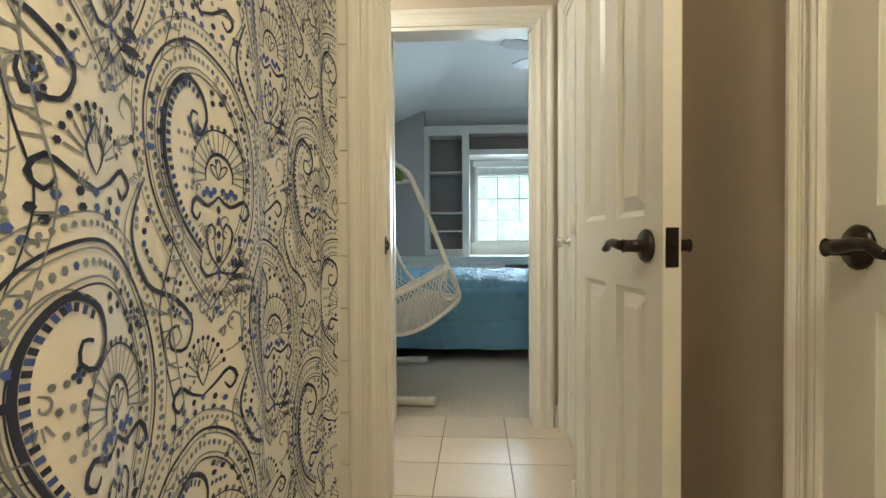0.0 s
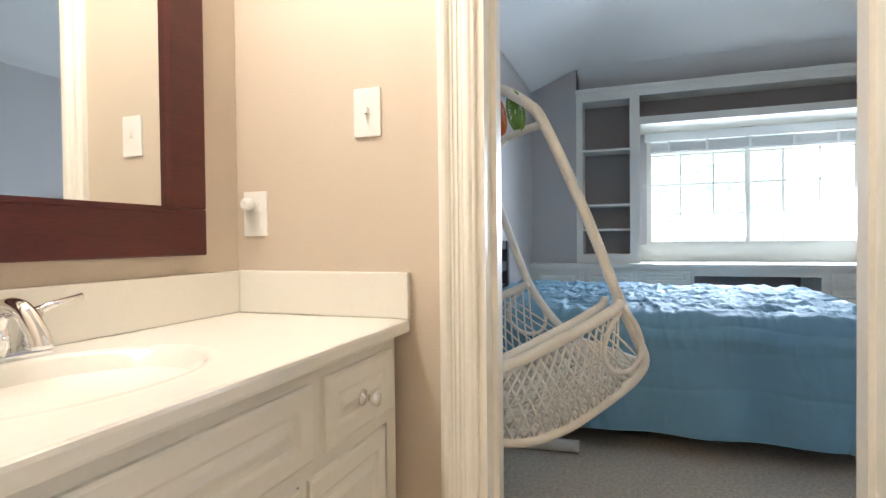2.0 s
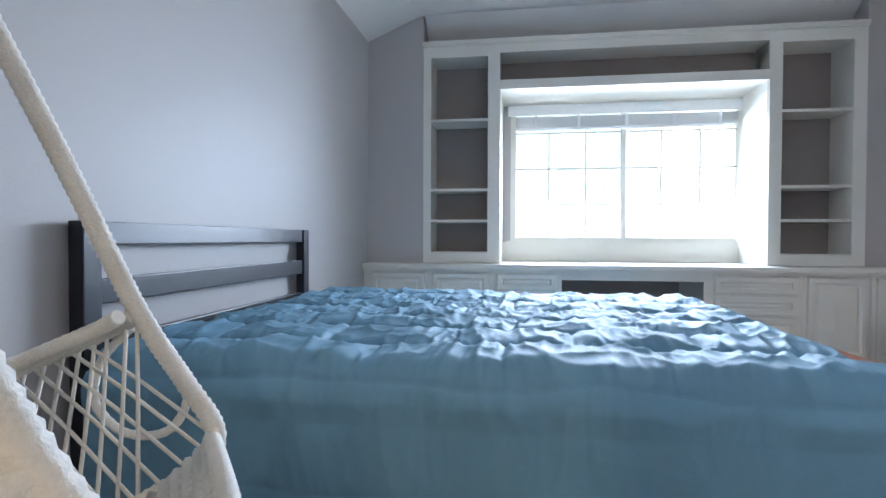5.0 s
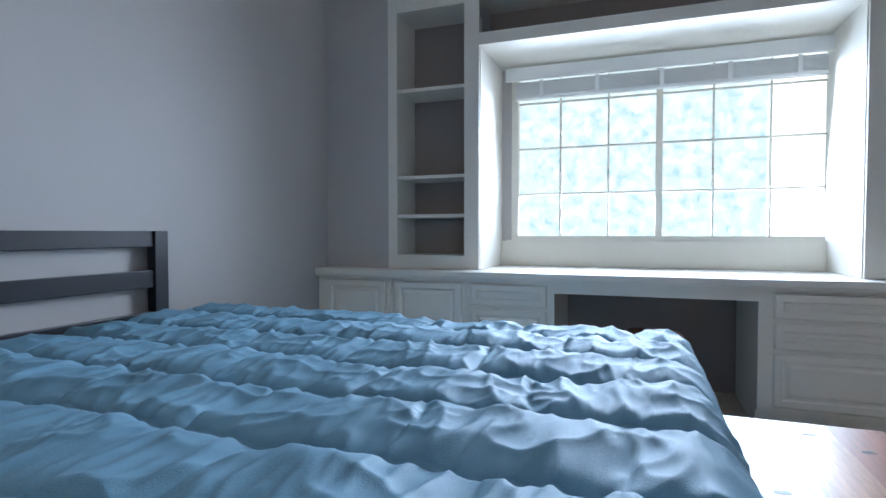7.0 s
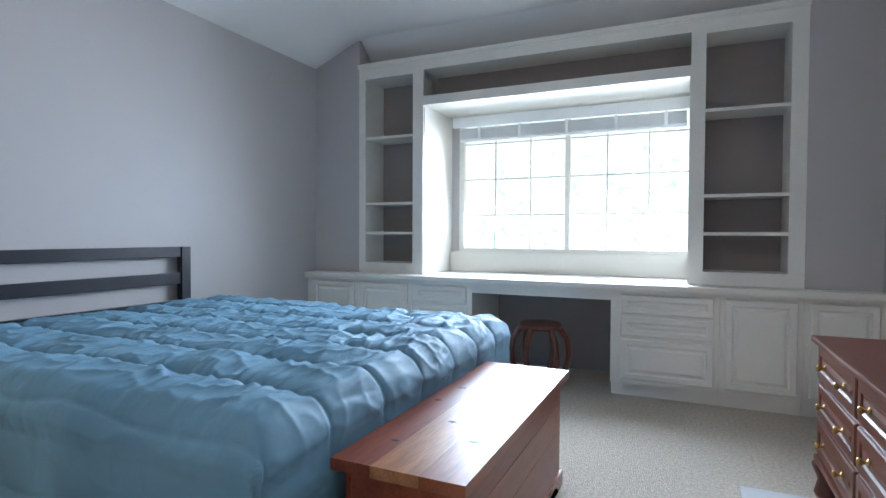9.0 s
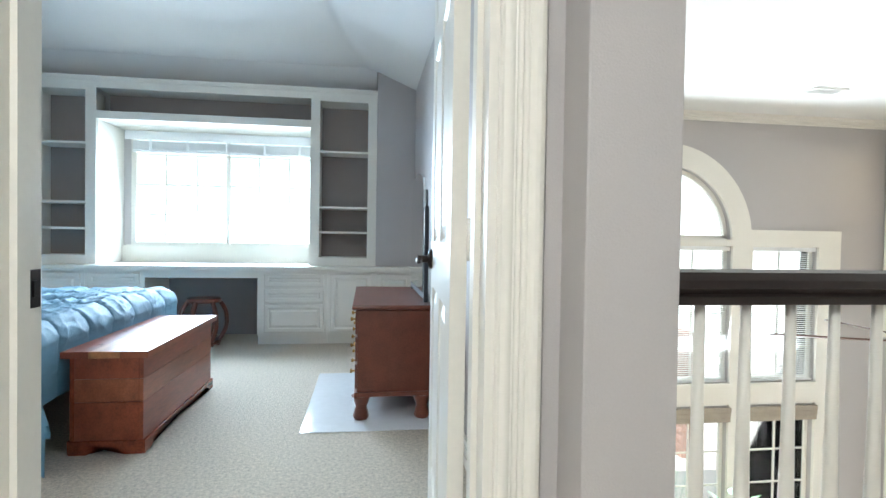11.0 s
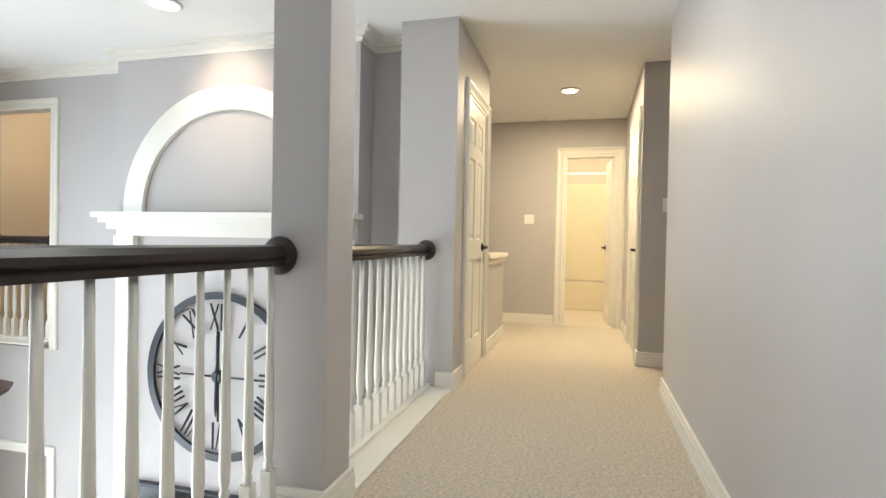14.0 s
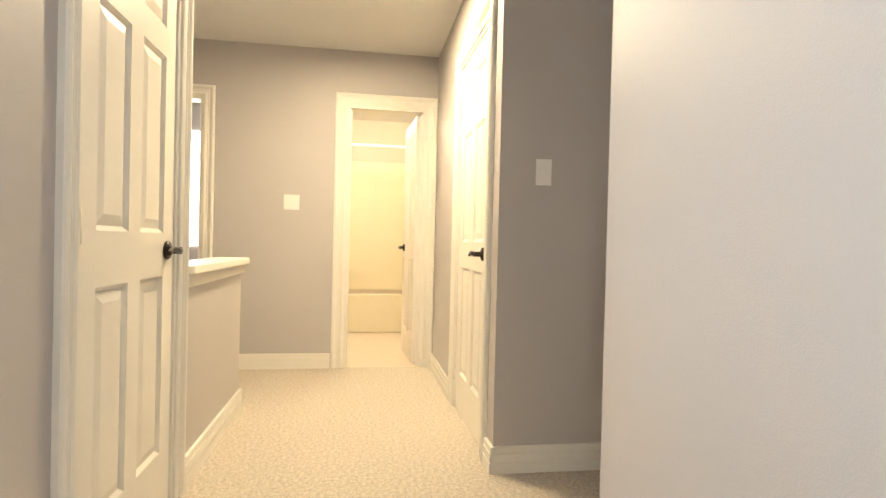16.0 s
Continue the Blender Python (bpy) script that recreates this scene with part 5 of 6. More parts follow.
dres = thing("dresser", (0, 0, 0), "low walnut dresser on carved bracket feet", "dresser")
bm = bmesh.new()
box(bm, 2.715, 3.12, 5.10, 6.22, 0.15, 0.615, 0.004)
part("body", bm, M_DRESS, dres)
bm = bmesh.new()
box(bm, 2.685, 3.135, 5.075, 6.25, 0.617, 0.642, 0.008)
part("top", bm, M_DRESS, dres)
solid("base_moulding", [(2.70, 3.13, 5.085, 6.235, 0.135, 0.16)], M_DRESS, dres, bevel=0.006)
for i, z in enumerate((0.175, 0.325, 0.475)):
    for y in (5.12, 5.67):
        dw = raised("drawer", dres, 0, "y", 2.715, -1, y, y + 0.53, z, z + 0.135, M_DRESS, 0.012)
        for ky in (y + 0.13, y + 0.40):
            knob(dw, pose(2.703, ky, z + 0.068, 0, -90, 0), M_BRASS, "dark brass drawer pull", 0.5)
for x, y in ((2.69, 5.08), (3.03, 5.08), (2.69, 6.14), (3.03, 6.14)):
    bm = bmesh.new()
    lathe(bm, [(0.035, 0.0), (0.045, 0.02), (0.038, 0.05), (0.032, 0.075), (0.05, 0.12), (0.055, 0.137)], pose(x + 0.05, y + 0.05, 0, 0, 0, 45), 8)
    part("foot", bm, M_DRESS, dres)
under(dres, Vector((2.9, 5.65, 0)))
dm = thing("dresser_mirror", (0, 0, 0), "arched frameless dresser mirror on a dark post", "mirror")
bm = bmesh.new()
pr = [(5.25, 0.70), (6.05, 0.70), (6.05, 1.30), (5.98, 1.38), (5.82, 1.42), (5.65, 1.44), (5.48, 1.42), (5.32, 1.38), (5.25, 1.30)]
a = [bm.verts.new((3.085, y, z)) for y, z in pr]
b = [bm.verts.new((3.100, y, z)) for y, z in pr]
bm.faces.new(a), bm.faces.new(b[::-1])
for k in range(len(pr)):
    bm.faces.new((a[k], a[(k + 1) % len(pr)], b[(k + 1) % len(pr)], b[k]))
part("mirror_pane", bm, M_MIRROR, dm)
solid("back_board", [(3.1005, 3.112, 5.26, 6.04, 0.71, 1.30)], M_BLACKW, dm)
for y in (5.21, 6.07):
    solid("post", [(3.09, 3.115, y, y + 0.03, 0.643, 1.20)], M_BLACKW, dm)
solid("cross_bar", [(3.09, 3.113, 5.24, 6.07, 0.66, 0.695)], M_BLACKW, dm)
under(dm, Vector((3.1, 5.65, 0.643)))
bm = bmesh.new()
box(bm, 2.43, 2.68, 4.93, 6.15, 0.002, 0.006)
box(bm, 2.68, 3.17, 4.93, 6.15, 0.002, 0.005)
tagged(finish("floor_mat", bm, M_MAT), "thin clear plastic mat under the dresser", "floor mat")

stool = thing("barrel_stool", (0, 0, 0), "dark wooden barrel stool in the knee space", "stool")
SX, SY = 1.29, 7.30
for z0, z1, r in ((0.40, 0.44, 0.15), (0.02, 0.055, 0.15)):
    bm = bmesh.new()
    lathe(bm, [(r * 0.95, z0), (r, z0 + 0.01), (r, z1 - 0.01), (r * 0.92, z1)], pose(SX, SY, 0), 24)
    part("seat" if z0 > 0.2 else "base_ring", bm, M_DRESS, stool)
for k in range(6):
    a = math.pi * 2 * k / 6 + 0.3
    bm = bmesh.new()
    tube(bm, smooth_path([(SX + r * math.cos(a), SY + r * math.sin(a), z) for r, z in ((0.13, 0.045), (0.185, 0.15), (0.195, 0.24), (0.18, 0.33), (0.13, 0.41))], 0.03), 0.02, 8)
    part("stave", bm, M_DRESS, stool)
    bm = bmesh.new()
    lathe(bm, [(0.018, 0), (0.02, 0.02)], pose(SX + 0.12 * math.cos(a), SY + 0.12 * math.sin(a), 0), 8)
    part("foot", bm, M_DRESS, stool)
under(stool, Vector((SX, SY, 0)))

# bedroom fan
def ceiling_fan(name, at, z_ceil, z_motor, blades, turn, radius, label, shades, big=1.0):
    fan = thing(name, (0, 0, 0), label, "ceiling fan")
    x, y = at
    bm = bmesh.new()
    lathe(bm, [(0.03, -0.08), (0.06, -0.05), (0.075, -0.01), (0.075, 0)], pose(x, y, z_ceil), 20)
    part("canopy", bm, M_BRONZE, fan)
    bm = bmesh.new()
    tube(bm, [(x, y, z_ceil - 0.07), (x, y, z_motor + 0.08)], 0.012, 10)
    part("downrod", bm, M_BRONZE, fan)
    bm = bmesh.new()
    lathe(bm, [(r * big, h) for r, h in ((0.04, -0.10), (0.09, -0.085), (0.13, -0.05), (0.15, 0.0), (0.13, 0.04), (0.07, 0.07), (0.03, 0.09))], pose(x, y, z_motor), 24)
    part("motor", bm, M_BRONZE, fan)
    bm = bmesh.new()
    lathe(bm, [(r * big, -0.095 + (h + 0.095) * (2 * big - 1)) for r, h in ((0.05, -0.19), (0.055, -0.15), (0.09, -0.12), (0.10, -0.10), (0.06, -0.095))], pose(x, y, z_motor), 20)
    part("light_fitter", bm, M_BRASS, fan, "aged brass light fitter")
    for k in range(blades):
        m = pose(x, y, z_motor - 0.055, 0, 0, turn + 360 * k / blades) @ pose(0, 0, 0, 11, 0, 0)
        bm = bmesh.new()
        out = [(0.20, -0.05), (0.30, -0.062), (radius - 0.06, -0.075), (radius - 0.01, -0.05), (radius, 0), (radius - 0.01, 0.05), (radius - 0.06, 0.075), (0.30, 0.062), (0.20, 0.05)]
        a = [bm.verts.new(m @ Vector((p, q, 0))) for p, q in out]
        b = [bm.verts.new(m @ Vector((p, q, 0.008))) for p, q in out]
        bm.faces.new(a[::-1]), bm.faces.new(b)
        for i in range(len(out)):
            bm.faces.new((a[i], a[(i + 1) % len(out)], b[(i + 1) % len(out)], b[i]))
        bl_ = part("blade", bm, M_BLADE, fan)
        bm = bmesh.new()
        tube(bm, [m @ Vector((0.10, 0, 0.0)), m @ Vector((0.18, 0, -0.01)), m @ Vector((0.26, 0, -0.006))], [0.014, 0.02, 0.012], 8)
        part("blade_iron", bm, M_BRASS, bl_)
    if shades:
        for k in range(shades):
            a = 2 * math.pi * k / shades + 0.5
            px, py = x + 0.13 * big * math.cos(a), y + 0.13 * big * math.sin(a)
            bm = bmesh.new()
            tube(bm, [(x + 0.04 * math.cos(a), y + 0.04 * math.sin(a), z_motor - 0.16 * big), (px, py, z_motor - 0.15 * big), (px, py, z_motor - 0.02 - 0.18 * big)], 0.012, 8)
            part("lamp_arm", bm, M_BRASS, fan)
            bm = bmesh.new()
            lathe(bm, [(0.025, 0), (0.045, -0.02), (0.058, -0.06), (0.064, -0.13), (0.068, -0.17), (0.05, -0.172)], pose(px, py, z_motor - 0.18 * big), 14)
            part("glass_shade", bm, M_LAMP, fan, "lit frosted glass shade")
    else:
        bm = bmesh.new()
        lathe(bm, [(0.09, 0), (0.10, -0.03), (0.085, -0.075), (0.05, -0.105), (0.01, -0.115)], pose(x, y, z_motor - 0.19), 20)
        part("glass_bowl", bm, M_LAMPB, fan, "lit frosted glass bowl")
    return under(fan, Vector((x, y, z_ceil)))


ceiling_fan("ceiling_fan", (1.2, 5.2), 2.846, 2.68, 5, 60, 0.60, "dark bedroom ceiling fan with a lit glass bowl", 0)

# ---- hanging chair ----
FC = Vector((0.09, 3.745, 0.024))
FX, FS = Vector((0.83, 0.55, 0)).normalized(), Vector((0.55, -0.83, 0)).normalized()


def ch(f, s, z):
    return FC + FX * f + FS * s + Vector((0, 0, z))


chair = thing("hanging_chair", (0, 0, 0), "white wicker hanging chair with colourful woven rosettes", "hanging chair")
SIDE = {}
for s in (1, -1):
    pts = [(-0.29, 0.02 * s, 1.43), (-0.26, 0.10 * s, 1.395), (-0.225, 0.19 * s, 1.335), (-0.195, 0.235 * s, 1.27), (-0.09, 0.27 * s, 1.02), (0.01, 0.275 * s, 0.78), (0.08, 0.255 * s, 0.66), (0.125, 0.225 * s, 0.585), (0.10, 0.22 * s, 0.535), (0.0, 0.23 * s, 0.475), (-0.15, 0.235 * s, 0.405), (-0.30, 0.235 * s, 0.385), (-0.45, 0.22 * s, 0.44), (-0.56, 0.20 * s, 0.60)]
    if s < 0:
        pts = [(f, w * (1.0 if z > 1.42 else 1.38), z) for f, w, z in pts]
    SIDE[s] = pts
    bm = bmesh.new()
    tube(bm, smooth_path([ch(*p) for p in pts], 0.006), 0.0155, 10, ripple=0.07)
    part("side_frame", bm, M_WICK, chair, "wicker-wrapped bent frame tube")
    arm = [(0.01, 0.275 * s, 0.77), (-0.03, 0.30 * s, 0.745), (-0.18, 0.31 * s, 0.68), (-0.36, 0.29 * s, 0.61), (-0.56, 0.20 * s, 0.60)]
    if s < 0:
        arm = [(f, w * 1.38, z) for f, w, z in arm]
    bm = bmesh.new()
    tube(bm, smooth_path([ch(*p) for p in arm], 0.007), 0.016, 10, ripple=0.05)
    part("arm_rail", bm, M_WICK, chair, "thick wrapped arm rail")
    bm = bmesh.new()
    tube(bm, smooth_path([ch(p[0] - 0.02, p[1] * 0.86, p[2] + 0.004) for p in arm], 0.007), 0.012, 10, ripple=0.05)
    part("inner_rail", bm, M_WICK, chair)
    wide = 1.0 if s > 0 else 1.38
    bm = bmesh.new()
    tube(bm, smooth_path([ch(f, w * s * wide, z) for f, w, z in ((0.01, 0.285, 0.765), (0.06, 0.285, 0.70), (0.085, 0.275, 0.63), (0.055, 0.27, 0.575), (-0.01, 0.285, 0.575), (-0.055, 0.305, 0.625), (-0.045, 0.312, 0.69), (0.0, 0.297, 0.745))], 0.007), 0.0075, 8, ripple=0.05)
    part("scroll", bm, M_WICK, chair, "looped wicker scroll below the arm")
    up = [Vector(ch(*p)) for p in smooth_path(arm, 0.02)]
    lo = [Vector(ch(*p)) for p in smooth_path([(0.12, 0.225 * s, 0.58), (0.0, 0.23 * s, 0.475), (-0.15, 0.235 * s, 0.405), (-0.30, 0.235 * s, 0.385), (-0.45, 0.22 * s, 0.44), (-0.56, 0.20 * s, 0.60)], 0.02)]
    if s < 0:
        lo = [p + FS * s * 0.085 for p in lo]

    def at(path, t):
        k = min(max(t, 0), 1) * (len(path) - 1)
        i = min(int(k), len(path) - 2)
        return path[i].lerp(path[i + 1], k - i)
    bm = bmesh.new()
    for k in range(26):
        t = k / 25
        for sh in (0.16, -0.16):
            if 0 <= t + sh <= 1:
                a, b = at(up, t), at(lo, t + sh)
                mid = a.lerp(b, 0.5) + FS * s * 0.012
                tube(bm, [a, mid, b], 0.0034, 5)
    part("netting", bm, M_WICK, chair, "open diamond-woven wicker side")
# woven seat and lower back
bm = bmesh.new()
seat_prof = smooth_path([(0.12, 0, 0.575), (0.0, 0, 0.475), (-0.15, 0, 0.405), (-0.30, 0, 0.39), (-0.45, 0, 0.45), (-0.56, 0, 0.62)], 0.018)
for p in seat_prof:
    tube(bm, [ch(p[0], -0.305, p[2]), ch(p[0], 0, p[2] - 0.012), ch(p[0], 0.225, p[2])], 0.0085, 6)
for sx in range(-14, 11):
    tube(bm, [ch(p[0], sx * 0.0215, p[2] - 0.002) for p in seat_prof[::2]], 0.0045, 4)
part("seat", bm, M_WICK, chair, "tightly woven wicker seat")
# cross pieces
for nm, pts, r in (("front_bar", [(0.12, -0.31, 0.575), (0.135, 0, 0.57), (0.12, 0.23, 0.575)], 0.014), ("upper_bar", [(-0.20, -0.32, 1.27), (-0.22, 0, 1.275), (-0.20, 0.235, 1.27)], 0.012), ("back_bar", [(-0.56, -0.276, 0.60), (-0.63, 0, 0.62), (-0.56, 0.20, 0.60)], 0.014)):
    bm = bmesh.new()
    tube(bm, smooth_path([ch(*p) for p in pts], 0.008), r, 8, ripple=0.05)
    part(nm, bm, M_WICK, chair)
bm = bmesh.new()
tube(bm, smooth_path([ch(-0.56, -0.2, 0.60), ch(-0.52, -0.25, 0.9), ch(-0.42, -0.24, 1.15), ch(-0.30, -0.2, 1.22), ch(-0.28, 0, 1.24), ch(-0.30, 0.2, 1.22), ch(-0.42, 0.24, 1.15), ch(-0.52, 0.25, 0.9), ch(-0.56, 0.2, 0.60)], 0.01), 0.008, 8)
part("back_hoop", bm, M_WICK, chair)
ROS = {}
for nm, c in (("red", (0.55, 0.075, 0.035)), ("green", (0.17, 0.33, 0.05)), ("navy", (0.02, 0.035, 0.10)), ("orange", (0.62, 0.17, 0.04)), ("teal", (0.10, 0.34, 0.40)), ("yellow", (0.62, 0.42, 0.08)), ("olive", (0.22, 0.30, 0.10)), ("white", (0.6, 0.6, 0.62))):
    ROS[nm] = mat("cord_" + nm, c, 0.6, vary=0.15, scale=30, bump=0.1)


def rosette(c, n, r, colour):
    """A woven disc of cords round an open hub, facing n."""
    n = n.normalized()
    a = n.cross(Vector((0, 0, 1))).normalized()
    b = n.cross(a)
    bm = bmesh.new()
    for k in range(34):
        t = 2 * math.pi * k / 34 + random.uniform(-0.03, 0.03)
        tube(bm, [c + (a * math.cos(t) + b * math.sin(t)) * r * 0.2, c + (a * math.cos(t + 0.04) + b * math.sin(t + 0.04)) * r * 0.97], 0.0026, 4)
    for q in (0.2, 0.98):
        tube(bm, [c + (a * math.cos(t) + b * math.sin(t)) * r * q for t in (2 * math.pi * k / 24 for k in range(24))], 0.0035, 5, True)
    return part("rosette", bm, ROS[colour], chair, colour + " woven cord rosette")


ring = [("green", 1, 0.12, 1.335), ("red", -1, 0.17, 1.335), ("orange", 1, -0.03, 1.355)]
for colour, s, w, z in ring:
    rosette(ch(-0.235, w * s, z - 0.005), FX + Vector((0, 0, 0.25)), 0.062, colour)
cols = ["green", "navy", "yellow", "teal", "olive", "white", "navy", "orange", "green", "teal", "red", "olive"]
i = 0
for s in (-1, 1):
    for f, w, z in ((-0.36, 0.20, 1.29), (-0.43, 0.275, 1.20), (-0.50, 0.285, 1.07), (-0.545, 0.29, 0.94), (-0.565, 0.285, 0.81), (-0.58, 0.265, 0.69)):
        rosette(ch(f, w * s * 0.9, z), FX + FS * s * -0.5, 0.070, cols[i % 12])
        i += 1
for f, w, z, c in ((-0.62, 0.12, 0.74, "orange"), (-0.62, -0.12, 0.74, "green"), (-0.63, 0.0, 0.72, "navy"), (-0.60, 0.10, 0.86, "olive"), (-0.60, -0.10, 0.86, "yellow")):
    rosette(ch(f, w, z), FX, 0.06, c)
# chain and stand
bm = bmesh.new()
apex = ch(-0.29, 0, 1.43)
z = apex.z
k = 0
while z < 2.10:
    c = Vector((apex.x, apex.y, z + 0.018))
    ax = Vector((1, 0, 0)) if k % 2 else Vector((0, 1, 0))
    tube(bm, [c + ax * 0.009 * math.cos(t) + Vector((0, 0, 0.022 * math.sin(t))) for t in (2 * math.pi * j / 12 for j in range(12))], 0.0028, 5, True)
    z += 0.035
    k += 1
part("chain", bm, M_BRASS, chair, "metal hanging chain")
under(chair, Vector((apex.x, apex.y, 0.38)))
stand = thing("chair_stand", (0, 0, 0), "white tubular floor stand of the hanging chair", "chair stand")
for pts in ([(0.19, 3.36, 0.03), (-0.55, 3.40, 0.03)], [(0.05, 4.41, 0.03), (-0.55, 4.36, 0.03)], [(-0.55, 3.38, 0.035), (-0.58, 3.9, 0.035), (-0.55, 4.38, 0.035)], [(-0.52, 3.9, 0.03), (-0.40, 4.15, 0.03), (-0.35, 4.39, 0.03)]):
    bm = bmesh.new()
    tube(bm, smooth_path(pts, 0.05), 0.028, 12)
    part("base_tube", bm, M_WICK, stand)
bm = bmesh.new()
tube(bm, smooth_path([(-0.56, 3.45, 0.04), (-0.64, 3.45, 0.8), (-0.62, 3.47, 1.7), (-0.52, 3.52, 2.08), (apex.x - 0.08, apex.y, 2.16), (apex.x, apex.y, 2.14), (apex.x, apex.y, 2.09)], 0.03), 0.024, 12)
part("pole", bm, M_WICK, stand)
under(stand, Vector((-0.55, 3.9, 0)))

# ---- landing balustrade ----
def post(x0, x1, label):
    p = thing("balustrade_post", (0, 0, 0), label, "post", "landing posts")
    bm = bmesh.new()
    box(bm, x0, x1, 2.96, 3.18, -0.002, CZ, 0.004)
    part("shaft", bm, M_WALL, p)
    bm = bmesh.new()
    for z0, z1, d in ((0.0, 0.045, 0.018), (0.045, 0.052, 0.013), (0.052, 0.085, 0.017), (0.085, 0.091, 0.011), (0.091, 0.115, 0.014)):
        box(bm, x0 - d, x1 + d, 2.96 - d, 3.18 + d, z0, z1)
    part("plinth", bm, M_TRIM, p, "cream grooved plinth")
    return under(p, Vector(((x0 + x1) / 2, 3.13, 0)))


post(3.115, 3.285, "square grey post beside the bedroom door")
post(4.86, 5.07, "square grey full-height post in the balustrade")
post(6.68, 6.885, "square grey full-height post in the balustrade")


def baluster_mesh():
    bm = bmesh.new()
    box(bm, -0.019, 0.019, -0.019, 0.019, 0.03, 0.19)
    lathe(bm, [(0.019, 0.19), (0.012, 0.198), (0.017, 0.21), (0.010, 0.222), (0.016, 0.25), (0.0185, 0.30), (0.0165, 0.42), (0.013, 0.62), (0.0105, 0.885)], Matrix(), 10)
    me = bpy.data.meshes.new("baluster")
    bm.to_mesh(me)
    bm.free()
    me.materials.append(M_TRIM)
    return me


BAL = baluster_mesh()


def balustrade(name, p0, p1, count, label, top=0.925):
    """A run of rail and balusters from p0 to p1."""
    b = thing(name, (0, 0, 0), label, "balustrade", "landing balustrades")
    p0, p1 = Vector(p0), Vector(p1)
    d = (p1 - p0).normalized()
    rot = Matrix(((d.x, -d.y, 0), (d.y, d.x, 0), (0, 0, 1))).to_4x4()
    L = (p1 - p0).length
    m = Matrix.Translation(p0) @ rot
    bm = bmesh.new()
    prof = [(-0.030, -0.038), (-0.032, -0.022), (-0.024, -0.016), (-0.033, -0.004), (-0.033, 0.012), (-0.024, 0.028), (0, 0.034), (0.024, 0.028), (0.033, 0.012), (0.033, -0.004), (0.024, -0.016), (0.032, -0.022), (0.030, -0.038)]
    rs = [[bm.verts.new(m @ Vector((x, y, top + z))) for y, z in prof] for x in (0.004, L - 0.004)]
    n = len(prof)
    for k in range(n):
        bm.faces.new((rs[0][k], rs[0][(k + 1) % n], rs[1][(k + 1) % n], rs[1][k]))
    part("handrail", bm, M_RAIL, b, "dark stained handrail")
    for x, s in ((0.001, 1), (L - 0.001, -1)):
        bm = bmesh.new()
        lathe(bm, [(0.066, 0), (0.068, 0.008), (0.060, 0.018), (0.044, 0.024), (0.040, 0.03)], m @ Matrix.Translation((x, 0, top - 0.004)) @ pose(0, 0, 0, 0, 90 * s, 0), 28)
        part("rosette_plate", bm, M_RAIL, b, "round dark rail rosette")
    bm = bmesh.new()
    for (u0, u1, v0, v1, z0, z1) in ((0.0, L, -0.05, 0.05, 0.0, 0.03), (0.0, L, -0.19, -0.05, 0.0, 0.014)):
        vs = box(bm, u0, u1, v0, v1, z0, z1)
        for v in vs:
            v.co = m @ v.co
    part("shoe_rail", bm, M_TRIM, b, "cream painted base rail")
    for k in range(count):
        o = bpy.data.objects.new("baluster", BAL)
        scene.collection.objects.link(o)
        o.parent = b
        o.matrix_local = m @ Matrix.Translation((L * (k + 0.5) / count, 0, p0.z))
    return under(b, (p0 + p1) / 2)


balustrade("balustrade", (3.285, 3.14, 0), (4.86, 3.14, 0), 15, "dark handrail on white turned balusters above the great room")
balustrade("balustrade", (5.07, 3.14, 0), (6.68, 3.14, 0), 14, "dark handrail on white turned balusters between two posts")
balustrade("balustrade", (6.885, 3.14, 0), (8.45, 3.14, 0), 14, "dark handrail on white turned balusters beside the closet")
fr = balustrade("balcony_balustrade", (8.80, 7.48, 0), (8.80, 6.76, 0), 7, "dark handrail on cream balusters in the far opening")

# ---- great room ----
ceiling_fan("ceiling_fan", (5.90, 4.63), CZ, 0.53, 5, 11, 0.85, "bronze ceiling fan on a long rod with four lit shades", 4, 1.35)
for k, (x, y) in enumerate(((4.97, 6.55), (6.97, 6.60))):
    v = thing("ceiling_vent", (0, 0, 0), "white slotted ceiling air vent", "air vent", "ceiling vents")
    solid("frame", [(x - 0.17, x + 0.17, y - 0.09, y - 0.065, CZ - 0.014, CZ), (x - 0.17, x + 0.17, y + 0.065, y + 0.09, CZ - 0.014, CZ), (x - 0.17, x - 0.145, y - 0.065, y + 0.065, CZ - 0.014, CZ), (x + 0.145, x + 0.17, y - 0.065, y + 0.065, CZ - 0.014, CZ)], M_PLATE, v)
    solid("backing", [(x - 0.145, x + 0.145, y - 0.065, y + 0.065, CZ - 0.003, CZ)], M_PATIO, v)
    for j in range(6):
        yy = y - 0.055 + j * 0.021
        solid("slat", [(x - 0.145, x + 0.145, yy, yy + 0.009, CZ - 0.012, CZ - 0.004)], M_PLATE, v)
    under(v, Vector((x, y, CZ - 0.014)))


def downlight(x, y, label, material, r=0.075):
    d = thing("downlight", (0, 0, 0), label, "ceiling light")
    bm = bmesh.new()
    lathe(bm, [(r + 0.02, -0.001), (r + 0.022, -0.012), (r, -0.018), (r - 0.004, -0.001)], pose(x, y, CZ), 24)
    part("trim_ring", bm, M_PLATE, d)
    bm = bmesh.new()
    lathe(bm, [(r - 0.004, -0.004), (r * 0.7, -0.022), (r * 0.3, -0.028)], pose(x, y, CZ), 24)
    part("lamp", bm, material, d, "lit lamp face")
    return under(d, Vector((x, y, CZ - 0.02)))


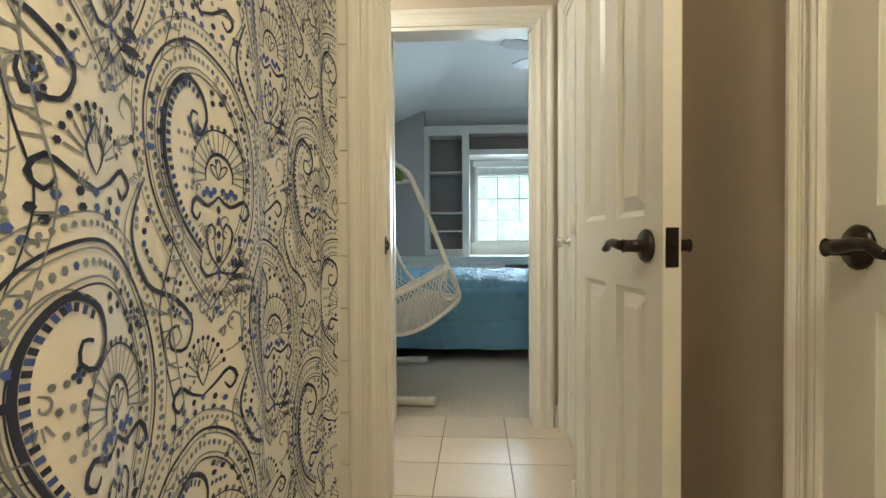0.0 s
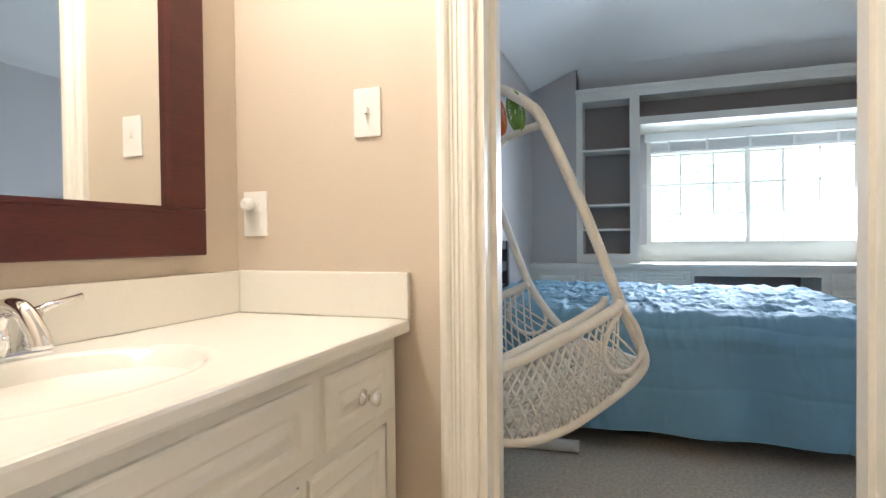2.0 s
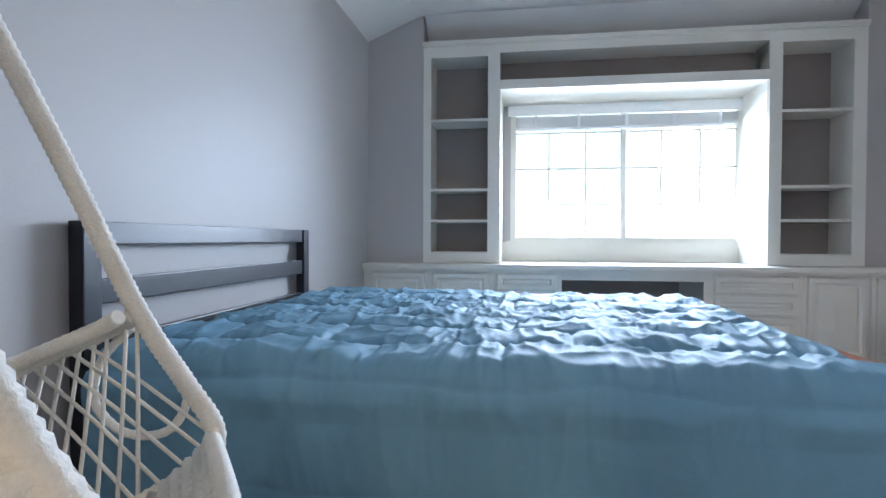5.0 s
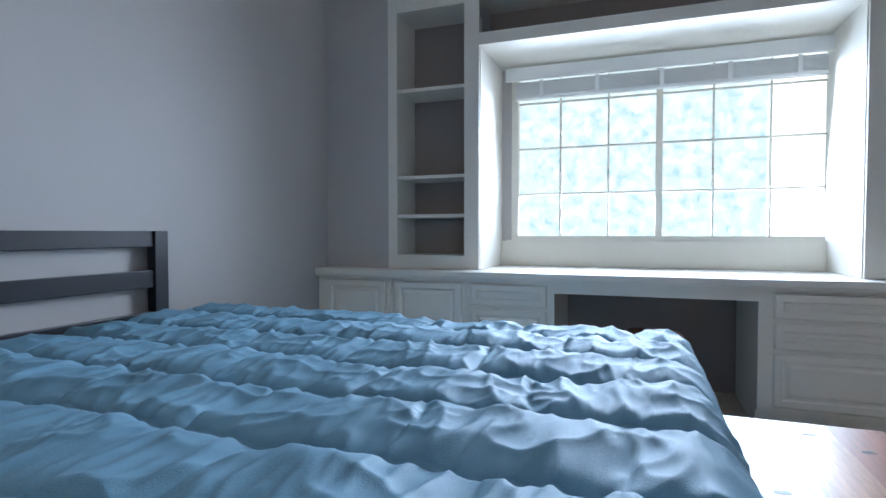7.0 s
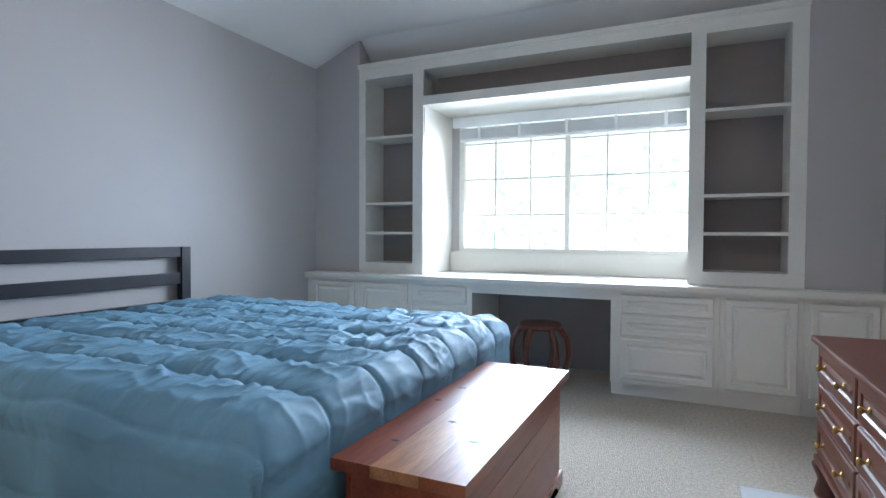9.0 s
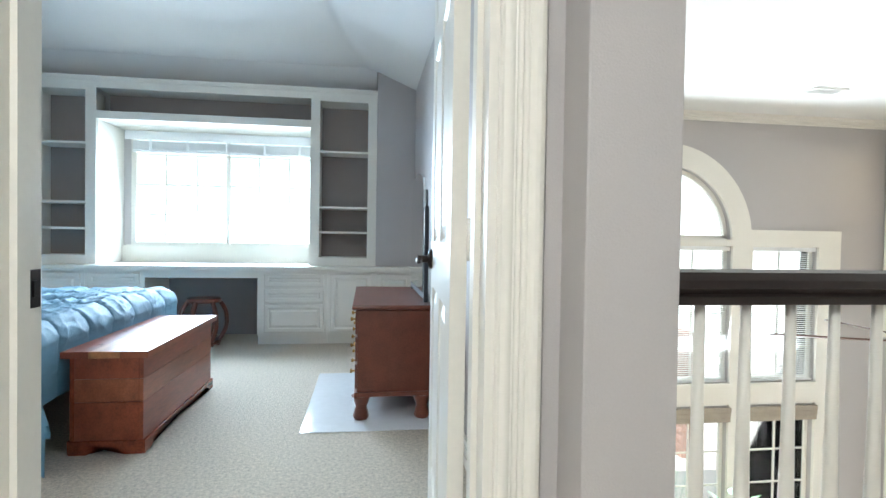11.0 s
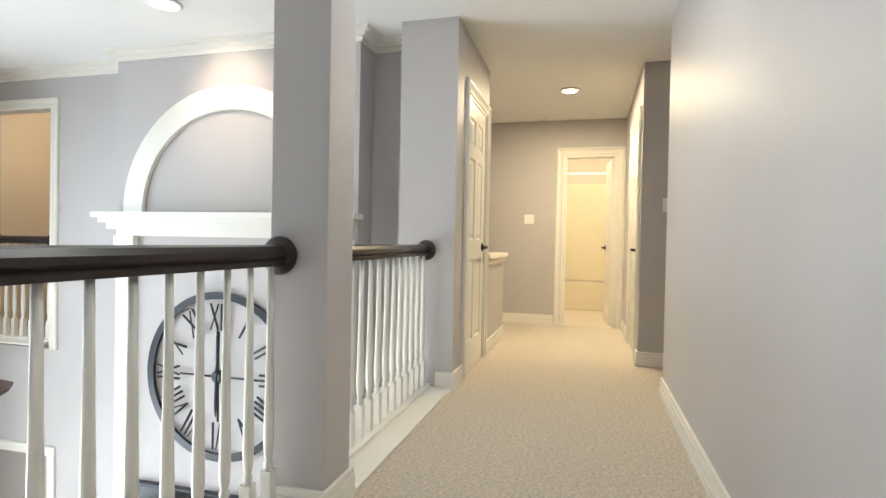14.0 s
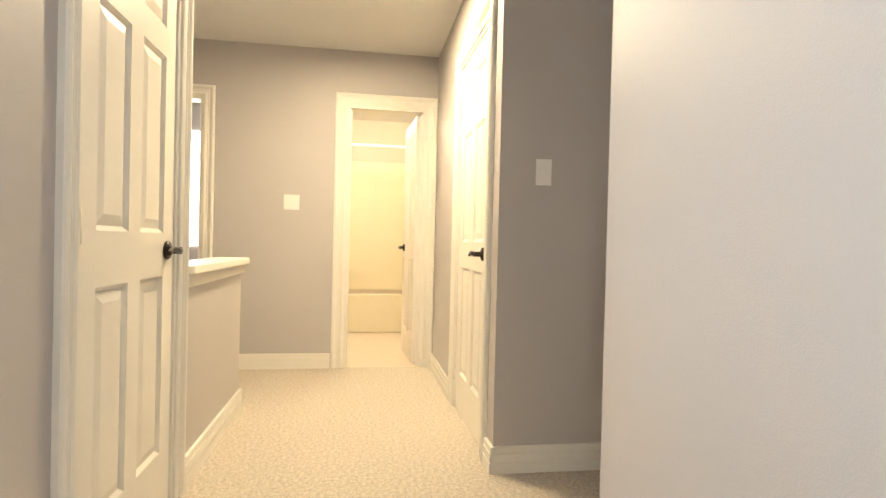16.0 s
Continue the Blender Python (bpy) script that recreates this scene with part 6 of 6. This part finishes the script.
downlight(10.30, 2.29, "lit warm recessed downlight in the hall ceiling", M_LAMPW)
downlight(7.1, 2.3, "lit white recessed downlight over the landing", M_LAMPB)
# fitting made up to go with the added fill lamp, out of view
downlight(2.2, 1.3, "added unseen downlight that brightens the landing's start", M_LAMPB)
downlight(7.85, 4.72, "recessed eyeball spotlight aimed at the chimney", M_LAMPB, 0.09)
spot = new("chimney_spot", bpy.data.lights.new("chimney_spot", "SPOT"))
spot.data.energy, spot.data.color, spot.data.spot_size, spot.data.spot_blend, spot.data.shadow_soft_size = 26, (1.0, 0.76, 0.55), radians(75), 0.8, 0.05
spot.matrix_world = look((7.85, 4.72, CZ - 0.06), (8.5, 4.7, 2.0))
bulb("great_fan_light", (5.90, 4.63, 0.06), 7, (1.0, 0.82, 0.6), 0.08)


def arch_ring(bm, axis, at, c, base, r0, r1, d0, d1, K=32):
    """A half ring r0..r1 on a wall face; d0..d1 out of it."""
    def P(u, d, z):
        return (u, d, z) if axis == "x" else (d, u, z)
    rows = []
    for k in range(K + 1):
        a = math.pi * k / K
        rows.append([bm.verts.new(P(c + r * math.cos(a), d, base + r * math.sin(a))) for r, d in ((r0, d0), (r0, d1), (r1, d1), (r1, d0))])
    for a, b in zip(rows, rows[1:]):
        for i in range(4):
            bm.faces.new((a[i], a[(i + 1) % 4], b[(i + 1) % 4], b[i]))
    bm.faces.new(rows[0]), bm.faces.new(rows[-1][::-1])


man = thing("mantel_arch", (0, 0, 0), "white mantel shelf with a large arched moulding", "mantel")
bm = bmesh.new()
arch_ring(bm, "y", 0, 4.70, 1.16, 0.775, 0.955, 8.499, 8.465)
part("arch_moulding", bm, M_TRIM, man)
bm = bmesh.new()
for d, z0, z1, o in ((0.05, 0.98, 1.03, 0.0), (0.09, 1.03, 1.08, 0.06), (0.13, 1.08, 1.12, 0.10), (0.16, 1.12, 1.16, 0.14)):
    box(bm, 8.50 - d, 8.499, 3.76 - o, 5.70 + o, z0, z1)
part("mantel_shelf", bm, M_TRIM, man, "white stepped mantel shelf")
for y in (3.69, 5.55):
    solid("pilaster", [(8.465, 8.499, y, y + 0.17, G0, 0.98), (8.450, 8.499, y - 0.01, y + 0.18, 0.90, 0.978)], M_TRIM, man, "white flat pilaster")
under(man, Vector((8.48, 4.70, G0)))

clock = thing("wall_clock", (0, 0, 0), "large round black iron wall clock with Roman numerals", "clock")
CY, CCZ, CR = 4.76, -0.07, 0.64


def cp(r, a, d=8.47):
    """A place on the dial; a in degrees clockwise from twelve, seen from the room."""
    return Vector((d, CY - r * math.sin(radians(a)), CCZ + r * math.cos(radians(a))))


for r, w in ((CR - 0.02, 0.022), (0.30, 0.0)):
    if w:
        bm = bmesh.new()
        rows = []
        for k in range(64):
            a = 360 * k / 64
            rows.append([bm.verts.new(cp(q, a, d)) for q, d in ((CR - 0.055, 8.46), (CR, 8.46), (CR, 8.485), (CR - 0.055, 8.485))])
        for k in range(64):
            p, q = rows[k], rows[(k + 1) % 64]
            for i in range(4):
                bm.faces.new((p[i], p[(i + 1) % 4], q[(i + 1) % 4], q[i]))
        part("outer_ring", bm, M_BLACKW, clock)
NUM = ["XII", "I", "II", "III", "IIII", "V", "VI", "VII", "VIII", "IX", "X", "XI"]
for h, txt in enumerate(NUM):
    bm = bmesh.new()
    a = 30 * h
    width = sum({"I": 0.04, "V": 0.085, "X": 0.085}[c] for c in txt)
    u = -width / 2
    c0, rad = cp(0.45, a), cp(1, a) - cp(0, a)
    tan = cp(0, a + 90) and (cp(1, a + 90) - cp(0, a + 90))

    def bar(u0, v0, u1, v1, r=0.009):
        tube(bm, [c0 + tan * u0 + rad * v0, c0 + tan * u1 + rad * v1], r, 6)
    for c in txt:
        if c == "I":
            bar(u + 0.02, -0.10, u + 0.02, 0.10)
            u += 0.04
        elif c == "V":
            bar(u + 0.008, 0.10, u + 0.043, -0.10), bar(u + 0.077, 0.10, u + 0.043, -0.10, 0.006)
            u += 0.085
        else:
            bar(u + 0.008, 0.10, u + 0.077, -0.10), bar(u + 0.077, 0.10, u + 0.008, -0.10, 0.006)
            u += 0.085
    part("numeral", bm, M_BLACKW, clock)
bm = bmesh.new()
for a in (0, 90, 180, 270):
    tube(bm, [cp(0.05, a), cp(0.34, a)], 0.008, 6)
part("spokes", bm, M_BLACKW, clock)
for nm, a, L, r in (("minute_hand", 0, 0.40, 0.012), ("hour_hand", 182, 0.30, 0.016)):
    bm = bmesh.new()
    tube(bm, [cp(-0.08, a, 8.455), cp(L * 0.7, a, 8.455), cp(L, a, 8.455)], [r, r, 0.004], 6)
    part(nm, bm, M_BLACKW, clock)
bm = bmesh.new()
lathe(bm, [(0.05, 0), (0.05, 0.03), (0.03, 0.04)], Matrix.Translation((8.485, CY, CCZ)) @ pose(0, 0, 0, 0, -90, 0), 16)
part("hub", bm, M_BLACKW, clock)
under(clock, Vector((8.49, CY, CCZ - CR)))
tv = thing("television", (0, 0, 0), "wide black television on the chimney breast", "television")
bm = bmesh.new()
box(bm, 8.44, 8.49, 4.25, 5.50, -1.72, -0.95, 0.006)
part("casing", bm, M_BLACKW, tv)
solid("screen", [(8.436, 8.4395, 4.27, 5.48, -1.70, -0.97)], M_SCREEN, tv, "black glossy screen")
under(tv, Vector((8.47, 4.9, -1.72)))
for y0, y1, z0, z1 in ((6.25, 6.52, -2.2, -1.42), (5.88, 6.12, -2.2, -1.48)):
    pf = thing("picture_frame", (0, 0, 0), "black-framed white picture on the great-room wall", "picture")
    solid("frame", [(8.72, 8.748, y0, y1, z0, z0 + 0.05), (8.72, 8.748, y0, y1, z1 - 0.05, z1), (8.72, 8.748, y0, y0 + 0.05, z0 + 0.05, z1 - 0.05), (8.72, 8.748, y1 - 0.05, y1, z0 + 0.05, z1 - 0.05)], M_BLACKW, pf)
    solid("print", [(8.735, 8.745, y0 + 0.05, y1 - 0.05, z0 + 0.05, z1 - 0.05)], M_PLATE, pf)
    under(pf, Vector((8.73, (y0 + y1) / 2, z0)))
casing("trim_lower_door", "y", 8.75, -1, 6.75, 7.42, -1.02, 0.09, G0)
# no hole in the wall here: a thin dark panel paints the doorway's shade
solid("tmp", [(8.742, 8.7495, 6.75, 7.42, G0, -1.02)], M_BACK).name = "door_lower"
tagged(bpy.data.objects["door_lower"], "flat dark panel coloured as the shaded opening below the balcony", "doorway", kind="structure")

# window trim of the great room
bm = bmesh.new()
arch_ring(bm, "x", 0, ARC, 1.06, AR, AR + 0.24, 7.619, 7.585)
structure("trim_arch_window", bm, M_TRIM, "white arched window casing", "casing")
bm = bmesh.new()
for a, b in ((3.92, 4.10), (4.92, 5.15), (6.80, 7.05), (7.88, 8.16)):
    box(bm, a, b, 7.585, 7.619, -2.6, 1.06 if a not in (4.92, 6.80) else 1.06)
box(bm, 3.92, ARC - AR - 0.19, 7.583, 7.619, 1.06, 1.17), box(bm, ARC + AR + 0.19, 8.16, 7.583, 7.619, 1.06, 1.17)
for a, b in ((4.10, 4.92), (5.15, 6.80), (7.05, 7.88)):
    box(bm, a, b, 7.585, 7.619, 0.98, 1.06), box(bm, a, b, 7.585, 7.619, -0.80, -0.55), box(bm, a, b, 7.56, 7.62, -0.575, -0.55), box(bm, a, b, 7.585, 7.619, -2.6, -2.5)
structure("trim_great_windows", bm, M_TRIM, "white broad window casings", "casing")
for n, (a, b, z0, z1) in enumerate(zs):
    w = thing("window_%d" % (n + 2), (0, 0, 0), "tall white great-room window with muntins", "window")
    w["kind"] = "structure"
    solid("window_frame", [(a, a + 0.04, 7.68, 7.72, z0, z1), (b - 0.04, b, 7.68, 7.72, z0, z1), (a + 0.04, b - 0.04, 7.68, 7.72, z0, z0 + 0.04), (a + 0.04, b - 0.04, 7.68, 7.72, z1 - 0.04, z1)], M_TRIM, w)
    cols = 4 if b - a > 1 else 2
    for k in range(1, cols):
        x = a + (b - a) * k / cols
        q = 0.02 if (cols == 4 and k == 2) else 0.008
        solid("muntin", [(x - q, x + q, 7.69, 7.71, z0 + 0.04, z1 - 0.04)], M_TRIM, w)
    for k in range(1, 4):
        z = z0 + (z1 - z0) * k / 4
        solid("muntin", [(a + 0.04, b - 0.04, 7.692, 7.708, z - 0.008, z + 0.008)], M_TRIM, w)
    g = solid("pane", [(a + 0.04, b - 0.04, 7.698, 7.702, z0 + 0.04, z1 - 0.04)], M_GLASS, w)
    g.visible_shadow = False
    under(w, Vector(((a + b) / 2, 7.7, z0)))
    if n < 3:
        s = thing("window_blind", (0, 0, 0), "white closed slatted blind in a tall window", "blind", "great-room blinds")
        solid("head_rail", [(a + 0.005, b - 0.005, 7.625, 7.67, z1 - 0.05, z1 - 0.002)], M_BLIND, s)
        bm = bmesh.new()
        z = z0 + 0.04
        while z < z1 - 0.06:
            quad(bm, (a + 0.01, 7.632, z), (b - 0.01, 7.632, z), (b - 0.01, 7.660, z + 0.007), (a + 0.01, 7.660, z + 0.007))
            z += 0.0235
        tagged(part("slats", bm, M_BLIND, s), kind="stuff")
        solid("bottom_rail", [(a + 0.01, b - 0.01, 7.63, 7.665, z0 + 0.005, z0 + 0.025)], M_BLIND, s)
        under(s, Vector(((a + b) / 2, 7.65, z0)))
    else:
        s = thing("roman_shade", (0, 0, 0), "folded taupe woven shade above a lower window", "window shade", "roman shades")
        bm = bmesh.new()
        for k in range(3):
            box(bm, a - 0.01, b + 0.01, 7.56 - 0.006 * k, 7.583, -0.985 + 0.055 * k, -0.93 + 0.055 * k, 0.008)
        part("folds", bm, M_SHADE, s)
        under(s, Vector(((a + b) / 2, 7.58, -0.985)))
aw = thing("window_8", (0, 0, 0), "white half-round window over the tall windows", "window")
aw["kind"] = "structure"
bm = bmesh.new()
arch_ring(bm, "x", 0, ARC, 1.06, AR - 0.05, AR - 0.002, 7.72, 7.67)
box(bm, ARC - AR, ARC + AR, 7.67, 7.72, 1.06, 1.10), box(bm, ARC - 0.014, ARC + 0.014, 7.675, 7.715, 1.10, 1.06 + AR - 0.04)
part("window_frame", bm, M_TRIM, aw)
bm = bmesh.new()
bm.faces.new([bm.verts.new((ARC + (AR - 0.03) * math.cos(math.pi * k / 24), 7.70, 1.07 + (AR - 0.03) * math.sin(math.pi * k / 24))) for k in range(25)])
part("pane", bm, M_GLASS, aw).visible_shadow = False
bm = bmesh.new()
z = 1.12
while z < 1.06 + AR - 0.07:
    hw = math.sqrt(max(0.0, (AR - 0.05) ** 2 - (z - 1.06) ** 2)) - 0.01
    quad(bm, (ARC - hw, 7.632, z), (ARC + hw, 7.632, z), (ARC + hw, 7.658, z + 0.006), (ARC - hw, 7.658, z + 0.006))
    z += 0.0235
tagged(part("slats", bm, M_BLIND, aw), kind="stuff")
under(aw, Vector((ARC, 7.7, 1.06)))

# house plant, outside furniture and brick wing
plant = thing("house_plant", (0, 0, 0), "green broad-leaved house plant by the window", "plant")
bm = bmesh.new()
lathe(bm, [(0.10, 0), (0.15, 0.25), (0.16, 0.30), (0.13, 0.30)], pose(6.55, 7.25, G0), 18)
part("pot", bm, M_TEAL, plant)
bm = bmesh.new()
for k in range(5):
    a = k * 1.3
    tube(bm, smooth_path([(6.55, 7.25, G0 + 0.28), (6.55 + 0.06 * math.cos(a), 7.25 + 0.06 * math.sin(a), G0 + 0.65), (6.55 + 0.15 * math.cos(a), 7.25 + 0.12 * math.sin(a), G0 + 1.0)], 0.08), 0.008, 6)
part("stems", bm, M_LEAF, plant)
bm = bmesh.new()
for k in range(46):
    a, r, z = random.uniform(0, 6.28), random.uniform(0.03, 0.22), random.uniform(0.45, 1.1)
    c = Vector((6.55 + r * math.cos(a), 7.25 + 0.7 * r * math.sin(a), G0 + z))
    d = Vector((math.cos(a), math.sin(a), random.uniform(-0.3, 0.6))).normalized()
    s = d.cross(Vector((0, 0, 1))).normalized() * 0.035
    quad(bm, c, c + d * 0.07 + s, c + d * 0.17, c + d * 0.07 - s)
tagged(part("leaves", bm, M_LEAF, plant), kind="stuff")
under(plant, Vector((6.55, 7.25, G0)))
wing = thing("brick_wing", (0, 0, 0), "red brick wing of the house outside", "building")
solid("wall", [(8.55, 8.85, 11.2, 14.6, G0 - 0.2, -0.66)], M_BRICK, wing)
bm = bmesh.new()
for r in range(29):
    for c in range(14):
        y = 11.22 + c * 0.235 + (0.118 if r % 2 else 0)
        z = G0 - 0.19 + r * 0.078
        box(bm, 8.535, 8.55, y, min(y + 0.222, 14.58), z, z + 0.066)
tagged(part("bricks", bm, M_BRICK, wing), kind="stuff")
under(wing, Vector((8.7, 12.9, G0 - 0.2)))
pt = thing("patio_table", (0, 0, 0), "dark metal patio table outside the windows", "table")
bm = bmesh.new()
lathe(bm, [(0.5, 0.68), (0.52, 0.70), (0.5, 0.72)], pose(5.6, 9.6, G0 - 0.2), 28)
part("tabletop", bm, M_PATIO, pt)
for a in range(4):
    bm = bmesh.new()
    tube(bm, [(5.6 + 0.42 * math.cos(a * 1.57 + 0.78), 9.6 + 0.42 * math.sin(a * 1.57 + 0.78), G0 - 0.2), (5.6 + 0.3 * math.cos(a * 1.57 + 0.78), 9.6 + 0.3 * math.sin(a * 1.57 + 0.78), G0 + 0.48)], 0.018, 8)
    part("leg", bm, M_PATIO, pt)
under(pt, Vector((5.6, 9.6, G0 - 0.2)))

# ---- end bathroom and far bedroom ----
et = thing("bathtub", (0, 0, 0), "cream bathtub with a tiled surround in the far bathroom", "bathtub")
bm = bmesh.new()
box(bm, 13.20, 13.28, 1.5, 3.0, 0, 0.42, 0.015)
part("apron", bm, M_TUB, et)
solid("tub_floor", [(13.28, 14.0, 1.5, 3.0, 0, 0.15)], M_TUB, et)
under(et, Vector((13.6, 2.25, 0)))
solid("tmp", [(13.985, 13.999, 1.515, 2.985, 0.4, 1.95), (13.25, 13.985, 1.501, 1.515, 0.4, 1.95), (13.25, 13.985, 2.985, 2.999, 0.4, 1.95)], M_TUB).name = "wall_tub_tiles"
tagged(bpy.data.objects["wall_tub_tiles"], "cream tiled tub surround", "wall", kind="structure")
bm = bmesh.new()
tube(bm, [(13.24, 1.5, 2.02), (13.24, 3.0, 2.02)], 0.014, 10)
tagged(finish("curtain_rod", bm, M_PLATE), "white shower rod above the far tub", "curtain rod")
bm = bmesh.new()
box(bm, 13.93, 13.984, 2.25, 2.42, 0.60, 0.63), box(bm, 13.95, 13.984, 2.25, 2.42, 0.63, 0.72)
tagged(finish("soap_dish", bm, M_TUB), "cream ceramic soap dish", "soap dish")
cad = thing("shower_caddy", (0, 0, 0), "dark wire shower caddy with bottles", "shower caddy")
for z in (1.45, 1.62, 1.8):
    bm = bmesh.new()
    tube(bm, [(13.5, 1.53, z), (13.74, 1.53, z), (13.74, 1.62, z), (13.5, 1.62, z)], 0.004, 6, True)
    part("basket", bm, M_PATIO, cad)
bm = bmesh.new()
tube(bm, [(13.62, 1.525, 1.35), (13.62, 1.525, 1.95)], 0.004, 6)
part("hanger", bm, M_PATIO, cad)
under(cad, Vector((13.62, 1.53, 1.35)))
for z, nm in ((0.62, "spout_fitting"), (0.80, "shower_valve")):
    bm = bmesh.new()
    lathe(bm, [(0.035, 0), (0.03, 0.02), (0.02, 0.10), (0.018, 0.11)], pose(13.6, 1.515, z, -90, 0, 0), 14)
    tagged(finish(nm, bm, M_CHROME), "chrome tub fitting on the tiled wall", "tub fitting")
# emissive slab on the solid wall; its glow stands in for window daylight
solid("tmp", [(13.38, 13.3995, 3.5, 4.6, 0.9, 2.1)], M_LAMPB).name = "window_9"
tagged(bpy.data.objects["window_9"], "glowing slab in place of a far bedroom window's daylight", "window", kind="structure")

# ---- floor tiles ----
bm = bmesh.new()
box(bm, -0.1515, 0.1515, -0.1485, 0.1485, -0.008, 0.0, 0.0)
tile_data = bpy.data.meshes.new("tile")
bmesh.ops.recalc_face_normals(bm, faces=bm.faces)
bm.to_mesh(tile_data)
bm.free()
tile_data.materials.append(M_TILE)
bed_ob = bpy.data.objects["floor_tile_bed"]
for i in range(-3, 3):
    for j in range(14):
        x, y = 0.262 + 0.308 * i + 0.154, 3.2 + 0.0 - 0.302 * j - 0.149
        if -0.9 < x - 0.15 and x + 0.15 < 1.2 and y > -1.0:
            o = bpy.data.objects.new("tile", tile_data)
            scene.collection.objects.link(o)
            o.parent = bed_ob
            o.location = (x, y, 0)
